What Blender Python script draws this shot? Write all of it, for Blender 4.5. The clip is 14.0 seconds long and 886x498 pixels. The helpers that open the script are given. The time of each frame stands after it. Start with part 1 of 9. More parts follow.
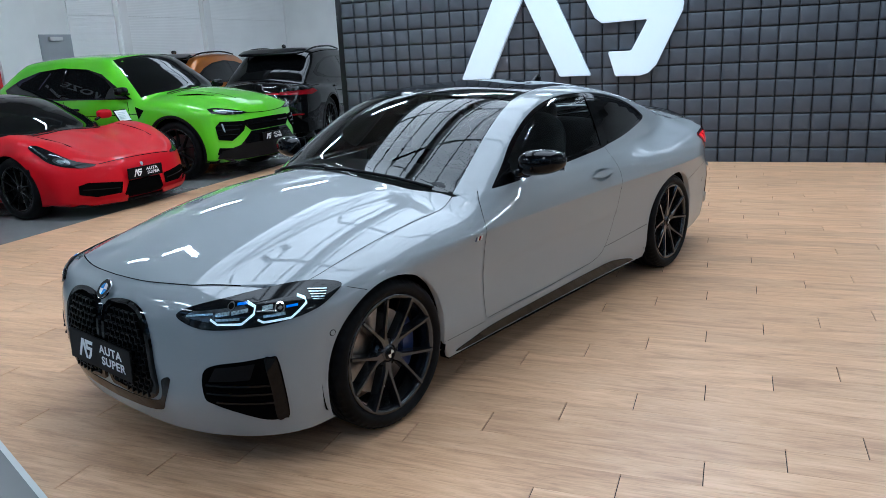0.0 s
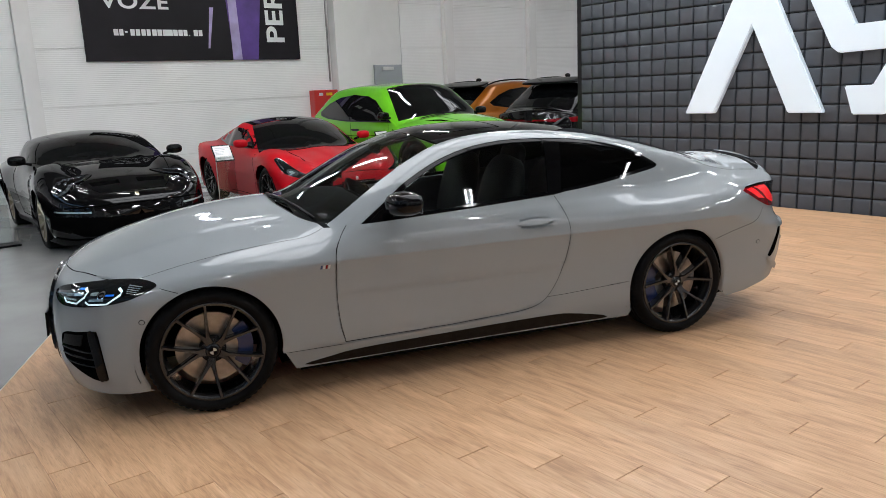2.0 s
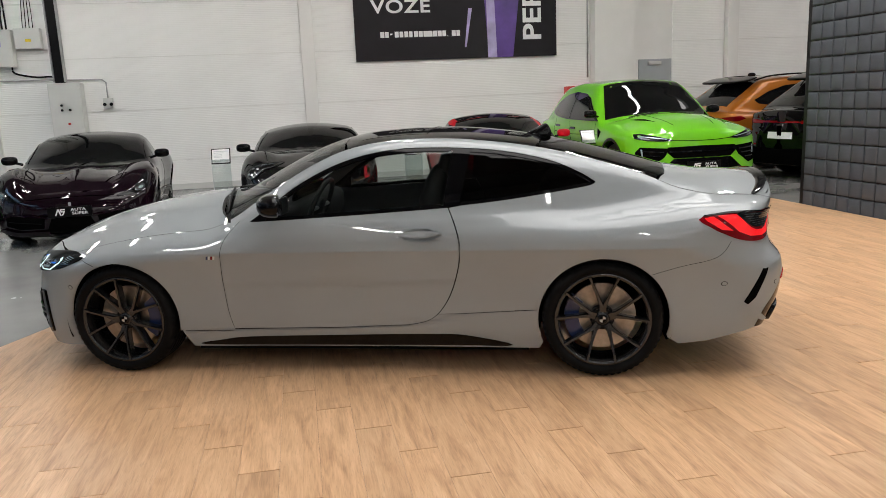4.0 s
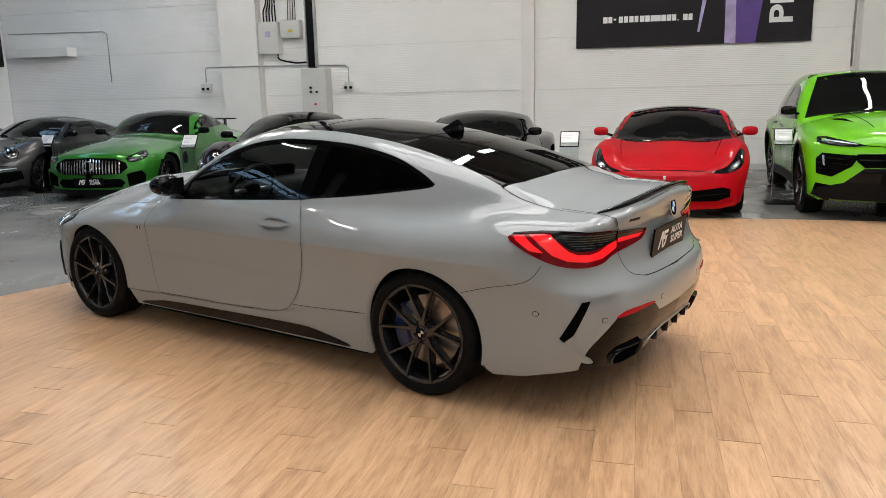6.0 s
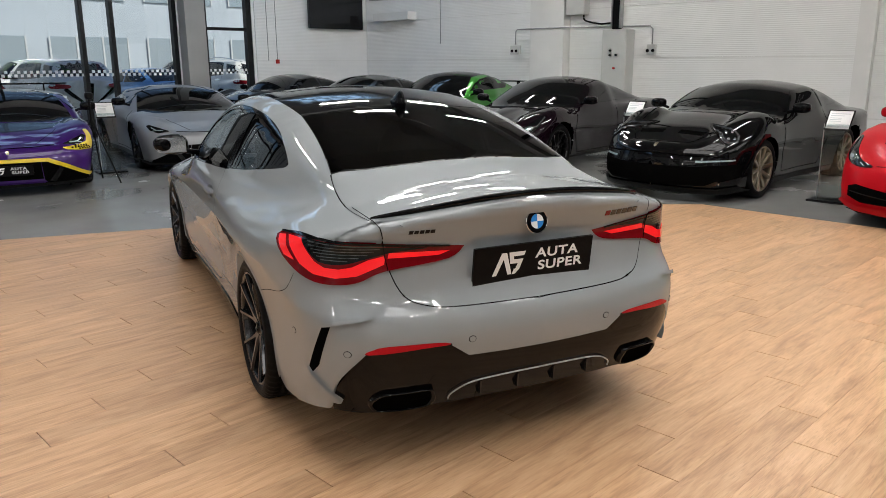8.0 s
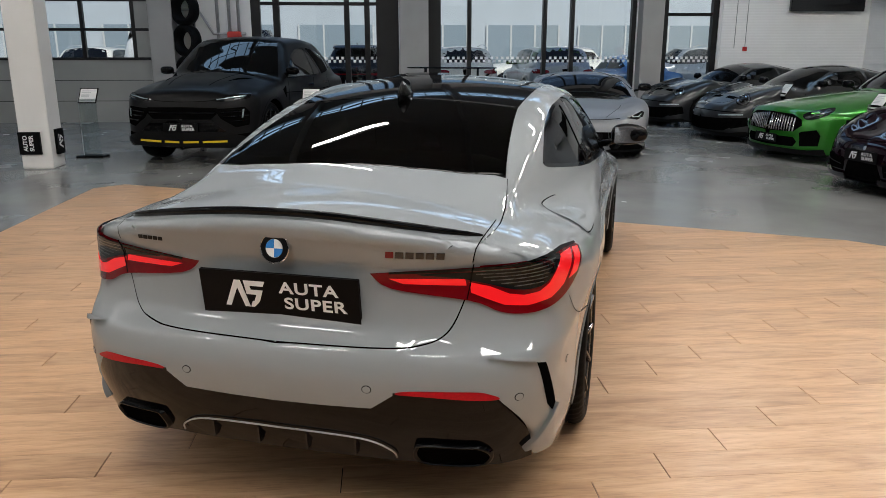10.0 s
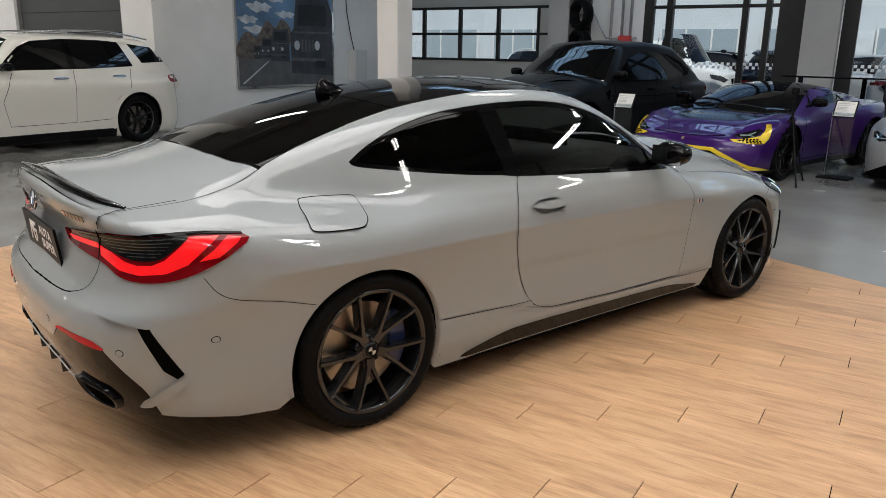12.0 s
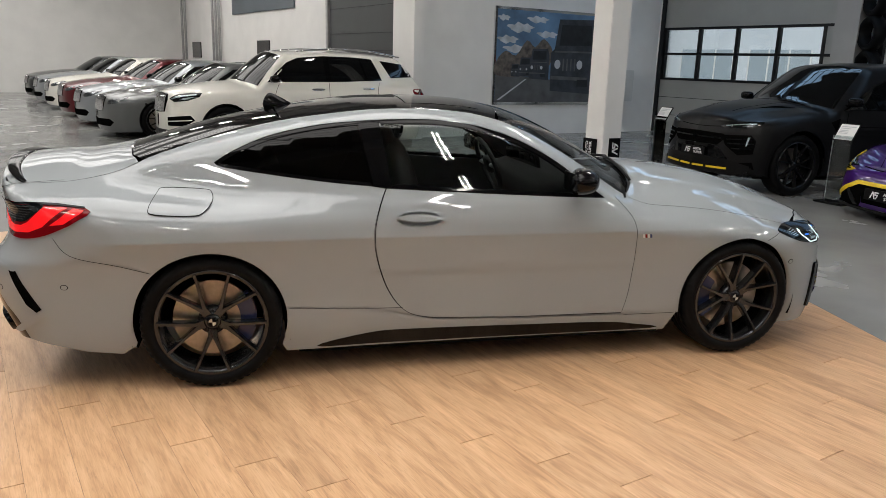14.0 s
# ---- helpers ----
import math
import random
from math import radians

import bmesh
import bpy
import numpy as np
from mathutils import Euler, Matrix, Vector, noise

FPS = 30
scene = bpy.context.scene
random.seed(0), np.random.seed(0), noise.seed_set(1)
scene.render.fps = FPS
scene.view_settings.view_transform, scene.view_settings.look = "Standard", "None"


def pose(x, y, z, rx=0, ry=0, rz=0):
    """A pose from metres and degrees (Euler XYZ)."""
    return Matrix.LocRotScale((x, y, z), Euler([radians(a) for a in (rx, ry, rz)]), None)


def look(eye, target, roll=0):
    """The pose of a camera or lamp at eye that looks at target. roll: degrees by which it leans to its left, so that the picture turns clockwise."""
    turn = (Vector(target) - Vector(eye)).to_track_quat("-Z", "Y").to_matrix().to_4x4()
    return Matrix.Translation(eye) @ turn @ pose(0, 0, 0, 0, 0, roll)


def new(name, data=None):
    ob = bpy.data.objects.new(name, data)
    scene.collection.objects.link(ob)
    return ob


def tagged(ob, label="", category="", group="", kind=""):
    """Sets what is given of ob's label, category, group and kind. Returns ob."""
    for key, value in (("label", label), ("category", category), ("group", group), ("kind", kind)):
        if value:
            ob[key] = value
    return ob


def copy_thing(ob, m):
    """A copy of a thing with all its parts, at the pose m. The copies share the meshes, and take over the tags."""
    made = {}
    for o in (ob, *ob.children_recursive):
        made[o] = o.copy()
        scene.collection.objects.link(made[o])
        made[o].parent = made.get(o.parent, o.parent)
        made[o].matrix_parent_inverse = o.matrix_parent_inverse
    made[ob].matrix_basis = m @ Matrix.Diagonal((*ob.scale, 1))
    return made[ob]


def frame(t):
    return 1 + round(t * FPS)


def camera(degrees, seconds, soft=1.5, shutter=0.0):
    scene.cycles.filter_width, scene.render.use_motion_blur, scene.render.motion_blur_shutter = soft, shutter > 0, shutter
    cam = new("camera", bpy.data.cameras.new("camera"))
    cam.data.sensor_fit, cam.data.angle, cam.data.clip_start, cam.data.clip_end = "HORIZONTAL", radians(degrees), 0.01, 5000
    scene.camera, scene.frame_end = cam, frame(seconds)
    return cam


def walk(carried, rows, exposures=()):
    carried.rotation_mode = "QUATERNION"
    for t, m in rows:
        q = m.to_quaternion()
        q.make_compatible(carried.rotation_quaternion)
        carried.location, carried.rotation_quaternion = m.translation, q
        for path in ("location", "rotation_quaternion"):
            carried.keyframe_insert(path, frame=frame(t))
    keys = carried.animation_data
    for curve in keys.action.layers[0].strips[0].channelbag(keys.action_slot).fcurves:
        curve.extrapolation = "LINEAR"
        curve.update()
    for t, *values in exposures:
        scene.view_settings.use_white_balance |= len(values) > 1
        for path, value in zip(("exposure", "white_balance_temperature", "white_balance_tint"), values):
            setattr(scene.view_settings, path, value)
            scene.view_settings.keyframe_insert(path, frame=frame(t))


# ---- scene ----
cam = camera(60.9, 14.0, 0.75)
PATH = [
    (0, (4.363, 1.696, 1.592), (2.564, 0.989, 1.079), -2.9),
    (0.5, (4.152, 2.334, 1.591), (2.456, 1.388, 1.115), -2.9),
    (1, (3.867, 2.978, 1.603), (2.305, 1.814, 1.152), -2.8),
    (1.5, (3.458, 3.531, 1.601), (2.058, 2.169, 1.172), -2.7),
    (2, (2.981, 4.028, 1.6), (1.77, 2.491, 1.188), -2.6),
    (2.5, (2.422, 4.411, 1.583), (1.415, 2.73, 1.182), -2.5),
    (3, (1.825, 4.77, 1.572), (1.028, 2.978, 1.181), -2.5),
    (3.2, (1.566, 4.88, 1.569), (0.855, 3.052, 1.18), -2.5),
    (5.3, (-1.232, 5.137, 1.56), (-1.019, 3.187, 1.174), -1.9),
    (5.5, (-1.504, 5.065, 1.535), (-1.208, 3.125, 1.149), -1.7),
    (6, (-2.132, 4.834, 1.525), (-1.631, 2.939, 1.126), -1.2),
    (6.5, (-2.724, 4.518, 1.52), (-2.014, 2.696, 1.102), -0.8),
    (7, (-3.232, 4.085, 1.518), (-2.308, 2.367, 1.079), -0.6),
    (7.5, (-3.683, 3.581, 1.51), (-2.531, 2.012, 1.05), -0.4),
    (8, (-4.029, 3.005, 1.519), (-2.65, 1.638, 1.04), -0.3),
    (8.5, (-4.307, 2.41, 1.52), (-2.717, 1.301, 1.029), -0.4),
    (9, (-4.478, 1.766, 1.516), (-2.722, 0.951, 1.014), -0.3),
    (9.2, (-4.543, 1.516, 1.511), (-2.734, 0.828, 1.007), -0.2),
    (11.3, (-4.308, -1.278, 1.507), (-2.487, -0.62, 1.007), 0.6),
    (11.5, (-4.231, -1.525, 1.501), (-2.452, -0.761, 1.0), 0.8),
    (12, (-3.929, -2.104, 1.51), (-2.281, -1.088, 1.007), 0.9),
    (12.5, (-3.609, -2.642, 1.543), (-2.115, -1.41, 1.043), 1.2),
    (13, (-3.245, -3.135, 1.562), (-1.909, -1.73, 1.068), 1.5),
    (13.5, (-2.885, -3.524, 1.585), (-1.703, -1.987, 1.096), 1.9),
    (14, (-2.574, -3.835, 1.575), (-1.521, -2.204, 1.097), 1.8),
]
walk(cam, [(t, look(eye, target, roll)) for t, eye, target, roll in PATH], [(0, 0.08, 5000, 3), (1.2, 0.05, 5250, 6), (2.4, 0.08, 6250, 10), (3.2, 0.1, 6400, 10), (5.5, 0.14, 6450, 10), (6.5, 0.06, 6450, 10), (8, -0.03, 6400, 10), (9, -0.18, 6400, 10), (11.5, -0.1, 6450, 10), (13, 0.0, 6500, 10), (14, 0.0, 6500, 10)])

# ---- world, sun, exposure ----
world = bpy.data.worlds.new("sky")
scene.world = world
world.use_nodes = True
sky = world.node_tree.nodes.new("ShaderNodeTexSky")
sky.sky_type, sky.sun_disc = "NISHITA", False
sky.sun_elevation, sky.sun_rotation = radians(46), radians(245)
backg = world.node_tree.nodes["Background"]
backg.inputs["Strength"].default_value = 0.15
world.node_tree.links.new(sky.outputs["Color"], backg.inputs["Color"])
sun_data = bpy.data.lights.new("sun", "SUN")
sun_data.energy, sun_data.angle, sun_data.color = 4.0, radians(0.6), (1.0, 0.95, 0.88)
sun = new("sun", sun_data)
sun.matrix_world = look((-26, -12, 30), (0, 0, 0))

# ---- materials ----


def mat(name, color, rough=0.5, metal=0.0, coat=0.0, spec=0.5, vary=0.0, scale=8.0, bump=0.0, bump_scale=60.0,
        fine=0.0, emit=0.0, rough_vary=0.0, coat_ior=1.5):
    """A principled surface with variation at two scales and a fine relief."""
    m = bpy.data.materials.new(name)
    m.use_nodes = True
    nt = m.node_tree
    b = nt.nodes["Principled BSDF"]
    b.inputs["Base Color"].default_value = (*color, 1)
    b.inputs["Roughness"].default_value = rough
    b.inputs["Metallic"].default_value = metal
    b.inputs["Specular IOR Level"].default_value = spec
    b.inputs["Coat Weight"].default_value = coat
    b.inputs["Coat Roughness"].default_value = 0.02
    b.inputs["Coat IOR"].default_value = coat_ior
    if emit:
        b.inputs["Emission Color"].default_value = (*color, 1)
        b.inputs["Emission Strength"].default_value = emit
    tc = nt.nodes.new("ShaderNodeTexCoord")
    if vary or rough_vary:
        big = nt.nodes.new("ShaderNodeTexNoise")
        big.inputs["Scale"].default_value, big.inputs["Detail"].default_value = scale, 6
        nt.links.new(tc.outputs["Object"], big.inputs["Vector"])
        if vary:
            mix = nt.nodes.new("ShaderNodeMix")
            mix.data_type, mix.blend_type = "RGBA", "MULTIPLY"
            mix.inputs["Factor"].default_value = 1.0
            mix.inputs[6].default_value = (*color, 1)
            ramp = nt.nodes.new("ShaderNodeMapRange")
            ramp.inputs["From Min"].default_value, ramp.inputs["From Max"].default_value = 0.3, 0.7
            ramp.inputs["To Min"].default_value, ramp.inputs["To Max"].default_value = 1 - vary, 1 + vary
            nt.links.new(big.outputs["Fac"], ramp.inputs["Value"])
            nt.links.new(ramp.outputs["Result"], mix.inputs[7])
            nt.links.new(mix.outputs[2], b.inputs["Base Color"])
        if rough_vary:
            rr = nt.nodes.new("ShaderNodeMapRange")
            rr.inputs["From Min"].default_value, rr.inputs["From Max"].default_value = 0.3, 0.7
            rr.inputs["To Min"].default_value, rr.inputs["To Max"].default_value = max(rough - rough_vary, 0.02), rough + rough_vary
            nt.links.new(big.outputs["Fac"], rr.inputs["Value"])
            nt.links.new(rr.outputs["Result"], b.inputs["Roughness"])
    if bump:
        n = nt.nodes.new("ShaderNodeTexNoise")
        n.inputs["Scale"].default_value, n.inputs["Detail"].default_value = bump_scale, 4
        nt.links.new(tc.outputs["Object"], n.inputs["Vector"])
        bp = nt.nodes.new("ShaderNodeBump")
        bp.inputs["Strength"].default_value, bp.inputs["Distance"].default_value = bump, 0.01
        nt.links.new(n.outputs["Fac"], bp.inputs["Height"])
        nt.links.new(bp.outputs["Normal"], b.inputs["Normal"])
    return m


def glass(name, tint, rough=0.0, ior=1.5):
    """A thin pane: tinted see-through with a mirror sheen by the angle."""
    m = bpy.data.materials.new(name)
    m.use_nodes = True
    nt = m.node_tree
    nt.nodes.remove(nt.nodes["Principled BSDF"])
    out = nt.nodes["Material Output"]
    tr = nt.nodes.new("ShaderNodeBsdfTransparent")
    tr.inputs["Color"].default_value = (*tint, 1)
    gl = nt.nodes.new("ShaderNodeBsdfGlossy")
    gl.inputs["Roughness"].default_value = rough
    fr = nt.nodes.new("ShaderNodeFresnel")
    fr.inputs["IOR"].default_value = ior
    mix = nt.nodes.new("ShaderNodeMixShader")
    nt.links.new(fr.outputs["Fac"], mix.inputs["Fac"])
    nt.links.new(tr.outputs["BSDF"], mix.inputs[1])
    nt.links.new(gl.outputs["BSDF"], mix.inputs[2])
    nt.links.new(mix.outputs["Shader"], out.inputs["Surface"])
    return m


def paint(name, color, metal=0.25, rough=0.35, coat=1.0, coat_ior=1.42):
    return mat(name, color, rough, metal, coat, spec=0.12 if sum(color) > 0.06 else 0.0, vary=0.03, scale=900.0, coat_ior=coat_ior)


M_GREY = paint("grey_paint", (0.262, 0.28, 0.293), 0.0, 0.5, 1.0, 1.5)
M_GLOSSBLACK = mat("gloss_black", (0.002, 0.002, 0.0024), 0.05, 0, 0, spec=0.2)
M_GAP = mat("dark_gap", (0.0025, 0.0025, 0.0025), 0.9, spec=0.0)
M_PLASTIC = mat("black_plastic", (0.004, 0.004, 0.0044), 0.4, spec=0.12, vary=0.2, scale=40, bump=0.1, bump_scale=400)
M_RUBBER = mat("tyre_rubber", (0.004, 0.004, 0.0043), 0.5, spec=0.08, vary=0.25, scale=18, bump=0.15, bump_scale=220)
M_RIM = mat("dark_rim_metal", (0.034, 0.034, 0.036), 0.22, 0.7, 0.4)
M_RIMBLACK = mat("black_rim", (0.006, 0.006, 0.0065), 0.25, 0.2, 0.3)
M_RIMGOLD = mat("bronze_rim", (0.32, 0.27, 0.19), 0.3, 0.9, 0.3)
M_DISC = mat("brake_disc", (0.30, 0.27, 0.24), 0.32, 1.0, vary=0.15, scale=30)
M_BLUE = mat("caliper_blue", (0.006, 0.02, 0.09), 0.35, 0.2, 0.5)
M_CHROME = mat("chrome", (0.75, 0.76, 0.78), 0.08, 1.0)
M_SATIN = mat("satin_metal", (0.5, 0.52, 0.54), 0.3, 0.9)
M_WHITE = mat("white_print", (0.82, 0.82, 0.82), 0.5)
M_PLATE = mat("plate_black", (0.0035, 0.0035, 0.004), 0.4, spec=0.08, vary=0.1, scale=30)
M_CARBON = mat("carbon", (0.006, 0.006, 0.0065), 0.25, 0.0, 0.4, vary=0.5, scale=300)
M_GLASS = glass("clear_glass", (0.72, 0.77, 0.75))
M_TINT = glass("tinted_glass", (0.02, 0.02, 0.022), 0.0, 1.32)
M_DARKGLASS = mat("dark_glass", (0.003, 0.0033, 0.0036), 0.02, 0, 0.0, spec=0.34)
M_LENS = mat("lamp_lens_dark", (0.006, 0.0068, 0.0075), 0.05, spec=0.22)
M_LENSGREY = mat("lamp_lens_grey", (0.07, 0.078, 0.086), 0.08, 0.4, 0.8, vary=0.6, scale=40)
M_LENSPALE = mat("lamp_pale_optic", (0.42, 0.52, 0.55), 0.15, 0.5, 0.6, vary=0.5, scale=120)
M_DRL = mat("daylight_lamp", (0.72, 0.88, 0.9), 0.2, emit=0.5)
M_BLUELED = mat("blue_lamp", (0.03, 0.2, 0.8), 0.2, emit=0.15)
M_RED = mat("tail_lamp_red", (0.16, 0.002, 0.005), 0.05, 0, 0.25, spec=0.2)
M_REFLECT = mat("red_reflector", (0.42, 0.004, 0.012), 0.25, spec=0.2, vary=0.15, scale=200)
M_REDGLOW = mat("tail_lamp_glow", (0.85, 0.010, 0.014), 0.12, coat=0.6, emit=0.42)
M_LEATHER = mat("black_leather", (0.022, 0.022, 0.023), 0.5, spec=0.25, vary=0.2, scale=20, bump=0.2, bump_scale=200)
M_PAPER = mat("white_card", (0.8, 0.8, 0.8), 0.6, vary=0.03, scale=5)


def acrylic(name):
    return glass(name, (0.86, 0.9, 0.9), 0.02)


M_ACRYLIC = acrylic("clear_acrylic")

# ---- mesh helpers ----


def mesh_object(name, verts, faces, material, parent=None, smooth=True, label="", normals=None):
    me = bpy.data.meshes.new(name)
    me.from_pydata([tuple(v) for v in verts], [], faces)
    me.materials.append(material)
    if smooth:
        me.polygons.foreach_set("use_smooth", [True] * len(me.polygons))
    me.update()
    if normals is not None:
        me.normals_split_custom_set_from_vertices([tuple(n) for n in normals])
    ob = new(name, me)
    if parent is not None:
        ob.parent = parent
    if label:
        tagged(ob, label=label)
    return ob


def part(name, bm, material, parent=None, label="", smooth=False, bevel=0.0):
    """One bmesh as one mesh object under a thing or a part."""
    if bevel:
        bmesh.ops.bevel(bm, geom=[e for e in bm.edges if len(e.link_faces) == 2 and e.calc_face_angle() > 0.6],
                        offset=bevel, segments=2, affect="EDGES", clamp_overlap=True)
    me = bpy.data.meshes.new(name)
    bm.to_mesh(me)
    bm.free()
    me.materials.append(material)
    if smooth:
        me.polygons.foreach_set("use_smooth", [True] * len(me.polygons))
    ob = new(name, me)
    if parent is not None:
        ob.parent = parent
    if label:
        tagged(ob, label=label)
    return ob


def box(x0, x1, y0, y1, z0, z1, bm=None):
    bm = bm or bmesh.new()
    bmesh.ops.create_cube(bm, size=1, matrix=Matrix.LocRotScale(((x0 + x1) / 2, (y0 + y1) / 2, (z0 + z1) / 2), None,
                                                                (abs(x1 - x0), abs(y1 - y0), abs(z1 - z0))))
    return bm


def lathe(profile, n=48, axis="y", side=1, bm=None):
    """A turned form: profile rows of (radius, along the axis)."""
    bm = bm or bmesh.new()
    rings = []
    for r, a in profile:
        ring = []
        for k in range(n):
            t = 2 * math.pi * k / n
            c, s = r * math.cos(t), r * math.sin(t)
            ring.append(bm.verts.new((c, a * side, s) if axis == "y" else (c, s, a)))
        rings.append(ring)
    for p, q in zip(rings, rings[1:]):
        for k in range(n):
            f = (p[k], p[(k + 1) % n], q[(k + 1) % n], q[k])
            bm.faces.new(f if side < 0 or axis == "z" else f[::-1])
    return bm


def prism(points, depth, place):
    """A flat outline of (u, v) pushed out by depth along w; place maps (u, v, w) to the world."""
    bm = bmesh.new()
    a = [bm.verts.new(place(u, v, 0)) for u, v in points]
    b = [bm.verts.new(place(u, v, depth)) for u, v in points]
    bm.faces.new(a)
    bm.faces.new(b[::-1])
    n = len(points)
    for k in range(n):
        bm.faces.new((a[k], b[k], b[(k + 1) % n], a[(k + 1) % n])[::-1])
    bmesh.ops.recalc_face_normals(bm, faces=bm.faces)
    return bm


def tube(points, radius, n=8):
    """A round tube through points."""
    bm = bmesh.new()
    pts = [Vector(p) for p in points]
    rings = []
    for i, p in enumerate(pts):
        d = (pts[min(i + 1, len(pts) - 1)] - pts[max(i - 1, 0)]).normalized()
        q = d.to_track_quat("Z", "Y")
        rings.append([bm.verts.new(p + q @ Vector((radius * math.cos(2 * math.pi * k / n), radius * math.sin(2 * math.pi * k / n), 0)))
                      for k in range(n)])
    for a, b in zip(rings, rings[1:]):
        for k in range(n):
            bm.faces.new((a[k], a[(k + 1) % n], b[(k + 1) % n], b[k]))
    bm.faces.new(rings[0][::-1])
    bm.faces.new(rings[-1])
    return bm


def words(text, size, m, material, parent, name="lettering", extrude=0.001, spacing=1.0):
    """Letters as a mesh of their own; m places them (they read along x, up along y)."""
    cu = bpy.data.curves.new(name, "FONT")
    cu.body, cu.size, cu.extrude, cu.align_x, cu.align_y = text, size, extrude, "CENTER", "CENTER"
    cu.space_character, cu.offset = spacing, size * 0.022
    tmp = new(name, cu)
    me = bpy.data.meshes.new_from_object(tmp.evaluated_get(bpy.context.evaluated_depsgraph_get()))
    bpy.data.objects.remove(tmp)
    me.transform(m)
    me.materials.clear()
    me.materials.append(material)
    ob = new(name, me)
    ob.parent = parent
    return ob


# ---- the skin of a car as a smooth implicit form ----


def spline(knots):
    """A monotone cubic through (t, value) knots, for whole arrays."""
    k = sorted(knots)
    xs, ys = np.array([a for a, b in k], float), np.array([b for a, b in k], float)
    h, d = np.diff(xs), np.diff(ys) / np.diff(xs)
    m = np.zeros(len(xs))
    m[0], m[-1] = d[0], d[-1]
    for i in range(1, len(xs) - 1):
        if d[i - 1] * d[i] > 0:
            w1, w2 = 2 * h[i] + h[i - 1], h[i] + 2 * h[i - 1]
            m[i] = (w1 + w2) / (w1 / d[i - 1] + w2 / d[i])

    def at(x):
        x = np.asarray(x, float)
        xc = np.clip(x, xs[0], xs[-1])
        i = np.clip(np.searchsorted(xs, xc) - 1, 0, len(xs) - 2)
        t = (xc - xs[i]) / h[i]
        t2, t3 = t * t, t * t * t
        v = ((2 * t3 - 3 * t2 + 1) * ys[i] + (t3 - 2 * t2 + t) * h[i] * m[i] + (3 * t2 - 2 * t3) * ys[i + 1] + (t3 - t2) * h[i] * m[i + 1])
        return v + np.where(x < xs[0], (x - xs[0]) * m[0], 0) + np.where(x > xs[-1], (x - xs[-1]) * m[-1], 0)
    return at


def smax(a, b, k):
    h = np.maximum(k - np.abs(a - b), 0) / k
    return np.maximum(a, b) + h * h * k * 0.25


def smin(a, b, k):
    return -smax(-a, -b, k)


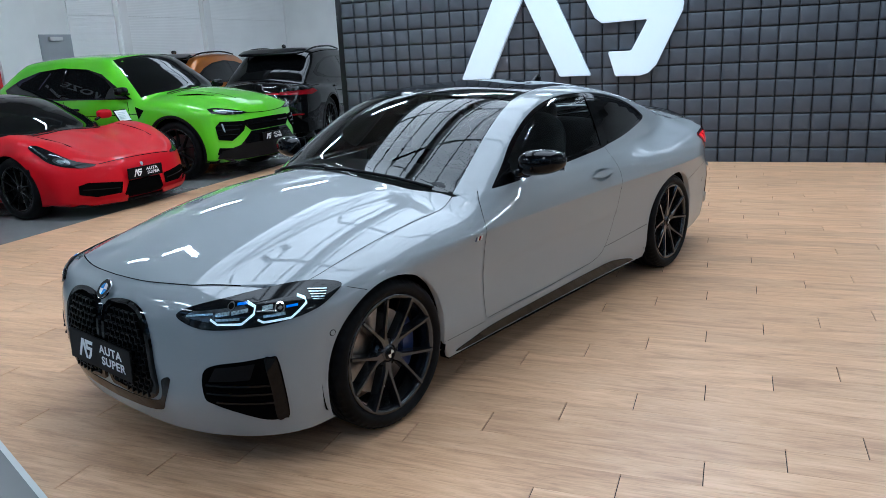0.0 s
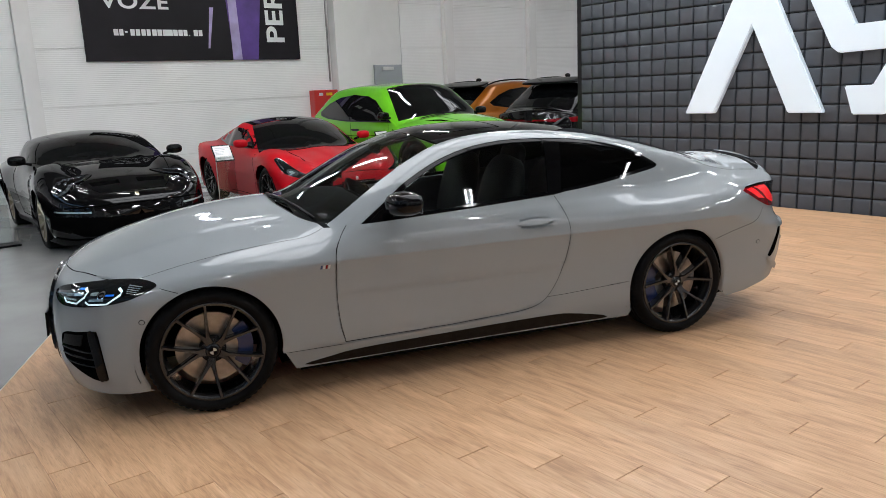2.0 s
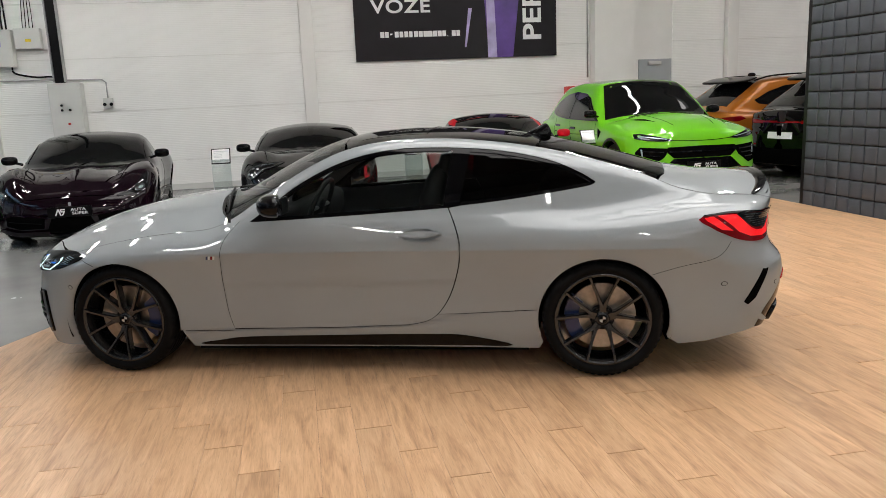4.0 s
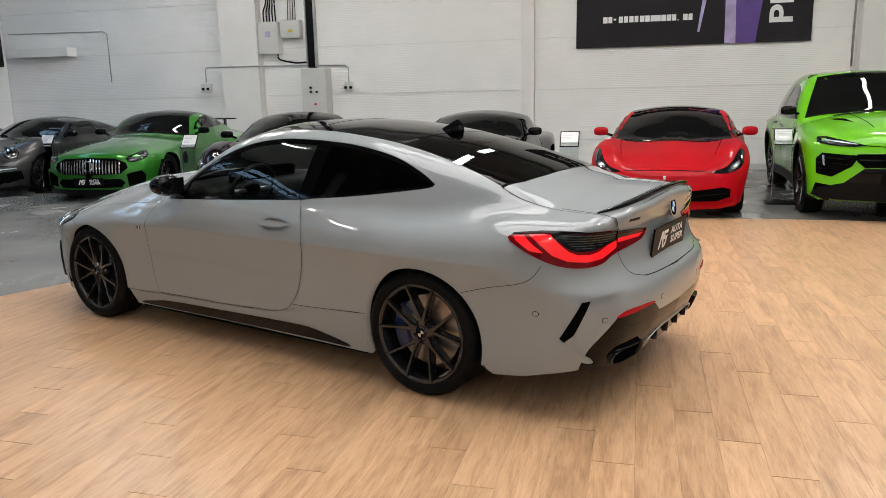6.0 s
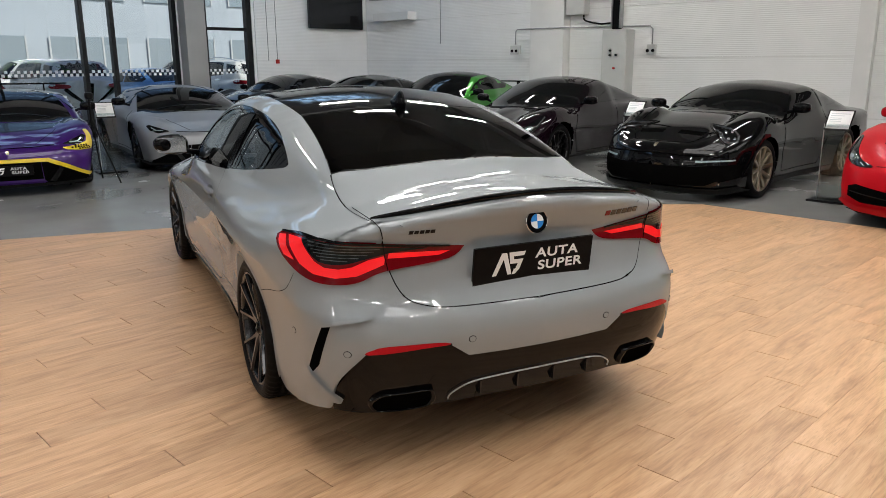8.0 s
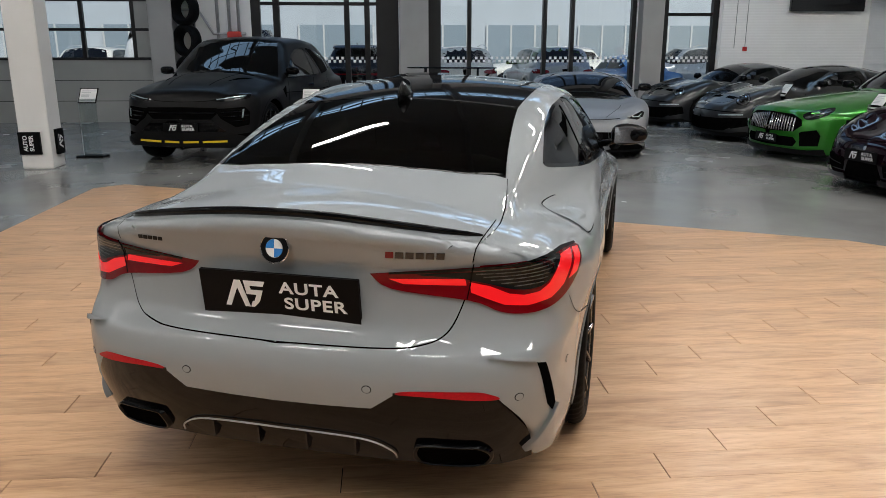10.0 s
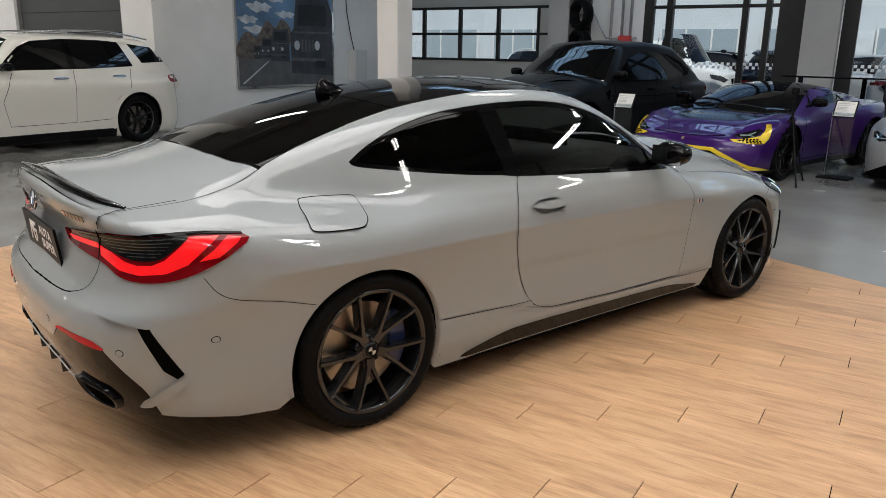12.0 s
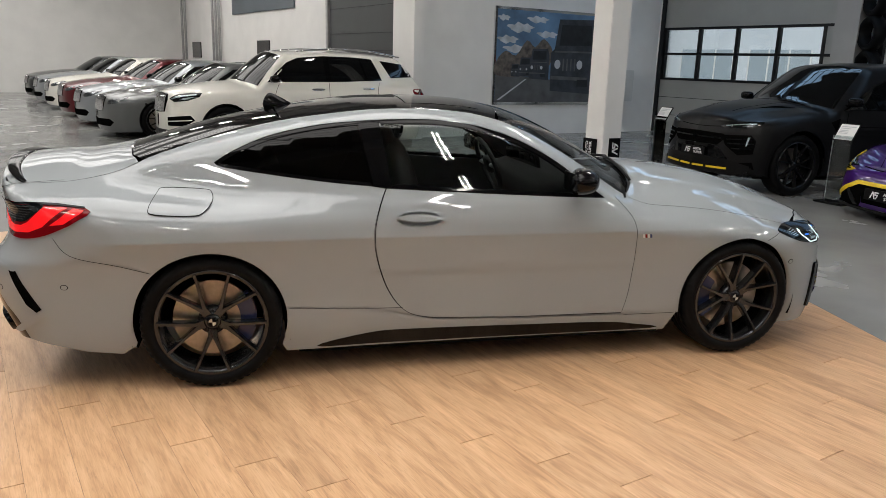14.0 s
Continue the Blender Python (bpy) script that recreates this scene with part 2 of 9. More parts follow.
class Skin:
    """top: height of the lower body's centre line along x; crown: its drop at 0.7 m out; wide: half width along x; tuck: change of
    half width along z; nose, tail: the ends' x along z; nose_plan, tail_plan: how far they draw back along y;
    roof: the cabin's centre line along x; cabin: its half width at z = sill; lean: its lean inwards per metre."""

    def __init__(self, top, crown, wide, tuck, nose, nose_plan, tail, tail_plan, roof, cabin, sill, lean=0.5, bottom=0.15,
                 ks=0.07, kc=0.05, kj=0.05, roof_crown=0.06, sweep_front=0.4, sweep_rear=0.1, bumps=(), domes=(), rows=()):
        self.top, self.crown, self.wide, self.tuck = spline(top), spline(crown), spline(wide), spline(tuck)
        self.nose, self.nose_plan, self.tail, self.tail_plan = spline(nose), spline(nose_plan), spline(tail), spline(tail_plan)
        self.roof, self.cabin, self.sill, self.lean, self.bottom = spline(roof), spline(cabin), sill, lean, bottom
        self.ks, self.kc, self.kj, self.roof_crown, self.sf, self.sr, self.bumps = ks, kc, kj, roof_crown, sweep_front, sweep_rear, bumps
        self.domes = domes
        self.rows = rows

    def lower(self, x, y, z):
        y = np.abs(y)
        w = self.wide(x) + self.tuck(z)
        for x0, z0, sx, sz, amp in self.bumps:
            w = w + amp * np.exp(-((x - x0) / sx) ** 2 - ((z - z0) / sz) ** 2)
        lid = self.top(x) - self.crown(x) * (y / 0.7) ** 2
        for xa, ya, xb, yb, soft, amp in self.domes:
            yc = ya + (yb - ya) * np.clip((x - xa) / (xb - xa), -0.2, 1.2)
            lid = lid + amp / (1 + np.exp((y - yc) / soft)) / (1 + np.exp(-(x - min(xa, xb) - 0.02) * 22)) / (1 + np.exp((x - max(xa, xb)) * 14))
        f = smax(y - w, z - lid, self.ks)
        f = smax(f, x - (self.nose(z) - self.nose_plan(y)), 0.05)
        f = smax(f, (self.tail(z) + self.tail_plan(y)) - x, 0.05)
        return np.maximum(f, self.bottom - z)

    def cabin_form(self, x, y, z):
        y = np.abs(y)
        side = (y - (self.cabin(x) - self.lean * np.maximum(z - self.sill, -0.05) - 0.25 * np.maximum(z - self.sill, 0) ** 2)) * 0.88
        fwd = 1 / (1 + np.exp(-(x + 0.4) * 6))
        xs = x + self.sf * y * y * fwd - self.sr * y * y * (1 - fwd)
        cap = (z - (self.roof(xs) - self.roof_crown * (y / 0.55) ** 2)) * 0.9
        return np.maximum(smax(side, cap, self.kc), self.sill - 0.35 - z)

    def f(self, p):
        x, y, z = p[..., 0], p[..., 1], p[..., 2]
        return smin(self.lower(x, y, z), self.cabin_form(x, y, z), self.kj)

    def trace(self, origin, way, reach=3.0, form=None):
        """The first meeting of rays from outside with the skin."""
        form = form or self.f
        t = np.zeros(len(origin))
        for _ in range(80):
            d = form(origin + way * t[:, None])
            far = np.clip(t + d * 0.55, 0, reach)
            still = np.abs(far - t).max() < 4e-6
            t = far
            if still:
                break
        return origin + way * t[:, None]

    def normal(self, p):
        e = 0.004
        g = np.stack([self.f(p + np.eye(3)[i] * e) - self.f(p - np.eye(3)[i] * e) for i in range(3)], -1)
        return g / (np.linalg.norm(g, axis=-1, keepdims=True) + 1e-9)

    def lay(self, view, uv):
        """Points of the skin seen in a view: side (x, z), top (x, y), front and rear (y, z), round_front and round_rear (degrees, z)."""
        uv = np.asarray(uv, float)
        n = len(uv)
        o, d = np.zeros((n, 3)), np.zeros((n, 3))
        if view == "side":
            o[:, 0], o[:, 1], o[:, 2], d[:, 1] = uv[:, 0], 1.4, uv[:, 1], -1
        elif view == "top":
            o[:, 0], o[:, 1], o[:, 2], d[:, 2] = uv[:, 0], uv[:, 1], 2.2, -1
        elif view == "front":
            o[:, 0], o[:, 1], o[:, 2], d[:, 0] = 3.2, uv[:, 0], uv[:, 1], -1
        elif view == "rear":
            o[:, 0], o[:, 1], o[:, 2], d[:, 0] = -3.2, uv[:, 0], uv[:, 1], 1
        else:
            a = np.radians(uv[:, 0])
            s, x0 = (1, 1.2) if view == "round_front" else (-1, -1.25)
            d[:, 0], d[:, 1] = -s * np.cos(a), -np.sin(a)
            o[:, 0], o[:, 1], o[:, 2] = x0 - d[:, 0] * 2.0, -d[:, 1] * 2.0, uv[:, 1]
        return self.trace(o, d)


def smooth_line(points, per=6, closed=False):
    """A Catmull-Rom line through 2D or 3D points."""
    p = np.asarray(points, float)
    n = len(p)
    out = []
    for i in range(n if closed else n - 1):
        a, b = p[(i - 1) % n if closed else max(i - 1, 0)], p[i]
        c, d = p[(i + 1) % n], p[(i + 2) % n if closed else min(i + 2, n - 1)]
        for t in np.linspace(0, 1, per, endpoint=False):
            out.append(0.5 * (2 * b + (c - a) * t + (2 * a - 5 * b + 4 * c - d) * t * t + (3 * b - a - 3 * c + d) * t ** 3))
    if not closed:
        out.append(p[-1])
    return [tuple(q) for q in out]


def resample(poly, step):
    out = []
    p = np.asarray(poly, float)
    for a, b in zip(p, np.roll(p, -1, 0)):
        n = max(1, int(np.ceil(np.linalg.norm(b - a) / step)))
        out += [a + (b - a) * k / n for k in range(n)]
    q = [out[0]]
    for v in out[1:]:
        if np.linalg.norm(v - q[-1]) > step * 0.08:
            q.append(v)
    return np.array(q)


def inside(poly, pts):
    x, y = pts[:, 0], pts[:, 1]
    r = np.zeros(len(pts), bool)
    for (x0, y0), (x1, y1) in zip(poly, np.roll(poly, -1, 0)):
        c = ((y0 > y) != (y1 > y)) & (x < (x1 - x0) * (y - y0) / (y1 - y0 + 1e-15) + x0)
        r ^= c
    return r


def far_from(poly, pts, d):
    ok = np.ones(len(pts), bool)
    for a, b in zip(poly, np.roll(poly, -1, 0)):
        ab = b - a
        t = np.clip(((pts - a) @ ab) / (ab @ ab + 1e-12), 0, 1)
        ok &= np.linalg.norm(pts - (a + t[:, None] * ab), axis=1) > d
    return ok


def flat_mesh(outline, holes, step, stretch=(1, 1), rows=()):
    """Triangles that fill an outline with holes."""
    from mathutils.geometry import delaunay_2d_cdt
    s = np.array(stretch, float)
    loops = [resample(np.asarray(q, float) * s, step) for q in (outline, *holes)]
    lo, hi = loops[0].min(0), loops[0].max(0)
    gx, gy = np.arange(lo[0], hi[0], step), np.arange(lo[1], hi[1], step * 0.866)
    g = np.array([(a + (step / 2 if j % 2 else 0), b) for j, b in enumerate(gy) for a in gx])
    for b in rows:
        g = g[np.abs(g[:, 1] - b) > step * 0.3]
    for b in rows:
        g = np.concatenate([g, np.array([(a, b) for a in np.arange(lo[0], hi[0], step * 0.7)])]) if lo[1] < b < hi[1] else g
    keep = inside(loops[0], g) & far_from(loops[0], g, step * 0.45)
    for q in loops[1:]:
        keep &= ~inside(q, g) & far_from(q, g, step * 0.45)
    pts, edges = [], []
    for q in loops:
        n0 = len(pts)
        pts += [Vector(v) for v in q]
        edges += [(n0 + k, n0 + (k + 1) % len(q)) for k in range(len(q))]
    pts += [Vector(v) for v in g[keep]]
    v, e, f, *_ = delaunay_2d_cdt(pts, edges, [], 0, 1e-6)
    v = np.array([tuple(a) for a in v])
    f = np.array([tuple(a) for a in f])
    c = v[f].mean(1)
    ok = inside(loops[0], c)
    for q in loops[1:]:
        ok &= ~inside(q, c)
    f = f[ok]
    a, b, d = v[f[:, 0]], v[f[:, 1]], v[f[:, 2]]
    area = (b[:, 0] - a[:, 0]) * (d[:, 1] - a[:, 1]) - (b[:, 1] - a[:, 1]) * (d[:, 0] - a[:, 0])
    f = f[np.abs(area) > 1e-9]
    return v / s, f


SHEETS = {}


def panel(skin, name, view, outline, material, parent, holes=(), step=0.04, lift=0.0, thick=0.012, label="", mirror=False, form=None):
    """A sheet of the skin inside an outline of one view, with its edge turned in. lift: how far it stands proud."""
    stretch = (math.pi / 180, 1) if view.startswith("round") else (1, 1)
    key = (id(skin), view, step, np.asarray(outline, float).tobytes(), tuple(np.asarray(h, float).tobytes() for h in holes))
    if key not in SHEETS:
        uv, tri = flat_mesh(outline, holes, step, stretch, skin.rows if view == "side" and step > 0.03 else ())
        p = skin.lay(view, uv)
        n = skin.normal(p)
        a, b, c = p[tri[:, 0]], p[tri[:, 1]], p[tri[:, 2]]
        face_n = np.cross(b - a, c - a)
        flip = np.einsum("ij,ij->i", face_n, n[tri[:, 0]]) < 0
        tri[flip] = tri[flip][:, ::-1]
        SHEETS[key] = (p, n, tri)
    p, n, tri = SHEETS[key]
    p = p + n * lift
    verts, faces, norms = list(p), [tuple(int(k) for k in t) for t in tri], list(n)
    if thick:
        count = {}
        for t in faces:
            for k in range(3):
                e = (t[k], t[(k + 1) % 3])
                count[e] = 1
        rim = [e for e in count if (e[1], e[0]) not in count]
        inner, outer = {}, {}
        for e in rim:
            for k in e:
                if k not in inner:
                    outer[k] = len(verts)
                    verts.append(p[k]), norms.append(n[k])
                    inner[k] = len(verts)
                    verts.append(p[k] - n[k] * thick), norms.append(n[k])
        for i, j in rim:
            faces.append((outer[j], outer[i], inner[i], inner[j]))
    if mirror:
        verts = [(v[0], -v[1], v[2]) for v in verts]
        norms = [(v[0], -v[1], v[2]) for v in norms]
        faces = [t[::-1] for t in faces]
    return mesh_object(name, verts, faces, material, parent, True, label, norms)


def pair(skin, name, view, outline, material, parent, **kw):
    return [panel(skin, name, view, outline, material, parent, mirror=m, **kw) for m in (False, True)]


def strip(points, width, squash=1.0):
    """An outline of even width along a line of 2D points; squash: metres per unit of the first coordinate."""
    k = np.array((squash, 1.0))
    p = np.asarray(points, float) * k
    d = np.gradient(p, axis=0)
    d /= np.linalg.norm(d, axis=1, keepdims=True) + 1e-9
    n = np.stack([-d[:, 1], d[:, 0]], 1) * width / 2
    return [tuple(q / k) for q in np.concatenate([p + n, (p - n)[::-1]])]


def section_body(skin, name, x0, x1, material, parent, wheels=(), nx=84, na=60, shrink=0.0, form=None, axis_z=0.5, label=""):
    """The whole skin as one closed net, with round openings at the wheels (x, z, radius)."""
    form = form or skin.f
    t = np.linspace(0, 1, nx)
    xs = x0 + (x1 - x0) * (0.5 - 0.5 * np.cos(math.pi * t)) * 0.55 + (x1 - x0) * t * 0.45
    ang = np.linspace(-math.pi / 2 + 0.02, 1.5 * math.pi - 0.02, na * 2 + 1)
    xx, aa = np.meshgrid(xs, ang, indexing="ij")
    d = np.stack([np.zeros_like(xx), np.cos(aa), np.sin(aa)], -1).reshape(-1, 3)
    o = np.stack([xx, np.zeros_like(xx), np.full_like(xx, axis_z)], -1).reshape(-1, 3)

    def reach(o, d):
        lo, hi = np.zeros(len(o)), np.full(len(o), 1.6)
        for _ in range(22):
            m = (lo + hi) / 2
            out = form(o + d * m[:, None]) + shrink > 0
            hi, lo = np.where(out, m, hi), np.where(out, lo, m)
        return o + d * lo[:, None]
    p = reach(o, d)
    cell = (x1 - x0) / nx
    gone = np.zeros(len(p), bool)
    for wx, wz, r in wheels:
        dx, dz = p[:, 0] - wx, p[:, 2] - wz
        dist = np.hypot(dx, dz)
        side = np.abs(p[:, 1]) > 0.45
        near = side & (np.abs(dist - r) < cell * 0.75) & (dist > 1e-4)
        k = np.where(near, r / np.maximum(dist, 1e-4), 1)
        p[:, 0], p[:, 2] = wx + dx * k, wz + dz * k
        if near.any():
            q = np.stack([p[near, 0], np.sign(p[near, 1]) * 1.4, p[near, 2]], 1)
            w = np.stack([np.zeros(near.sum()), -np.sign(p[near, 1]), np.zeros(near.sum())], 1)
            hitp = skin.trace(q, w, 2.0, lambda v: form(v) + shrink)
            good = np.abs(hitp[:, 1] - p[near, 1]) < 0.25
            pn = p[near]
            pn[good] = hitp[good]
            p[near] = pn
        gone |= side & (np.hypot(p[:, 0] - wx, p[:, 2] - wz) < r - 0.004)
    m = na * 2 + 1
    faces = []
    for i in range(nx - 1):
        for j in range(m - 1):
            q = (i * m + j, (i + 1) * m + j, (i + 1) * m + j + 1, i * m + j + 1)
            if not any(gone[k] for k in q):
                faces.append(q[::-1])
    faces += [tuple(range(m)), tuple(range((nx - 1) * m, nx * m))[::-1]]
    norms = skin.normal(p)
    return mesh_object(name, p, faces, material, parent, True, label, norms)

# ---- wheels ----


def arc_points(cx, cz, r, a0, a1, n=24):
    return [(cx + r * math.cos(radians(a)), cz + r * math.sin(radians(a))) for a in np.linspace(a0, a1, n)]


def spoke_mesh(path, widths, depths, side, thick=0.03):
    """A bar of changing width along (radius, turn in radians, depth) in a wheel's face."""
    bm = bmesh.new()
    rings = []
    for (r, t), w, y in zip(path, widths, depths):
        c, s = math.cos(t), math.sin(t)
        ring = []
        for o, dy in ((-0.5, 0.0), (-0.32, 0.012), (0.32, 0.012), (0.5, 0.0), (0.42, -thick), (-0.42, -thick)):
            u, v = r, o * w
            ring.append(bm.verts.new((u * c - v * s, (y + dy) * side, u * s + v * c)))
        rings.append(ring)
    for a, b in zip(rings, rings[1:]):
        for k in range(6):
            bm.faces.new((a[k], a[(k + 1) % 6], b[(k + 1) % 6], b[k]))
    bm.faces.new(rings[0])
    bm.faces.new(rings[-1][::-1])
    bmesh.ops.recalc_face_normals(bm, faces=bm.faces)
    return bm


def wheel(parent, x, y, z, R, rim_r, width, side, rim_mat, spokes=5, split=True, brake=None, turn=0.0, detail=True, disc_mat=None):
    """A wheel with its outer face at y; side is +1 where that face looks to +y."""
    n = 64 if detail else 40
    barrel = lathe([(rim_r * 0.93, -width * 0.8), (rim_r * 0.92, -0.03), (rim_r * 0.935, -0.014), (rim_r * 0.945, -0.008), (rim_r + 0.002, -0.003), (rim_r + 0.006, -0.012),
                    (rim_r + 0.004, -0.02)], n, "y", side)
    base = part("wheel", barrel, rim_mat, parent, smooth=True)
    base.location = (x, y, z)
    w = width
    rows = [(rim_r, -0.015), (rim_r + 0.012, 0.0), (rim_r + (R - rim_r) * 0.45, 0.008), (R - 0.022, 0.0), (R - 0.008, -0.012), (R, -0.03)]
    if detail:
        for g in (0.25, 0.42, 0.58, 0.75):
            rows += [(R, -w * g + 0.006), (R - 0.007, -w * g + 0.004), (R - 0.007, -w * g - 0.004), (R, -w * g - 0.006)]
    rows += [(R, -w + 0.03), (R - 0.02, -w), (rim_r, -w + 0.01)]
    nt = 168 if detail else n
    bm = lathe(rows, nt, "y", side)
    if detail:
        # sipes across the shoulders
        for i, v in enumerate(bm.verts):
            q = math.hypot(v.co.x, v.co.z)
            if q > R - 0.0125 and (i % nt) % 3 == 0 and (abs(v.co.y) < w * 0.2 or abs(v.co.y) > w * 0.8):
                v.co.x *= 1 - 0.006 / q
                v.co.z *= 1 - 0.006 / q
    part("tyre", bm, M_RUBBER, base, smooth=True)
    for k in range(spokes):
        t = turn + 2 * math.pi * k / spokes + math.pi / 2
        if split:
            for sg in (-1, 1):
                path = [(rim_r * q, t + sg * a) for q, a in ((0.15, 0.2), (0.3, 0.12), (0.55, 0.242), (0.8, 0.295), (0.97, 0.315))]
                part("spoke", spoke_mesh(path, (0.034, 0.027, 0.0175, 0.0165, 0.021), (-0.042, -0.036, -0.026, -0.014, -0.008), side, 0.045), rim_mat, base)
        else:
            path = [(rim_r * q, t) for q in (0.15, 0.3, 0.6, 0.96)]
            part("spoke", spoke_mesh(path, (0.06, 0.045, 0.04, 0.055), (-0.045, -0.04, -0.025, -0.012), side), rim_mat, base)
    part("hub", lathe([(0.001, -0.028), (0.03, -0.028), (0.036, -0.034), (0.066, -0.046), (0.07, -0.085)], 32, "y", side), rim_mat, base, smooth=True)
    part("brake_disc", lathe([(0.05, -0.1), (rim_r * 0.72, -0.1), (rim_r * 0.72, -0.125), (0.05, -0.125)], n, "y", side), disc_mat or M_DISC, base)
    if detail:
        cap = part("hub_cap", lathe([(0.001, -0.02), (0.026, -0.021), (0.028, -0.03)], 32, "y", side), M_GLOSSBLACK, base, smooth=True)
        for q in range(4):
            bm = bmesh.new()
            pts = [(0.0, 0.0)] + [(0.018 * math.cos(radians(a)), 0.018 * math.sin(radians(a))) for a in np.linspace(90 * q + 3, 90 * q + 87, 6)]
            bm.faces.new([bm.verts.new((u, -0.0185 * side, v)) for u, v in pts])
            part("badge_quarter", bm, M_SATIN if q % 2 else M_GAP, cap)
        for k in range(5):
            t = turn + 2 * math.pi * (k + 0.5) / 5 + math.pi / 2
            bm = lathe([(0.001, 0), (0.008, 0), (0.008, -0.02)], 12, "y", side)
            bmesh.ops.translate(bm, verts=bm.verts, vec=(0.053 * math.cos(t), -0.037 * side, 0.053 * math.sin(t)))
            part("bolt", bm, M_PLASTIC, base)
    if brake:
        bm = bmesh.new()
        s = 1 if brake[1] else -1
        a = np.linspace(-38, 38, 9)
        outer = [(rim_r * 0.8 * math.cos(radians(k)), rim_r * 0.8 * math.sin(radians(k))) for k in a]
        inner = [(rim_r * 0.5 * math.cos(radians(k)), rim_r * 0.5 * math.sin(radians(k))) for k in a[::-1]]
        part("caliper", prism([(s * u, v) for u, v in outer + inner], 0.06, lambda u, v, w2: (u, (-0.135 + w2) * side, v)), brake[0], base, bevel=0.004)
    return base


def wheel_well(parent, x, z, r, y0, y1):
    """The dark lining of a wheel arch, from y0 inwards to y1."""
    rows = [(r, y0), (r, y1), (0.02, y1)]
    bm = bmesh.new()
    rings = []
    for rr, yy in rows:
        rings.append([bm.verts.new((rr * math.cos(radians(a)), yy, max(rr * math.sin(radians(a)), -z + 0.215))) for a in np.linspace(-18, 198, 40)])
    for a, b in zip(rings, rings[1:]):
        for k in range(39):
            bm.faces.new((a[k], a[k + 1], b[k + 1], b[k]))
    ob = part("wheel_liner", bm, M_GAP, parent)
    ob.location = (x, 0, z)
    return ob


def dealer_plate(parent, m, w=0.52, h=0.13, name="dealer_plate"):
    """A black plate with the dealer's mark and words; m places it (x along, y up, z out)."""
    bm = box(-w / 2, w / 2, -h / 2, h / 2, -0.004, 0.006)
    bm.transform(m)
    ob = part(name, bm, M_PLATE, parent, bevel=0.002)
    dealer_mark(ob, m @ Matrix.Translation((-w * 0.22, 0, 0.0065)), h * 0.62, M_WHITE)
    words("AUTA", h * 0.37, m @ Matrix.Translation((w * 0.19, h * 0.19, 0.0068)) @ Matrix.Diagonal((1.32, 1, 1, 1)), M_WHITE, ob, extrude=0.0004, spacing=1.08)
    words("SUPER", h * 0.37, m @ Matrix.Translation((w * 0.225, -h * 0.17, 0.0068)) @ Matrix.Diagonal((1.32, 1, 1, 1)), M_WHITE, ob, extrude=0.0004, spacing=1.08)
    return ob


MARK_LEFT = [(-0.78, -0.5), (-0.58, -0.5), (-0.26, 0.22), (-0.02, -0.5), (0.18, -0.5), (-0.12, 0.5), (-0.36, 0.5)]
MARK_RIGHT = [(0.0, 0.5), (0.82, 0.5), (0.74, 0.31), (0.22, 0.31), (0.26, 0.16), (0.72, 0.16), (0.56, -0.28), (0.34, -0.5), (0.2, -0.5),
              (0.28, -0.28), (0.36, -0.26), (0.46, -0.02), (0.08, -0.02)]


def dealer_mark(parent, m, h, material, depth=0.001, name="mark"):
    """The dealer's mark as two plain slanted shapes of height h."""
    for pts in (MARK_LEFT, MARK_RIGHT):
        part(name, prism([(u * h, v * h) for u, v in pts], depth, lambda u, v, w: tuple(m @ Vector((u, v, w)))), material, parent)


M_BADGEBLUE = mat("badge_blue", (0.03, 0.22, 0.62), 0.2, 0, 0.8)

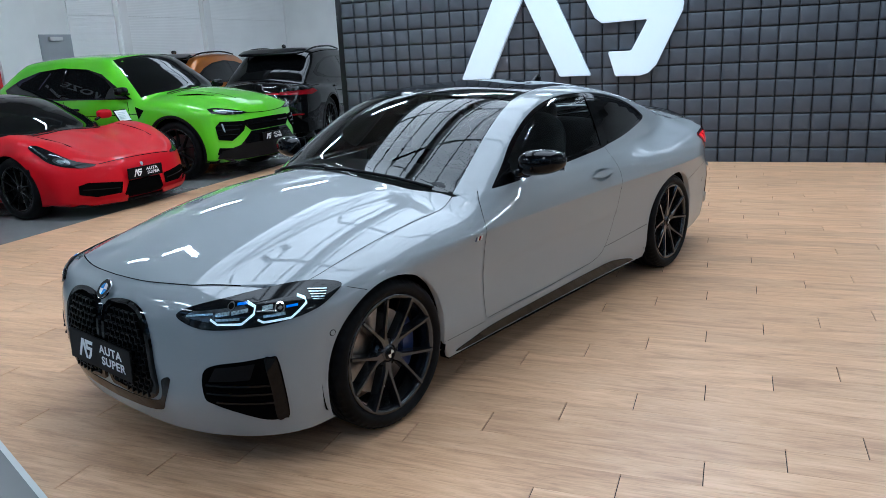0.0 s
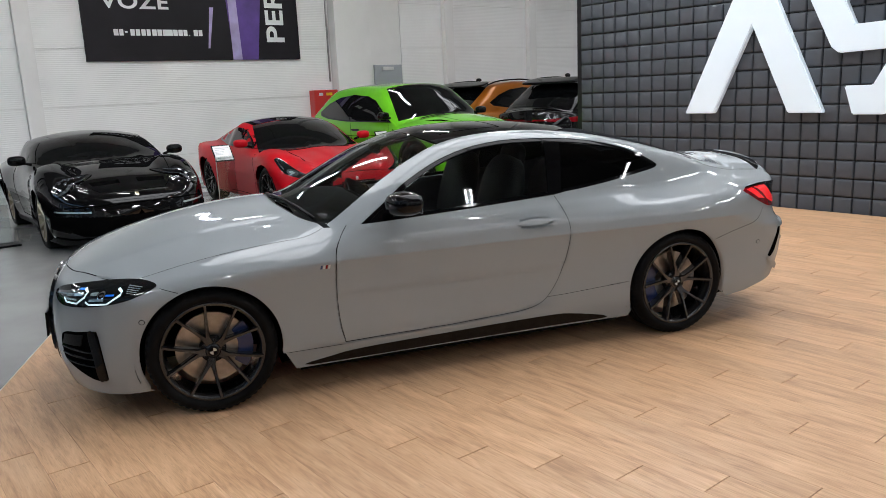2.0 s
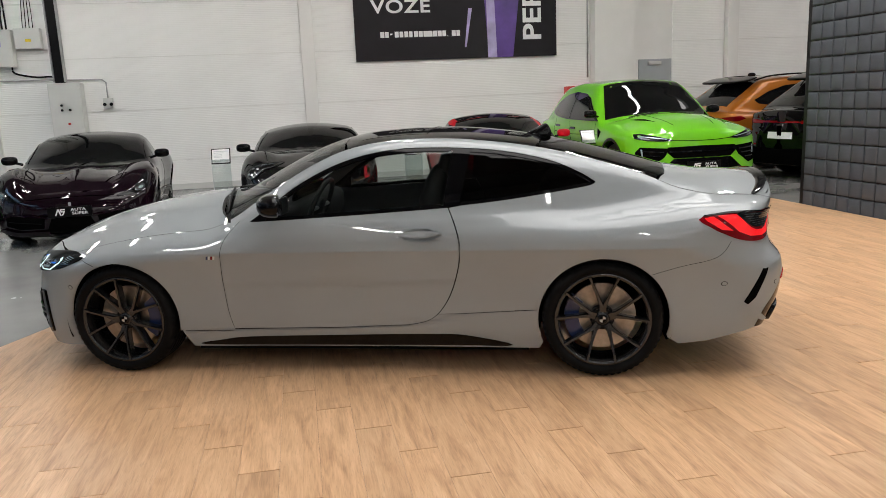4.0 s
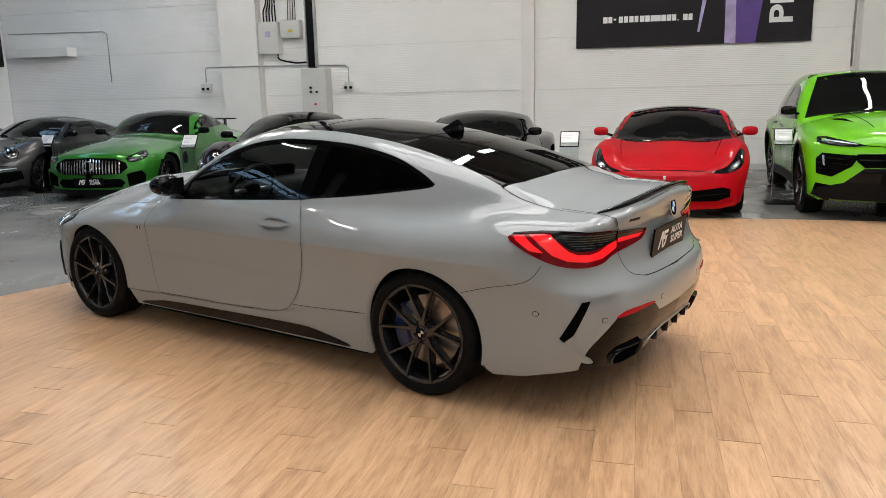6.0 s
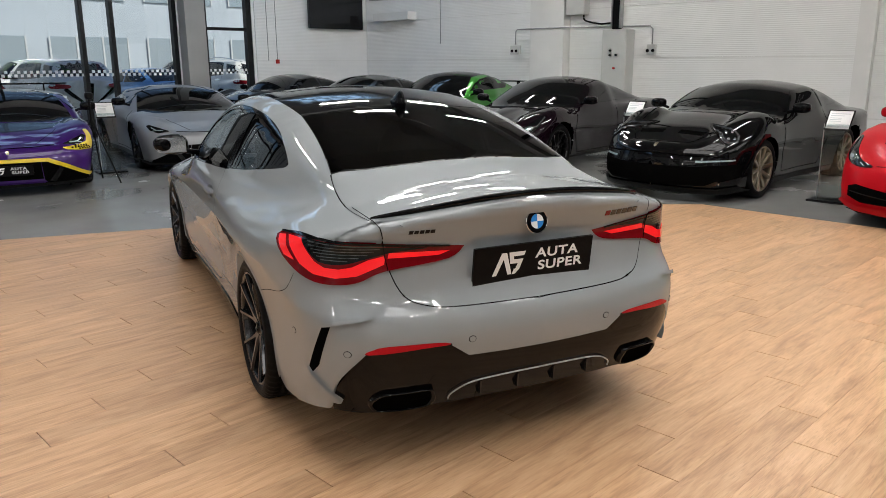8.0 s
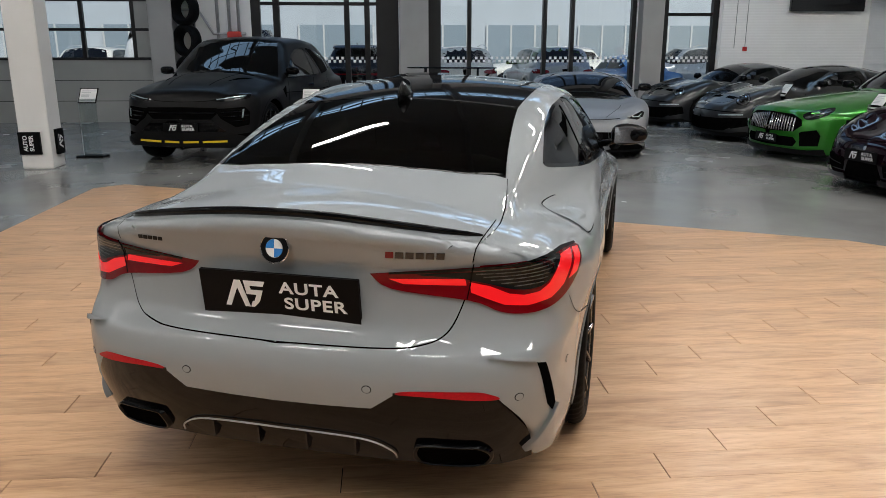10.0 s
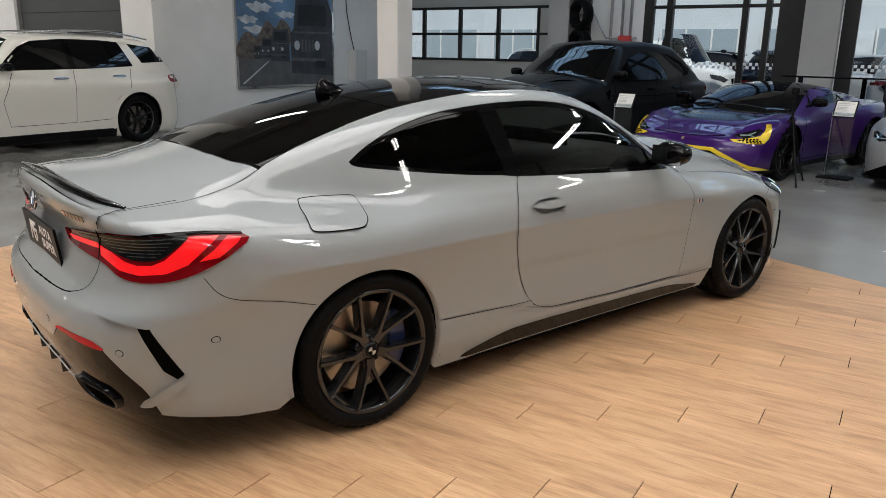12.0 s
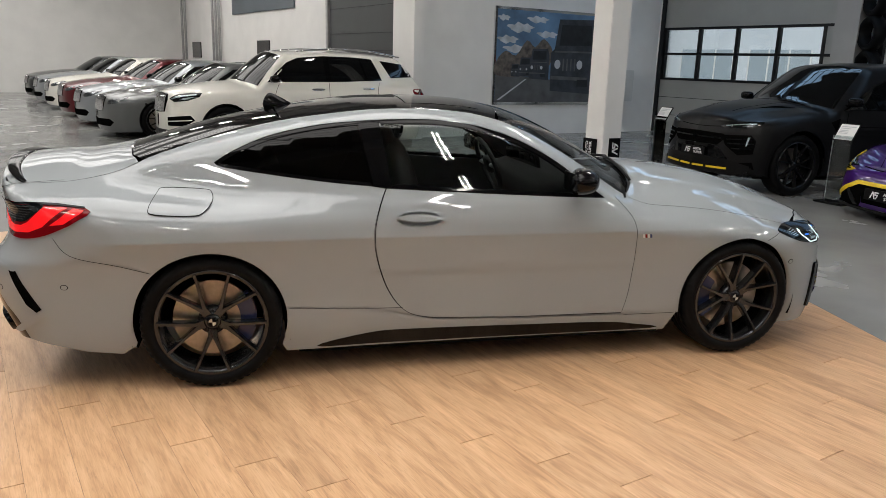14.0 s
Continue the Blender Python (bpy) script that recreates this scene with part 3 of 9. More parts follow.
# ---- the coupe in the middle ----
HUB = 1.4255
SKIN = Skin(
    top=[(2.3, 0.66), (2.17, 0.745), (2.0, 0.812), (1.8, 0.872), (1.5, 0.94), (1.2, 0.98), (0.95, 0.995), (0.5, 0.96), (-1.2, 0.97), (-1.7, 1.04),
         (-1.95, 1.068), (-2.2, 1.062), (-2.38, 1.045), (-2.5, 1.02)],
    crown=[(2.2, 0.10), (1.8, 0.13), (1.0, 0.13), (0.3, 0.05), (-1.0, 0.05), (-1.8, 0.10), (-2.4, 0.115)],
    wide=[(2.2, 0.80), (2.0, 0.872), (1.8, 0.902), (1.43, 0.915), (1.0, 0.91), (0.5, 0.9), (0, 0.897), (-0.5, 0.901), (-1.0, 0.914), (-1.43, 0.923),
          (-1.8, 0.913), (-2.1, 0.882), (-2.3, 0.845), (-2.5, 0.79)],
    tuck=[(0.1, -0.085), (0.17, -0.07), (0.27, -0.047), (0.34, -0.0405), (0.42, -0.0370), (0.50, -0.0320), (0.58, -0.0250), (0.65, -0.0165), (0.70, -0.0082), (0.727, -0.0025), (0.734, -0.0009), (0.738, 0.0), (0.742, -0.0005), (0.76, -0.0032), (0.85, -0.022),
          (0.95, -0.058), (1.05, -0.12), (1.15, -0.2)],
    nose=[(0.1, 2.165), (0.2, 2.21), (0.3, 2.237), (0.42, 2.245), (0.55, 2.237), (0.65, 2.212), (0.72, 2.174), (0.8, 2.085), (1.0, 1.7)],
    nose_plan=[(0, 0.0), (0.2, 0.006), (0.35, 0.021), (0.5, 0.058), (0.6, 0.102), (0.7, 0.166), (0.8, 0.275), (0.88, 0.435), (0.95, 0.675)],
    tail=[(0.1, -2.33), (0.25, -2.415), (0.35, -2.46), (0.45, -2.488), (0.55, -2.497), (0.62, -2.485), (0.66, -2.455), (0.70, -2.425), (0.78, -2.402), (0.86, -2.395),
          (0.93, -2.415), (1.0, -2.445), (1.06, -2.46)],
    tail_plan=[(0, 0), (0.3, 0.008), (0.5, 0.032), (0.6, 0.055), (0.7, 0.098), (0.78, 0.165), (0.85, 0.29), (0.92, 0.55)],
    roof=[(1.2, 0.82), (1.0, 0.945), (0.70, 1.115), (0.53, 1.203), (0.35, 1.283), (0.17, 1.34), (-0.05, 1.377), (-0.3, 1.388), (-0.55, 1.382), (-0.9, 1.345),
          (-1.28, 1.272), (-1.59, 1.19), (-1.86, 1.105), (-2.05, 1.03), (-2.2, 0.88), (-2.35, 0.6)],
    cabin=[(1.0, 0.79), (0.6, 0.82), (0.2, 0.832), (-0.3, 0.83), (-0.7, 0.815), (-1.1, 0.775), (-1.42, 0.725), (-1.8, 0.655), (-2.1, 0.59)],
    sill=0.95, lean=0.38, kj=0.07, ks=0.09, kc=0.06, roof_crown=0.045,
    bumps=[(-1.5, 0.78, 0.55, 0.16, 0.012), (1.43, 0.66, 0.5, 0.12, 0.006)],
    domes=[(0.9, 0.50, 2.05, 0.47, 0.012, 0.014), (0.9, 0.26, 2.05, 0.20, 0.03, 0.008)], rows=(0.744, 0.730))

ARCH_F = (1.425, 0.325, 0.362)
ARCH_R = (-1.435, 0.325, 0.362)


def top_to_side(points):
    """The (x, z) of skin points given from above."""
    p = SKIN.lay("top", points)
    return [(a[0], a[2]) for a in p]


def coupe():
    car = new("coupe_car")
    tagged(car, "glossy grey two-door coupe with black roof on the wooden floor", "car")
    s = SKIN
    # lines given from above (x, y)
    hood_side = smooth_line([(1.79, 0.755), (1.66, 0.765), (1.4, 0.762), (1.1, 0.752), (0.9, 0.742), (0.78, 0.715)], 6)
    screen_side = smooth_line([(0.755, 0.70), (0.6, 0.672), (0.4, 0.632), (0.2, 0.595), (0.06, 0.57)], 6)
    roof_side = smooth_line([(0.04, 0.567), (-0.3, 0.55), (-0.7, 0.532), (-1.06, 0.515)], 6)
    back_side = smooth_line([(-1.08, 0.514), (-1.3, 0.53), (-1.55, 0.555), (-1.74, 0.583)], 6)
    deck_side = smooth_line([(-1.76, 0.59), (-1.95, 0.618), (-2.15, 0.628), (-2.3, 0.615)], 6)
    g = 0.0025
    # ----- side panels, from the side (x, z)
    door_front = smooth_line([(0.665, 0.905), (0.715, 0.845), (0.75, 0.77), (0.762, 0.6), (0.752, 0.4), (0.726, 0.272)], 5)
    door_rear = smooth_line([(-0.583, 0.965), (-0.622, 0.875), (-0.648, 0.772), (-0.637, 0.64), (-0.585, 0.48), (-0.515, 0.37), (-0.44, 0.318), (-0.33, 0.295)], 5)
    door_low = [(-0.33, 0.295), (0.1, 0.277), (0.726, 0.272)]
    belt_f, belt_m, belt_r = (0.665, 0.905), (0.0, 0.935), (-0.583, 0.965)
    door = door_front + door_low[::-1][1:-1] + door_rear[::-1] + [belt_m]
    grip = smooth_line([(-0.545, 0.83), (-0.50, 0.852), (-0.42, 0.859), (-0.35, 0.85), (-0.313, 0.822), (-0.35, 0.797), (-0.42, 0.788), (-0.50, 0.796)], 4, True)
    pair(s, "door", "side", [(x, z) for x, z in door], M_GREY, car, holes=[grip], thick=0.02, step=0.035)
    hood_z = top_to_side([(x, y + g) for x, y in hood_side])
    fender = hood_z + [(x + 2 * g, z) for x, z in door_front[1:]] + [(0.73, 0.262)] + [(1.06, 0.262)] + \
        arc_points(*ARCH_F, 190, 70, 36) + [(1.613, 0.686), (1.66, 0.703), (1.70, 0.715), (1.76, 0.735)]
    pair(s, "front_fender", "side", fender, M_GREY, car, thick=0.009, step=0.035)
    sill = [(1.005, 0.155), (1.058, 0.257), (0.73, 0.257), (0.1, 0.268), (-0.33, 0.285), (-0.5, 0.325), (-0.62, 0.36), (-1.075, 0.385)] + \
        arc_points(*ARCH_R, 9, -22, 6) + [(-1.08, 0.155)]
    pair(s, "side_skirt", "side", sill, M_GREY, car, thick=0.02, step=0.035)
    # body side: quarter panel, pillar and roof rail in one sheet round the side glass
    dlo_top = smooth_line([(-1.405, 1.078), (-1.31, 1.137), (-1.14, 1.208), (-0.9, 1.262), (-0.66, 1.288), (-0.45, 1.297), (-0.29, 1.294), (-0.09, 1.268),
                           (0.11, 1.208), (0.31, 1.108), (0.47, 0.995), (0.6, 0.905)], 6)
    dlo_low = smooth_line([(0.6, 0.905), (0.388, 0.918), (-0.1, 0.943), (-0.6, 0.972), (-0.93, 1.0), (-1.27, 1.042), (-1.38, 1.06), (-1.405, 1.078)], 6)
    outer = top_to_side([(x, y + g) for x, y in screen_side + roof_side + back_side + deck_side])
    low = [q for q in dlo_low[::-1] if q[0] < -0.6]
    quarter = [(0.72, 0.875), (0.6, 0.902)] + dlo_top[::-1][1:] + low[1:] + [(x - 2 * g, z) for x, z in door_rear[:-4]] + [(-0.64, 0.366), (-1.078, 0.392)] + \
        arc_points(*ARCH_R, 12, 133, 40) + smooth_line([(-1.69, 0.590), (-1.84, 0.634), (-1.99, 0.666), (-2.06, 0.70), (-2.105, 0.765)], 3) + [(-2.16, 0.81), (-2.24, 0.85)] + outer[::-1]
    pair(s, "body_side", "side", quarter, M_GREY, car, thick=0.01, step=0.032)
    # ----- hood, roof, glass and lid, from above
    hood_edge = s.lay("round_front", [(a, z) for a, z in smooth_line([(0, 0.745), (12, 0.746), (22, 0.75), (30, 0.748), (37, 0.742)], 5)])
    left = [(a[0], a[1]) for a in hood_edge] + [(x, y - g) for x, y in hood_side] + smooth_line([(0.80, 0.66), (0.90, 0.5), (0.985, 0.25), (1.01, 0.0)], 5)
    hood = left + [(x, -y) for x, y in left[::-1][1:-1]]
    panel(s, "hood", "top", hood, M_GREY, car, step=0.045, thick=0.015)
    half = [(0.985, 0.0), (0.96, 0.25), (0.87, 0.5), (0.785, 0.665)] + [(x, y - g) for x, y in screen_side] + [(0.10, 0.4), (0.125, 0.2), (0.13, 0.0)]
    screen = half + [(x, -y) for x, y in half[::-1][1:-1]]
    panel(s, "windscreen", "top", screen, M_GLASS, car, step=0.06, thick=0.004)
    half = [(0.12, 0.0), (0.115, 0.2), (0.09, 0.4), (0.04, 0.567 - g)] + [(x, y - g) for x, y in roof_side] + [(-1.085, 0.4), (-1.1, 0.2), (-1.105, 0.0)]
    panel(s, "roof_panel", "top", half + [(x, -y) for x, y in half[::-1][1:-1]], M_GLOSSBLACK, car, step=0.05, label="gloss black roof panel")
    half = [(-1.115, 0.0), (-1.11, 0.2), (-1.095, 0.4), (-1.08, 0.51)] + [(x, y - g) for x, y in back_side] + [(-1.80, 0.45), (-1.83, 0.25), (-1.84, 0.0)]
    panel(s, "rear_window", "top", half + [(x, -y) for x, y in half[::-1][1:-1]], M_TINT, car, step=0.05, thick=0.004, label="dark tinted rear window")
    half = [(-1.85, 0.0), (-1.84, 0.25), (-1.81, 0.45), (-1.76, 0.585)] + [(x, y - g) for x, y in deck_side] + smooth_line([(-2.31, 0.6), (-2.37, 0.5), (-2.41, 0.3), (-2.425, 0.0)], 4)
    panel(s, "boot_lid", "top", half + [(x, -y) for x, y in half[::-1][1:-1]], M_GREY, car, step=0.045)
    # ----- boot face and rear bumper
    deck_edge = s.lay("top", [(x, y) for x, y in smooth_line([(-2.315, 0.598), (-2.375, 0.5), (-2.415, 0.3), (-2.43, 0.0)], 4)])
    lid_side = smooth_line([(0.0, 0.652), (0.313, 0.657), (0.444, 0.668), (0.525, 0.705), (0.572, 0.81), (0.592, 0.9), (0.6, 0.955)], 5)
    half = lid_side + [(a[1], a[2] - 0.002) for a in deck_edge]
    panel(s, "boot_face", "rear", half[:-1] + [(-y, z) for y, z in half[::-1][1:-1]] if half[0][0] == 0 else half, M_GREY, car, step=0.04)
    low = s.lay("rear", [(y + 0.004, z - 0.004) for y, z in lid_side])

    def rr(p):
        return (math.degrees(math.atan2(p[1], -(p[0] + 1.25))), p[2])

    def rf(p):
        return (math.degrees(math.atan2(p[1], p[0] - 1.2)), p[2])
    joint = s.lay("side", [(x, z - 0.0035) for x, z in smooth_line([(-1.69, 0.590), (-1.84, 0.634), (-1.99, 0.666), (-2.06, 0.70), (-2.105, 0.765)], 3)[::-1]])
    arch = s.lay("side", arc_points(*ARCH_R, 134.5, 196, 26))
    up = [(0, 0.646)] + [rr(p) for p in low[1:-3]] + [(30.5, 0.86), (36, 0.83), (42, 0.80)] + [rr(p) for p in joint] + [rr(p) for p in arch]
    pair(s, "lamp_bed", "side", [(-1.93, 0.70), (-1.93, 0.88), (-2.2, 0.88), (-2.2, 0.82), (-2.08, 0.70)], M_GREY, car, lift=-0.006, thick=0.0, step=0.04)
    pair(s, "lamp_bed", "round_rear", [(23, 0.85), (42, 0.85), (41, 0.93), (36, 0.98), (30.5, 1.0), (27.5, 1.0), (24.5, 0.95)], M_GREY, car, lift=-0.006, thick=0.0, step=0.03)
    dif = smooth_line([(37.8, 0.262), (36.5, 0.36), (34.2, 0.43), (31.2, 0.50)], 4) + smooth_line([(30.6, 0.515), (27.8, 0.536), (18.2, 0.534), (17.2, 0.522)], 3) + \
        [(14.2, 0.473), (7, 0.468), (0, 0.467)]
    half = up + [(55, 0.185), (48, 0.2), (43, 0.235)] + dif
    panel(s, "rear_bumper", "round_rear", half + [(-a, z) for a, z in half[::-1][1:-1]], M_GREY, car, step=0.028, thick=0.02)
    half = [(a - 0.25, z - 0.004) for a, z in dif[:-1]] + [(0, 0.463)]
    half2 = [(37.4, 0.258), (32.5, 0.25), (25, 0.25), (20, 0.262), (14, 0.262), (0, 0.262)]
    panel(s, "diffuser", "round_rear", half2[::-1] + half + [(-a, z) for a, z in half[::-1][1:]] + [(-a, z) for a, z in half2[:-1]], M_GLOSSBLACK, car,
          step=0.035, thick=0.02, lift=-0.004, label="gloss black rear diffuser")
    pair(s, "reflector", "round_rear", smooth_line([(30.4, 0.512), (29.6, 0.53), (27, 0.541), (19.5, 0.539), (17.6, 0.528), (22, 0.524)], 4, True), M_REFLECT, car,
         lift=0.004, step=0.02, label="red rear reflector strip")
    pair(s, "bumper_vent", "round_rear", [(36.4, 0.607), (38.0, 0.598), (41.7, 0.418), (40.8, 0.402), (39.2, 0.44)], M_GAP, car, lift=0.003, step=0.02)
    pair(s, "bumper_blade", "round_rear", smooth_line([(29.5, 0.637), (34.2, 0.63), (37.7, 0.612), (37.8, 0.6), (34.2, 0.618)], 4, True), M_GREY, car, lift=0.014, thick=0.02, step=0.02)
    pair(s, "bumper_blade", "round_rear", smooth_line([(35.2, 0.31), (37.4, 0.345), (41.7, 0.412), (42.1, 0.39), (39.8, 0.345), (37.0, 0.308)], 4, True), M_GREY, car, lift=0.014, thick=0.02, step=0.02)
    for a in (-11.7, -4.0, 4.0, 11.7):
        p = s.lay("round_rear", [(a, 0.31)])[0]
        bm = prism([(-0.01, 0.0), (0.016, -0.006), (0.012, -0.06), (-0.05, -0.066), (-0.05, 0.0)], 0.006,
                   lambda u, v, w, p=p: (p[0] - u, p[1] + w - 0.003, p[2] + v + 0.042))
        part("diffuser_fin", bm, M_RIM, car)
    line = s.lay("round_rear", smooth_line([(-17.7, 0.285), (-17.0, 0.315), (-13.5, 0.352), (-6, 0.362), (6, 0.362), (13.5, 0.352), (17.0, 0.315), (17.7, 0.285)], 4))
    part("diffuser_trim", tube([(p[0] - 0.004, p[1], p[2]) for p in line], 0.003, 6), M_SATIN, car, smooth=True)
    for sg in (1, -1):
        out = smooth_line([(0.668, 0.31), (0.64, 0.338), (0.60, 0.345), (0.46, 0.35), (0.437, 0.335), (0.428, 0.296), (0.45, 0.27), (0.52, 0.262), (0.63, 0.262), (0.66, 0.28)], 4, True)
        c = (0.545, 0.305)
        bm = bmesh.new()
        rings = []
        for k, push in ((1.0, -0.05), (1.0, 0.014), (0.92, 0.017), (0.88, 0.0)):
            pts = [(c[0] + (y - c[0]) * k, c[1] + (z - c[1]) * k) for y, z in out]
            base = s.lay("rear", pts)
            rings.append([bm.verts.new((q[0] - push, sg * y, z)) for q, (y, z) in zip(base, pts)])
        for p, q in zip(rings, rings[1:]):
            for k in range(len(out)):
                bm.faces.new((p[k], p[(k + 1) % len(out)], q[(k + 1) % len(out)], q[k]))
        bmesh.ops.recalc_face_normals(bm, faces=bm.faces)
        tip = part("exhaust_tip", bm, M_GLOSSBLACK, car, smooth=True)
        inner_tip = bmesh.new()
        pts = [(c[0] + (y - c[0]) * 0.9, c[1] + (z - c[1]) * 0.9) for y, z in out]
        inner_tip.faces.new([inner_tip.verts.new((float(q[0]) - 0.003, sg * y, z)) for q, (y, z) in zip(s.lay("rear", pts), pts)])
        part("tip_bore", inner_tip, M_GAP, tip)
    # ----- tail lamps
    for mir in (False, True):
        lamp = panel(s, "tail_lamp", "round_rear", [(14.2, 0.868), (20, 0.882), (30, 0.900), (38.5, 0.908), (44.5, 0.904), (50.0, 0.893), (51.6, 0.878), (51.3, 0.862)] + smooth_line([(48.2, 0.816), (43.7, 0.77),
                     (40.0, 0.749), (36.0, 0.745), (32.2, 0.757), (27.9, 0.795), (17.2, 0.825), (14.2, 0.868)], 4)[:-1], M_RED, car, lift=0.006, thick=0.014, step=0.022, mirror=mir, label="red and grey tail lamp")
        panel(s, "lamp_brow", "round_rear", [(17, 0.872), (30, 0.894), (38.5, 0.902), (44.5, 0.899), (50.3, 0.889), (50.0, 0.894), (44.5, 0.906), (38.5, 0.910), (30, 0.902), (17, 0.878)], M_GLOSSBLACK, lamp,
              lift=0.0105, thick=0.004, step=0.02, mirror=mir)
        panel(s, "clear_lens", "round_rear", smooth_line([(21, 0.874), (30.2, 0.887), (37, 0.898), (42.6, 0.898), (41.4, 0.865), (39.6, 0.833), (37.6, 0.82), (34.2, 0.823), (30.2, 0.847), (26, 0.866)], 3, True),
              M_LENS, lamp, lift=0.009, thick=0.003, step=0.02, mirror=mir, label="smoky clear lens")
        for k in range(6):
            z = 0.832 + 0.0115 * k
            a0, a1 = (34.0, 32.2, 30.8, 29.8, 28.8, 28.0)[k], (38.6, 39.3, 39.9, 40.4, 40.9, 41.2)[k]
            panel(s, "lens_rib", "round_rear", [(a0, z), (a1, z + 0.002), (a1, z + 0.005), (a0, z + 0.003)], M_LENSGREY, lamp, lift=0.0105, thick=0.002, step=0.03, mirror=mir)
        panel(s, "light_bar", "round_rear", [(28.0, 0.852), (30.7, 0.838), (33.3, 0.812), (35.5, 0.803), (38.0, 0.806), (39.8, 0.824), (41.6, 0.86), (43.0, 0.893), (47.0, 0.889), (45.0, 0.848), (43.0, 0.806), (40.0, 0.778),
              (36.0, 0.77), (32.5, 0.78), (28.2, 0.82)], M_REDGLOW, lamp, lift=0.010, thick=0.003, step=0.02, mirror=mir, label="lit red light bar")
        panel(s, "light_bar", "round_rear", [(44.6, 0.815), (46.6, 0.85), (48.2, 0.886), (50.3, 0.88), (49.9, 0.864), (47.3, 0.823)], M_REDGLOW, lamp, lift=0.010, thick=0.003, step=0.02, mirror=mir)
        panel(s, "light_bar", "round_rear", [(17.0, 0.856), (27.4, 0.862), (27.6, 0.842), (19, 0.842)], M_REDGLOW, lamp, lift=0.010, thick=0.003, step=0.03, mirror=mir)
        seam = s.lay("rear", [(0.576, 0.8), (0.585, 0.85), (0.596, 0.915)])
        panel(s, "seam", "round_rear", strip([rr(p) for p in seam], 0.0035, 0.021), M_GAP, lamp, lift=0.0125, thick=0.002, step=0.02, mirror=mir)
    # ----- plate, roundel, badges, spoiler at the back
    dealer_plate(car, Matrix.Translation((-2.418, 0, 0.785)) @ Matrix(((0, 0, -1, 0), (-1, 0, 0, 0), (0, 1, 0, 0), (0, 0, 0, 1))) @ pose(0, 0, 0, 7, 0, 0), 0.525, 0.142)
    roundel(car, Matrix.Translation((-2.431, 0, 0.938)) @ Matrix(((0, 0, -1, 0), (-1, 0, 0, 0), (0, 1, 0, 0), (0, 0, 0, 1))) @ pose(0, 0, 0, -8, 0, 0), 0.046)
    for k in range(5):
        y0 = 0.505 - k * 0.02
        panel(s, "badge_bar", "rear", [(y0, 0.929), (y0 - 0.015, 0.929), (y0 - 0.017, 0.941), (y0 - 0.002, 0.941)], M_PLASTIC, car, lift=0.003, thick=0.003, step=0.02)
    for k in range(6):
        y0 = -0.34 - k * 0.03
        panel(s, "badge_bar", "rear", [(y0, 0.924), (y0 - 0.024, 0.924), (y0 - 0.027, 0.944), (y0 - 0.003, 0.944)], M_RIM if k else M_RED, car, lift=0.003, thick=0.003, step=0.02)
    edge = s.lay("top", smooth_line([(-2.262, 0.60), (-2.305, 0.54), (-2.35, 0.44), (-2.388, 0.28), (-2.405, 0.0), (-2.388, -0.28), (-2.35, -0.44), (-2.305, -0.54), (-2.262, -0.60)], 6))
    bm = bmesh.new()
    rings = []
    for i, p in enumerate(edge):
        t = abs(2 * i / (len(edge) - 1) - 1)
        h = 0.017 * (1 - t ** 3) + 0.003
        d = edge[min(i + 1, len(edge) - 1)] - edge[max(i - 1, 0)]
        d = d / np.linalg.norm(d)
        o = np.array((d[1], -d[0], 0))
        o = (o if o[0] < 0 else -o) * (1 - 0.55 * t ** 4)
        rings.append([bm.verts.new(tuple(q)) for q in (p - o * 0.055 + (0, 0, 0.002), p - o * 0.02 + (0, 0, h * 0.45), p + o * 0.018 + (0, 0, h), p + o * 0.026 + (0, 0, h * 0.85),
                                                       p + o * 0.012 + (0, 0, -0.012))])
    for a, b in zip(rings, rings[1:]):
        for k in range(5):
            bm.faces.new((a[k], a[(k + 1) % 5], b[(k + 1) % 5], b[k]))
    bm.faces.new(rings[0]), bm.faces.new(rings[-1][::-1])
    bmesh.ops.recalc_face_normals(bm, faces=bm.faces)
    part("spoiler_lip", bm, M_GLOSSBLACK, car, "gloss black boot spoiler", smooth=True)
    # ----- front bumper
    hoodline = smooth_line([(0, 0.7425), (12, 0.7435), (22, 0.7475), (30, 0.7455), (37, 0.7395), (44, 0.728)], 5)
    side_j = s.lay("side", [(1.70, 0.713), (1.66, 0.7005), (1.613, 0.6835)])
    arch = s.lay("side", arc_points(*ARCH_F, 69.6, -27, 40))
    half = hoodline + [rf(p) for p in side_j] + [rf(p) for p in arch] + [(57.4, 0.157), (52, 0.157), (46, 0.158), (35, 0.16), (20, 0.162), (0, 0.162)]
    panel(s, "front_bumper", "round_front", half + [(-a, z) for a, z in half[::-1][1:-1]], M_GREY, car, step=0.028, thick=0.009)
    # kidney grille: gloss black frames, dark mesh of small dashes
    kid = smooth_line([(0.014, 0.60), (0.028, 0.64), (0.075, 0.668), (0.19, 0.678), (0.285, 0.648), (0.34, 0.57), (0.356, 0.45), (0.358, 0.36), (0.335, 0.312), (0.28, 0.295),
                       (0.09, 0.30), (0.02, 0.335)], 5, True)
    inner = [(0.186 + (y - 0.186) * 0.88, 0.487 + (z - 0.487) * 0.91) for y, z in kid]
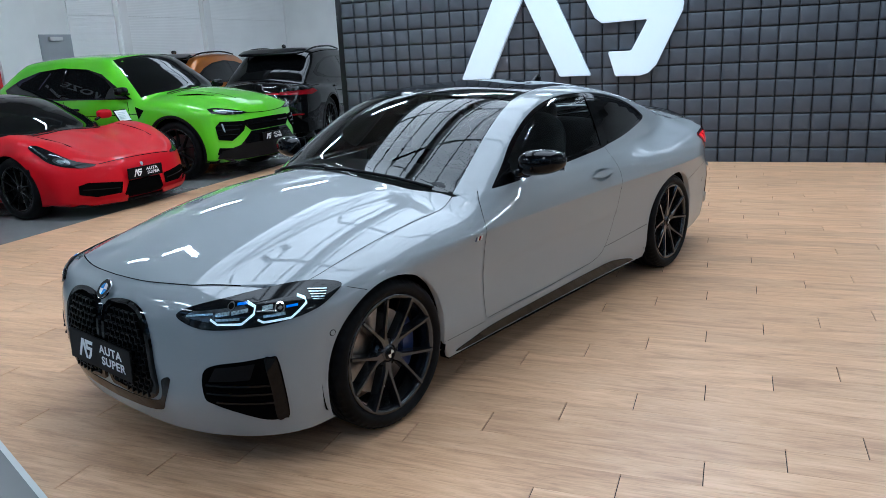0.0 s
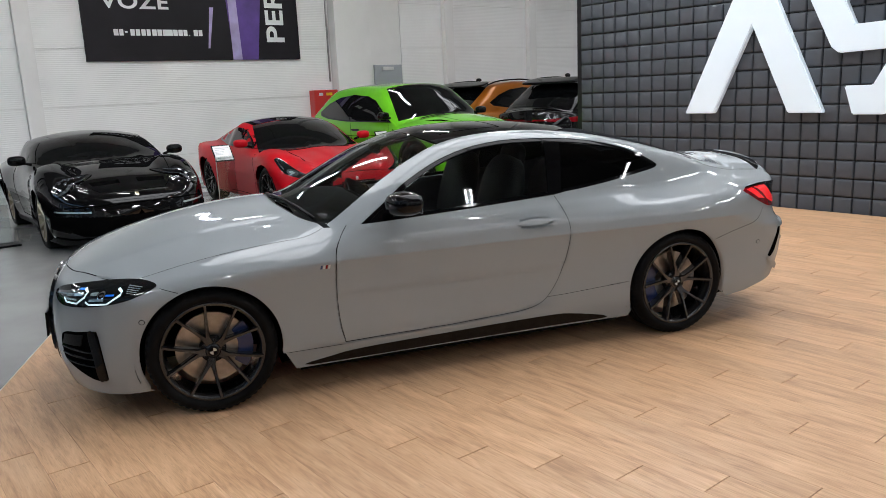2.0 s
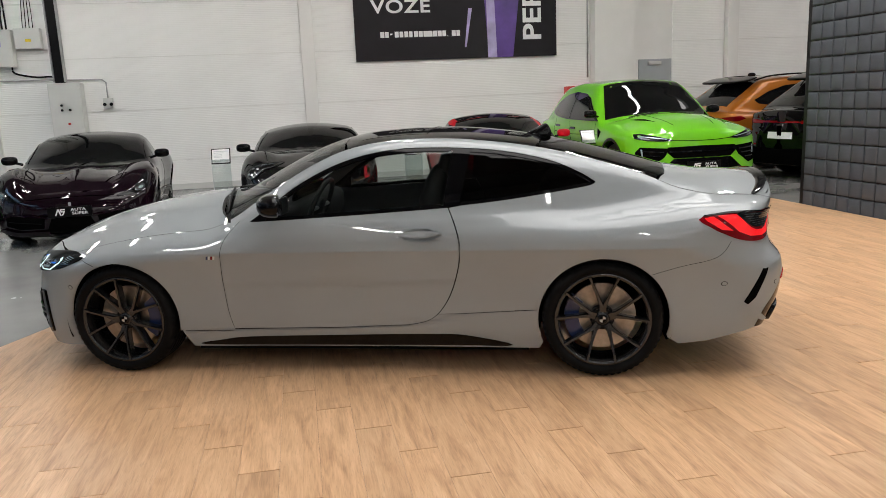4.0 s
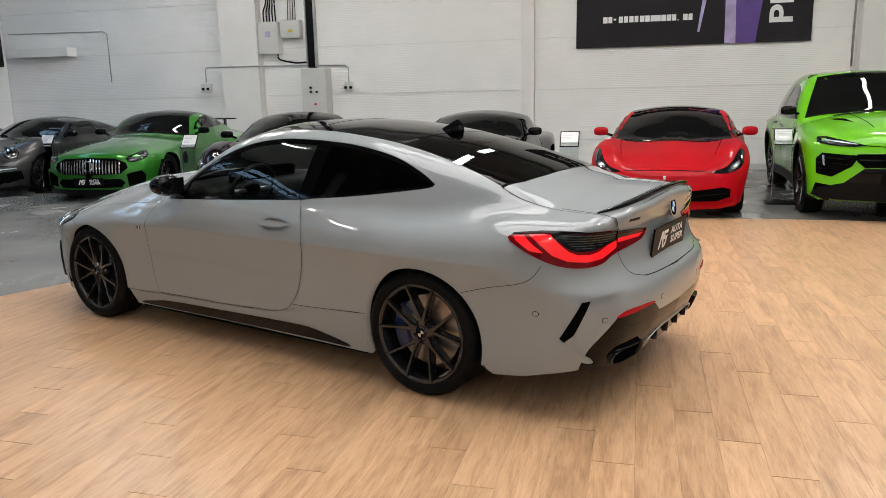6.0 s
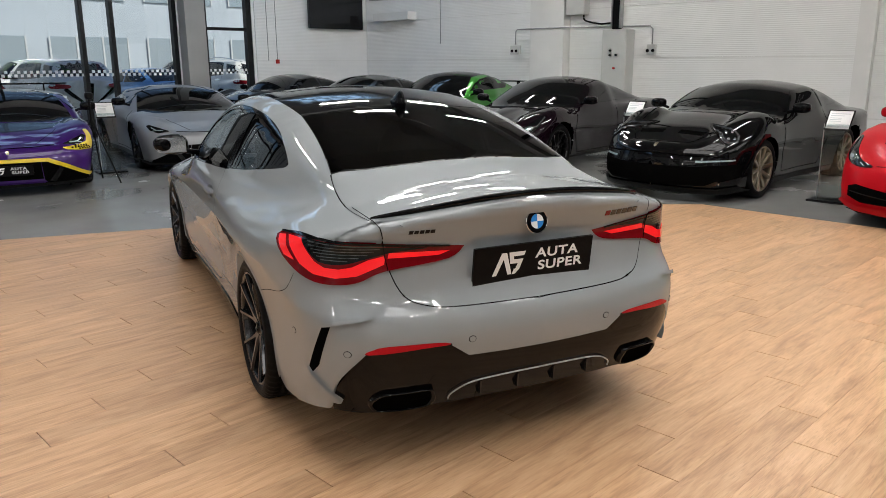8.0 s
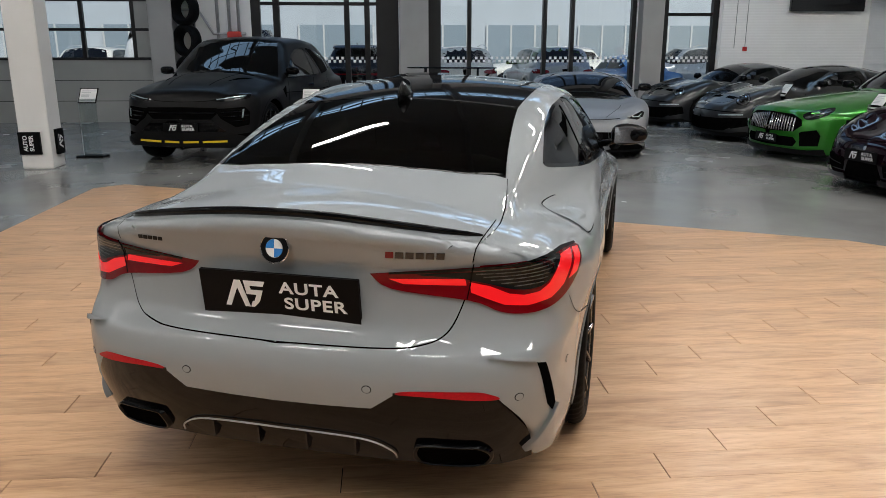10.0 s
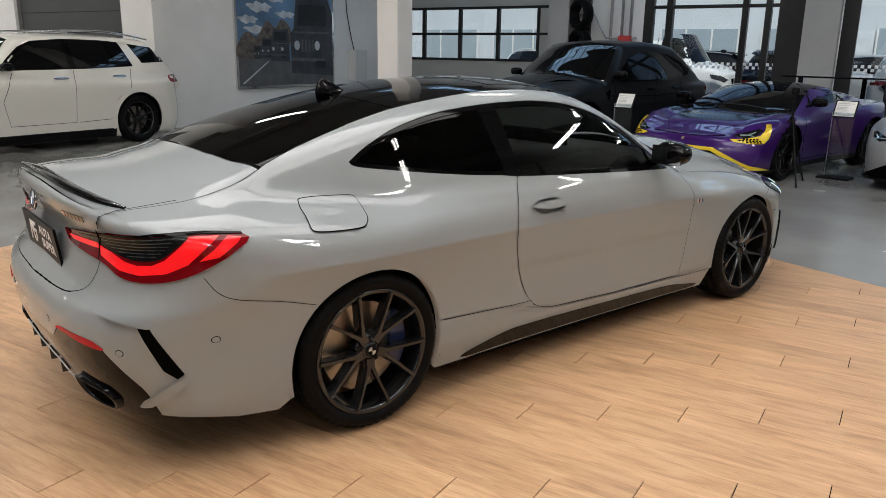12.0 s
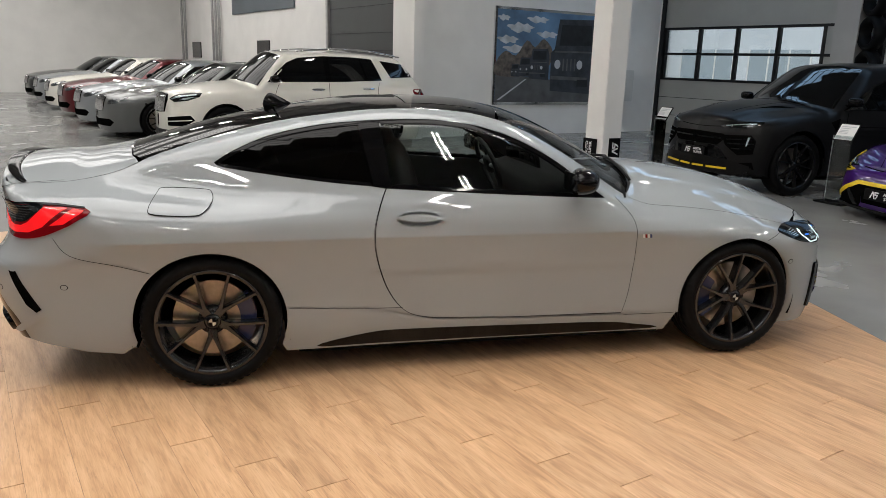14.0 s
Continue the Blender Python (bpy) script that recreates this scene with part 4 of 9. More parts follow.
    for mir in (False, True):
        fr = panel(s, "grille_frame", "front", kid, M_GLOSSBLACK, car, holes=[inner], lift=0.014, thick=0.03, step=0.03, mirror=mir, label="gloss black grille surround")
        panel(s, "grille_back", "front", inner, M_GAP, fr, lift=0.003, thick=0, step=0.05, mirror=mir)
        poly = np.array(inner)
        bm = bmesh.new()
        for r in range(14):
            for c in range(10):
                y, z = 0.02 + 0.036 * c + (0.018 if r % 2 else 0), 0.30 + 0.028 * r
                if not (inside(poly, np.array([(y, z)]))[0] and far_from(poly, np.array([(y, z)]), 0.012)[0]):
                    continue
                p = s.lay("front", [(y, z)])[0]
                sg = -1 if mir else 1
                for dy, dz, ay, az in ((0, 0, 0.026, 0.006), (0.012, -0.014, 0.005, 0.024)):
                    bmesh.ops.create_cube(bm, size=1, matrix=Matrix.Translation((p[0] + 0.010, sg * (p[1] + dy), p[2] + dz)) @ Matrix.Diagonal((0.012, ay, az, 1)))
        part("grille_mesh", bm, M_PLASTIC, fr)
    low = smooth_line([(0.0, 0.222), (0.2, 0.228), (0.33, 0.245), (0.37, 0.285), (0.43, 0.40), (0.385, 0.392), (0.372, 0.33), (0.33, 0.29), (0.2, 0.278), (0.0, 0.275)], 3)
    panel(s, "lower_grille", "front", low + [(-y, z) for y, z in low[::-1][1:-1]], M_GLOSSBLACK, car, lift=0.004, step=0.02)
    dealer_plate(car, Matrix.Translation((2.268, 0, 0.43)) @ Matrix(((0, 0, 1, 0), (1, 0, 0, 0), (0, 1, 0, 0), (0, 0, 0, 1))) @ pose(0, 0, 0, -3, 0, 0), 0.525, 0.135)
    roundel(car, Matrix.Translation((2.205, 0, 0.697)) @ Matrix(((0, 0, 1, 0), (1, 0, 0, 0), (0, 1, 0, 0), (0, 0, 0, 1))) @ pose(0, 0, 0, -38, 0, 0), 0.042)
    for mir in (False, True):
        air = panel(s, "side_intake", "round_front", smooth_line([(31.3, 0.44), (34, 0.476), (40, 0.49), (45.2, 0.499), (46.4, 0.485), (47.1, 0.39), (47.5, 0.262), (46.6, 0.236), (43.0, 0.238), (38.0, 0.275), (33, 0.312), (31, 0.34)], 4, True),
                    M_GAP, car, lift=0.003, step=0.025, mirror=mir)
        panel(s, "intake_blade", "round_front", smooth_line([(43.8, 0.49), (45.3, 0.495), (46.2, 0.48), (47.3, 0.265), (46.5, 0.242), (45.0, 0.245), (44.6, 0.36)], 4, True), M_GLOSSBLACK, air, lift=0.012, thick=0.012, step=0.025, mirror=mir)
        panel(s, "intake_cover", "round_front", [(32.5, 0.412), (34.2, 0.466), (42.0, 0.478), (40.8, 0.418)], M_PLASTIC, air, lift=0.010, thick=0.01, step=0.025, mirror=mir)
        for z, a_in in ((0.395, 31.8), (0.36, 31.8), (0.322, 33.6)):
            panel(s, "intake_slat", "round_front", [(a_in, z), (45.4, z - 0.012), (45.4, z - 0.004), (a_in, z + 0.008)], M_GLOSSBLACK, air, lift=0.012, thick=0.02, step=0.03, mirror=mir)
        # head lamp
        lamp = panel(s, "head_lamp", "round_front", smooth_line([(26.0, 0.661), (29.5, 0.690), (36, 0.712), (47, 0.729), (56, 0.73), (61.6, 0.712), (59.0, 0.681), (54.9, 0.651), (49.1, 0.630), (41.4, 0.617),
                     (33, 0.612), (28, 0.634)], 5, True), M_LENS, car, lift=0.006, thick=0.012, step=0.025, mirror=mir, label="dark head lamp with lit daylight bars")
        for hook in ([(34.0, 0.650), (35.4, 0.633), (40.2, 0.633), (42.6, 0.663), (42.8, 0.684), (41.0, 0.698)], [(43.3, 0.644), (44.4, 0.633), (49.7, 0.637), (53.0, 0.676), (52.8, 0.688), (51.2, 0.698)]):
            panel(s, "daylight_bar", "round_front", strip(hook, 0.0075, 0.019), M_DRL, lamp, lift=0.009, thick=0.003, step=0.012, mirror=mir)
        panel(s, "lamp_tray", "round_front", [(27.5, 0.656), (33.5, 0.64), (35.6, 0.656), (41.6, 0.676), (40.6, 0.69), (35, 0.682), (30, 0.674)], M_LENSGREY, lamp, lift=0.0075, thick=0.003, step=0.02, mirror=mir)
        for a0, z0, a1, z1, h in ((28.6, 0.659, 34.4, 0.668, 0.006), (35.0, 0.664, 37.8, 0.669, 0.011), (38.2, 0.668, 41.4, 0.676, 0.011), (35.0, 0.648, 39.8, 0.65, 0.008), (44.4, 0.652, 48.6, 0.655, 0.010), (44.2, 0.676, 46.2, 0.679, 0.012)):
            panel(s, "optic_block", "round_front", [(a0, z0 - h / 2), (a1, z1 - h / 2), (a1, z1 + h / 2), (a0, z0 + h / 2)], M_LENSPALE, lamp, lift=0.0085, thick=0.003, step=0.02, mirror=mir)
        for k in range(5):
            panel(s, "lamp_rib", "round_front", [(53.6 + 0.2 * k, 0.708 - 0.007 * k), (58.0 - 0.3 * k, 0.702 - 0.007 * k), (58.0 - 0.3 * k, 0.704 - 0.007 * k), (53.6 + 0.2 * k, 0.7105 - 0.007 * k)], M_LENSPALE, lamp,
                  lift=0.0085, thick=0.002, step=0.02, mirror=mir)
        for a, z, q in ((47.6, 0.672, 1.0), (38.0, 0.69, 0.7)):
            ring = [(a + q * 1.05 * math.cos(k), z + q * 0.017 * math.sin(k)) for k in np.linspace(0, 6.28, 19)[:-1]]
            cup = panel(s, "projector", "round_front", ring, M_CHROME, lamp, lift=0.0082, thick=0.003, step=0.02, mirror=mir)
            ring = [(a + q * 0.75 * math.cos(k), z + q * 0.012 * math.sin(k)) for k in np.linspace(0, 6.28, 19)[:-1]]
            panel(s, "projector_lens", "round_front", ring, M_DARKGLASS, cup, lift=0.0095, thick=0.003, step=0.02, mirror=mir)
        for a0, a1, z in ((39.2, 41.2, 0.6945), (48.9, 51.2, 0.674)):
            panel(s, "blue_accent", "round_front", [(a0, z - 0.0035), (a1, z - 0.0025), (a1, z + 0.0035), (a0, z + 0.0025)], M_BLUELED, lamp, lift=0.009, thick=0.003, step=0.02, mirror=mir)
        for a, z in ((58.0, 0.537),):
            ring = [(a + 0.55 * math.cos(k), z + 0.0105 * math.sin(k)) for k in np.linspace(0, 6.28, 17)[:-1]]
            rim = [(a + 0.74 * math.cos(k), z + 0.0135 * math.sin(k)) for k in np.linspace(0, 6.28, 17)[:-1]]
            sn = panel(s, "parking_sensor", "round_front", rim, M_GAP, car, lift=0.001, thick=0.001, step=0.02, mirror=mir)
            panel(s, "sensor_face", "round_front", ring, M_GREY, sn, lift=0.003, thick=0.004, step=0.02, mirror=mir)
        for a, z in ((46.1, 0.527), (33.6, 0.51), (13.7, 0.537)):
            ring = [(a + 0.55 * math.cos(k), z + 0.0105 * math.sin(k)) for k in np.linspace(0, 6.28, 17)[:-1]]
            rim = [(a + 0.68 * math.cos(k), z + 0.0130 * math.sin(k)) for k in np.linspace(0, 6.28, 17)[:-1]]
            sn = panel(s, "parking_sensor", "round_rear", rim, M_GAP, car, lift=0.001, thick=0.001, step=0.02, mirror=mir)
            panel(s, "sensor_face", "round_rear", ring, M_GREY, sn, lift=0.003, thick=0.004, step=0.02, mirror=mir)
    # ----- side details
    for mir in (False, True):
        sg = -1 if mir else 1
        dlo = dlo_top + dlo_low[1:-1]
        pillar = [(-0.668, 1.29), (-0.66, 1.288), (-0.588, 0.972), (-0.628, 0.974)]
        front_pane = inset([q for q in dlo_top if q[0] > -0.64 and q[0] < 0.44] + [(0.43, 0.925)] + [q for q in dlo_low if -0.57 < q[0] < 0.40] + [(-0.575, 0.97)], 0.02)
        rear_pane = inset([q for q in dlo_top if q[0] < -0.69] + [(-0.69, 1.284), (-0.625, 0.976)] + [q for q in dlo_low if q[0] < -0.64][:-1], 0.018)
        trim = panel(s, "window_trim", "side", dlo, M_GLOSSBLACK, car, holes=[front_pane, rear_pane], lift=-0.004, thick=0.015, step=0.03, mirror=mir, label="gloss black window surround")
        panel(s, "door_window", "side", front_pane, M_GLASS, car, lift=-0.008, thick=0.0, step=0.05, mirror=mir, label="clear door window")
        panel(s, "quarter_window", "side", rear_pane, M_TINT, car, lift=-0.008, thick=0.0, step=0.05, mirror=mir, label="dark tinted quarter window")
        insert = smooth_line([(0.92, 0.168), (0.80, 0.2), (0.62, 0.218), (0.1, 0.228), (-0.45, 0.238), (-0.67, 0.23), (-0.93, 0.172), (-0.6, 0.168), (0.1, 0.165)], 4, True)
        panel(s, "skirt_insert", "side", insert, M_GLOSSBLACK, car, lift=0.006, thick=0.012, step=0.03, mirror=mir, label="gloss black skirt insert")
        skirt = [(1.03, 0.13), (1.0, 0.168), (-1.04, 0.168), (-1.07, 0.13)]
        bm = box(-1.02, 0.98, sg * 0.76, sg * 0.815, 0.135, 0.165)
        part("sill_board", bm, M_GAP, car)
        panel(s, "handle_cup", "side", inset(grip, -0.012), M_GREY, car, lift=-0.026, thick=0.0, step=0.02, mirror=mir)
        bar = smooth_line([(-0.55, 0.83), (-0.48, 0.843), (-0.42, 0.845), (-0.36, 0.84), (-0.308, 0.824), (-0.36, 0.812), (-0.42, 0.808), (-0.48, 0.813)], 4, True)
        panel(s, "door_handle", "side", bar, M_GREY, car, lift=0.016, thick=0.022, step=0.02, mirror=mir)
        for k in range(4):
            x0 = 0.845 - 0.014 * k
            panel(s, "badge_bar", "side", [(x0, 0.703), (x0 - 0.010, 0.703), (x0 - 0.014, 0.722), (x0 - 0.004, 0.722)], (M_BLUE, M_SATIN, M_RED, M_SATIN)[k], car, lift=0.003, thick=0.003, step=0.02, mirror=mir)
        # mirror on its arm
        bm = bmesh.new()
        bmesh.ops.create_uvsphere(bm, u_segments=28, v_segments=18, radius=1)
        for v in bm.verts:
            x, y, z = v.co
            sx = 0.095 if x > 0 else 0.055
            f = (abs(x) ** 2.6 + abs(y) ** 2.6 + abs(z) ** 2.6) ** (-1 / 2.6)
            x, y, z = x * f, y * f, z * f
            v.co = (0.375 + x * sx - 0.03 * y, sg * (0.985 + y * 0.11), 1.02 + z * (0.064 - 0.008 * y) + 0.006 * y)
        if mir:
            bmesh.ops.reverse_faces(bm, faces=bm.faces)
        mirror = part("wing_mirror", bm, M_GLOSSBLACK, car, "gloss black wing mirror", smooth=True)
        part("mirror_arm", tube([(0.44, sg * 0.825, 0.955), (0.42, sg * 0.87, 0.965), (0.40, sg * 0.92, 0.985)], 0.02, 10), M_GLOSSBLACK, mirror, smooth=True)
        bm = box(0.318, 0.322, sg * 0.90, sg * 1.075, 0.972, 1.066)
        part("mirror_glass", bm, M_CHROME, mirror)
        # wheels in their wells
        for hx, cal, ty in ((HUB, True, 0.888), (-HUB - 0.005, False, 0.893)):
            wheel(car, hx, sg * ty, 0.332, 0.332, 0.261, 0.245, sg, M_RIM, brake=(M_BLUE, not cal if hx > 0 else True), turn=(0.87 if hx > 0 else 0.035) if sg > 0 else (0.3 if hx > 0 else 0.6))
            wheel_well(car, hx, 0.33, 0.385, sg * 0.86, sg * 0.56)
    for (cx, cz, r), first, last in ((ARCH_F, -26, 190), (ARCH_R, -16, 196)):
        lip = arc_points(cx, cz, r + 0.008, last, first, 60) + arc_points(cx, cz, r - 0.002, first, last, 60)
        pair(s, "arch_lip", "side", lip, M_GREY, car, lift=0.0035, thick=0.035, step=0.02)
    fuel = smooth_line([(-1.662, 0.94), (-1.63, 0.957), (-1.45, 0.953), (-1.418, 0.94), (-1.414, 0.905), (-1.45, 0.868), (-1.5, 0.856), (-1.66, 0.863), (-1.69, 0.882)], 4, True)
    panel(s, "flap_joint", "side", inset(fuel, -0.0035), M_GAP, car, lift=0.0030, thick=0.0, step=0.02, mirror=True)
    panel(s, "fuel_flap", "side", fuel, M_GREY, car, lift=0.0046, thick=0.001, step=0.02, mirror=True)
    # dark shut lines
    for mir in (False, True):
        for line in (door_front, door_rear + door_low[1:], [(1.04, 0.2595), (0.73, 0.2595)], [(-0.5, 0.36), (-0.64, 0.3635), (-1.08, 0.389)],
                     smooth_line([(x, z - 0.0018) for x, z in ((-1.69, 0.590), (-1.84, 0.634), (-1.99, 0.666), (-2.06, 0.70), (-2.105, 0.765))], 4), [(1.56, 0.6655), (1.613, 0.6848), (1.655, 0.70)]):
            panel(s, "shut_line", "side", strip(line, 0.0024), M_GAP, car, lift=0.0016, thick=0.0, step=0.03, mirror=mir)
        for line in (hood_side, deck_side):
            panel(s, "shut_line", "top", strip(line, 0.0024), M_GAP, car, lift=0.0016, thick=0.0, step=0.03, mirror=mir)
        panel(s, "shut_line", "round_front", strip([(a, z + 0.0012) for a, z in hoodline[:-4]], 0.0026, 0.019), M_GAP, car, lift=0.0016, thick=0.0, step=0.03, mirror=mir)
        panel(s, "shut_line", "rear", strip([(y + 0.002, z - 0.002) for y, z in lid_side[:-8]], 0.003), M_GAP, car, lift=0.0016, thick=0.0, step=0.03, mirror=mir)
        panel(s, "shut_line", "rear", strip([(0.594, 0.915), (0.602, 0.955), (0.612, 0.985)], 0.0036), M_GAP, car, lift=0.0016, thick=0.0, step=0.03, mirror=mir)
    # shark fin
    bm = bmesh.new()
    bmesh.ops.create_uvsphere(bm, u_segments=20, v_segments=12, radius=1)
    for v in bm.verts:
        x, y, z = v.co
        k = max(z, 0)
        v.co = (-1.08 + x * 0.085 * (1 - 0.55 * k) - 0.045 * k, y * 0.03 * (1 - 0.6 * k), 1.322 + z * 0.062)
    part("antenna_fin", bm, M_GLOSSBLACK, car, smooth=True)
    # sunroof seam and wipers
    panel(s, "sunroof_seam", "top", strip([(-0.02, 0.43), (-0.42, 0.41), (-0.42, -0.41), (-0.02, -0.43)], 0.006), M_GAP, car, lift=0.001, thick=0.001, step=0.05)
    for y0, y1, x0, x1 in ((0.62, 0.05, 0.80, 0.985), (0.02, -0.5, 0.955, 0.88)):
        pts = s.lay("top", [(x0 + (x1 - x0) * k + 0.01, y0 + (y1 - y0) * k) for k in np.linspace(0, 1, 8)])
        part("wiper", tube([(p[0], p[1], p[2] + 0.012) for p in pts], 0.009, 6), M_PLASTIC, car, smooth=True)
    cowl = [(0.99, 0.0), (0.965, 0.25), (0.885, 0.5), (0.79, 0.675), (0.83, 0.675), (0.92, 0.5), (1.01, 0.25), (1.035, 0.0)]
    panel(s, "cowl", "top", cowl + [(x, -y) for x, y in cowl[::-1][1:-1]], M_PLASTIC, car, lift=-0.012, thick=0.0, step=0.05)
    # dark inner body under the panels, with a sunken cabin
    def inner_form(p):
        x, y, z = p[..., 0], p[..., 1], p[..., 2]
        pit = 0.2 / (1 + np.exp(-(x + 1.5) * 14)) / (1 + np.exp((x - 0.72) * 14))
        low_z = 0.15 + 0.11 / (1 + np.exp((x + 1.9) * 30)) + 0.06 / (1 + np.exp(-(x - 1.95) * 30))
        return np.maximum(np.maximum(s.lower(x, y, z), low_z - z), z - (s.top(x) - s.crown(x) * (y / 0.7) ** 2 - pit))
    section_body(s, "inner_body", -2.44, 2.2, M_GAP, car, [(ARCH_F[0], ARCH_F[1], 0.385), (ARCH_R[0], ARCH_R[1], 0.385)], 70, 40, 0.034, inner_form, 0.42)
    cabin(car)
    return car


def inset(poly, d):
    """An outline drawn in by d."""
    p = np.asarray(poly, float)
    area = np.sum(p[:, 0] * np.roll(p[:, 1], -1) - np.roll(p[:, 0], -1) * p[:, 1])
    e = np.roll(p, -1, 0) - np.roll(p, 1, 0)
    e /= np.linalg.norm(e, axis=1, keepdims=True) + 1e-9
    n = np.stack([-e[:, 1], e[:, 0]], 1) * (1 if area > 0 else -1)
    return [tuple(q) for q in p + n * d]


def roundel(parent, m, r):
    """A round badge: dark ring with a bright rim, quarters in blue and white."""
    bm = lathe([(r * 1.04, -0.004), (r * 1.04, 0.003), (r, 0.005), (r * 0.96, 0.004), (0.001, 0.004)], 40, "z")
    bm.transform(m)
    bmesh.ops.recalc_face_normals(bm, faces=bm.faces)
    ob = part("round_badge", bm, M_CHROME, parent, smooth=False)
    bm = lathe([(r * 0.95, 0.0042), (r * 0.95, 0.0052), (r * 0.62, 0.0052), (r * 0.62, 0.0042)], 40, "z")
    bm.transform(m)
    part("badge_ring", bm, M_GLOSSBLACK, ob)
    for q in range(4):
        bm = bmesh.new()
        pts = [(0.0, 0.0)] + [(r * 0.6 * math.cos(radians(a)), r * 0.6 * math.sin(radians(a))) for a in np.linspace(90 * q, 90 * q + 90, 10)]
        bm.faces.new([bm.verts.new(m @ Vector((u, v, 0.0054))) for u, v in pts])
        part("badge_quarter", bm, M_BADGEBLUE if q % 2 else M_WHITE, ob)


def rounded(cx, cy, cz, sx, sy, sz, e=3.5, rx=0, ry=0, rz=0):
    """A cushion-like rounded block."""
    bm = bmesh.new()
    bmesh.ops.create_uvsphere(bm, u_segments=24, v_segments=16, radius=1)
    for v in bm.verts:
        x, y, z = v.co
        f = (abs(x) ** e + abs(y) ** e + abs(z) ** e) ** (-1 / e)
        v.co = (x * f * sx / 2, y * f * sy / 2, z * f * sz / 2)
    bm.transform(pose(cx, cy, cz, rx, ry, rz))
    return bm


def cabin(car):
    """Seats, dashboard and steering wheel behind the glass."""
    part("dashboard", rounded(0.62, 0, 0.86, 0.52, 1.42, 0.26), M_LEATHER, car, smooth=True)
    part("screen", rounded(0.45, 0.12, 1.0, 0.02, 0.62, 0.13, 8, 0, -12, 0), M_GLOSSBLACK, car, smooth=True)
    for y in (0.37, -0.37):
        seat = part("seat", rounded(-0.12, y, 0.62, 0.56, 0.52, 0.2), M_LEATHER, car, smooth=True)
        part("backrest", rounded(-0.42, y, 0.88, 0.16, 0.5, 0.62, 3, 0, -16, 0), M_LEATHER, seat, smooth=True)
        part("headrest", rounded(-0.53, y, 1.17, 0.1, 0.27, 0.17, 3, 0, -12, 0), M_LEATHER, seat, smooth=True)
    part("rear_bench", rounded(-1.2, 0, 0.86, 0.3, 1.2, 0.42, 4, 0, -20, 0), M_LEATHER, car, smooth=True)
    part("parcel_shelf", box(-1.7, -1.25, -0.55, 0.55, 0.96, 0.98), M_LEATHER, car)
    bm = bmesh.new()
    n, m = 36, 10
    vs = [[bm.verts.new(((0.18 + 0.016 * math.cos(b)) * math.cos(a), (0.18 + 0.016 * math.cos(b)) * math.sin(a), 0.016 * math.sin(b)))
           for b in np.linspace(0, 2 * math.pi, m, endpoint=False)] for a in np.linspace(0, 2 * math.pi, n, endpoint=False)]
    for i in range(n):
        for j in range(m):
            bm.faces.new((vs[i][j], vs[(i + 1) % n][j], vs[(i + 1) % n][(j + 1) % m], vs[i][(j + 1) % m]))
    place = pose(0.30, 0.37, 0.93, 0, 66, 0)
    bm.transform(place)
    rim = part("steering_wheel", bm, M_LEATHER, car, smooth=True)
    part("wheel_boss", rounded(0.305, 0.37, 0.93, 0.05, 0.13, 0.12, 3, 0, -24, 0), M_LEATHER, rim, smooth=True)
    for a in (0, 180, 270):
        c, q = math.cos(radians(a)), math.sin(radians(a))
        p0, p1 = place @ Vector((0.05 * q, 0.05 * c, 0)), place @ Vector((0.175 * q * (-1 if a == 270 else 1), 0.175 * c, 0))
        part("wheel_spoke", tube([p0, p1], 0.014, 8), M_SATIN, rim, smooth=True)
    part("inner_mirror", rounded(0.28, 0, 1.255, 0.03, 0.24, 0.07), M_GLOSSBLACK, car, smooth=True)

# ---- the other cars ----
FLOOR = -0.014


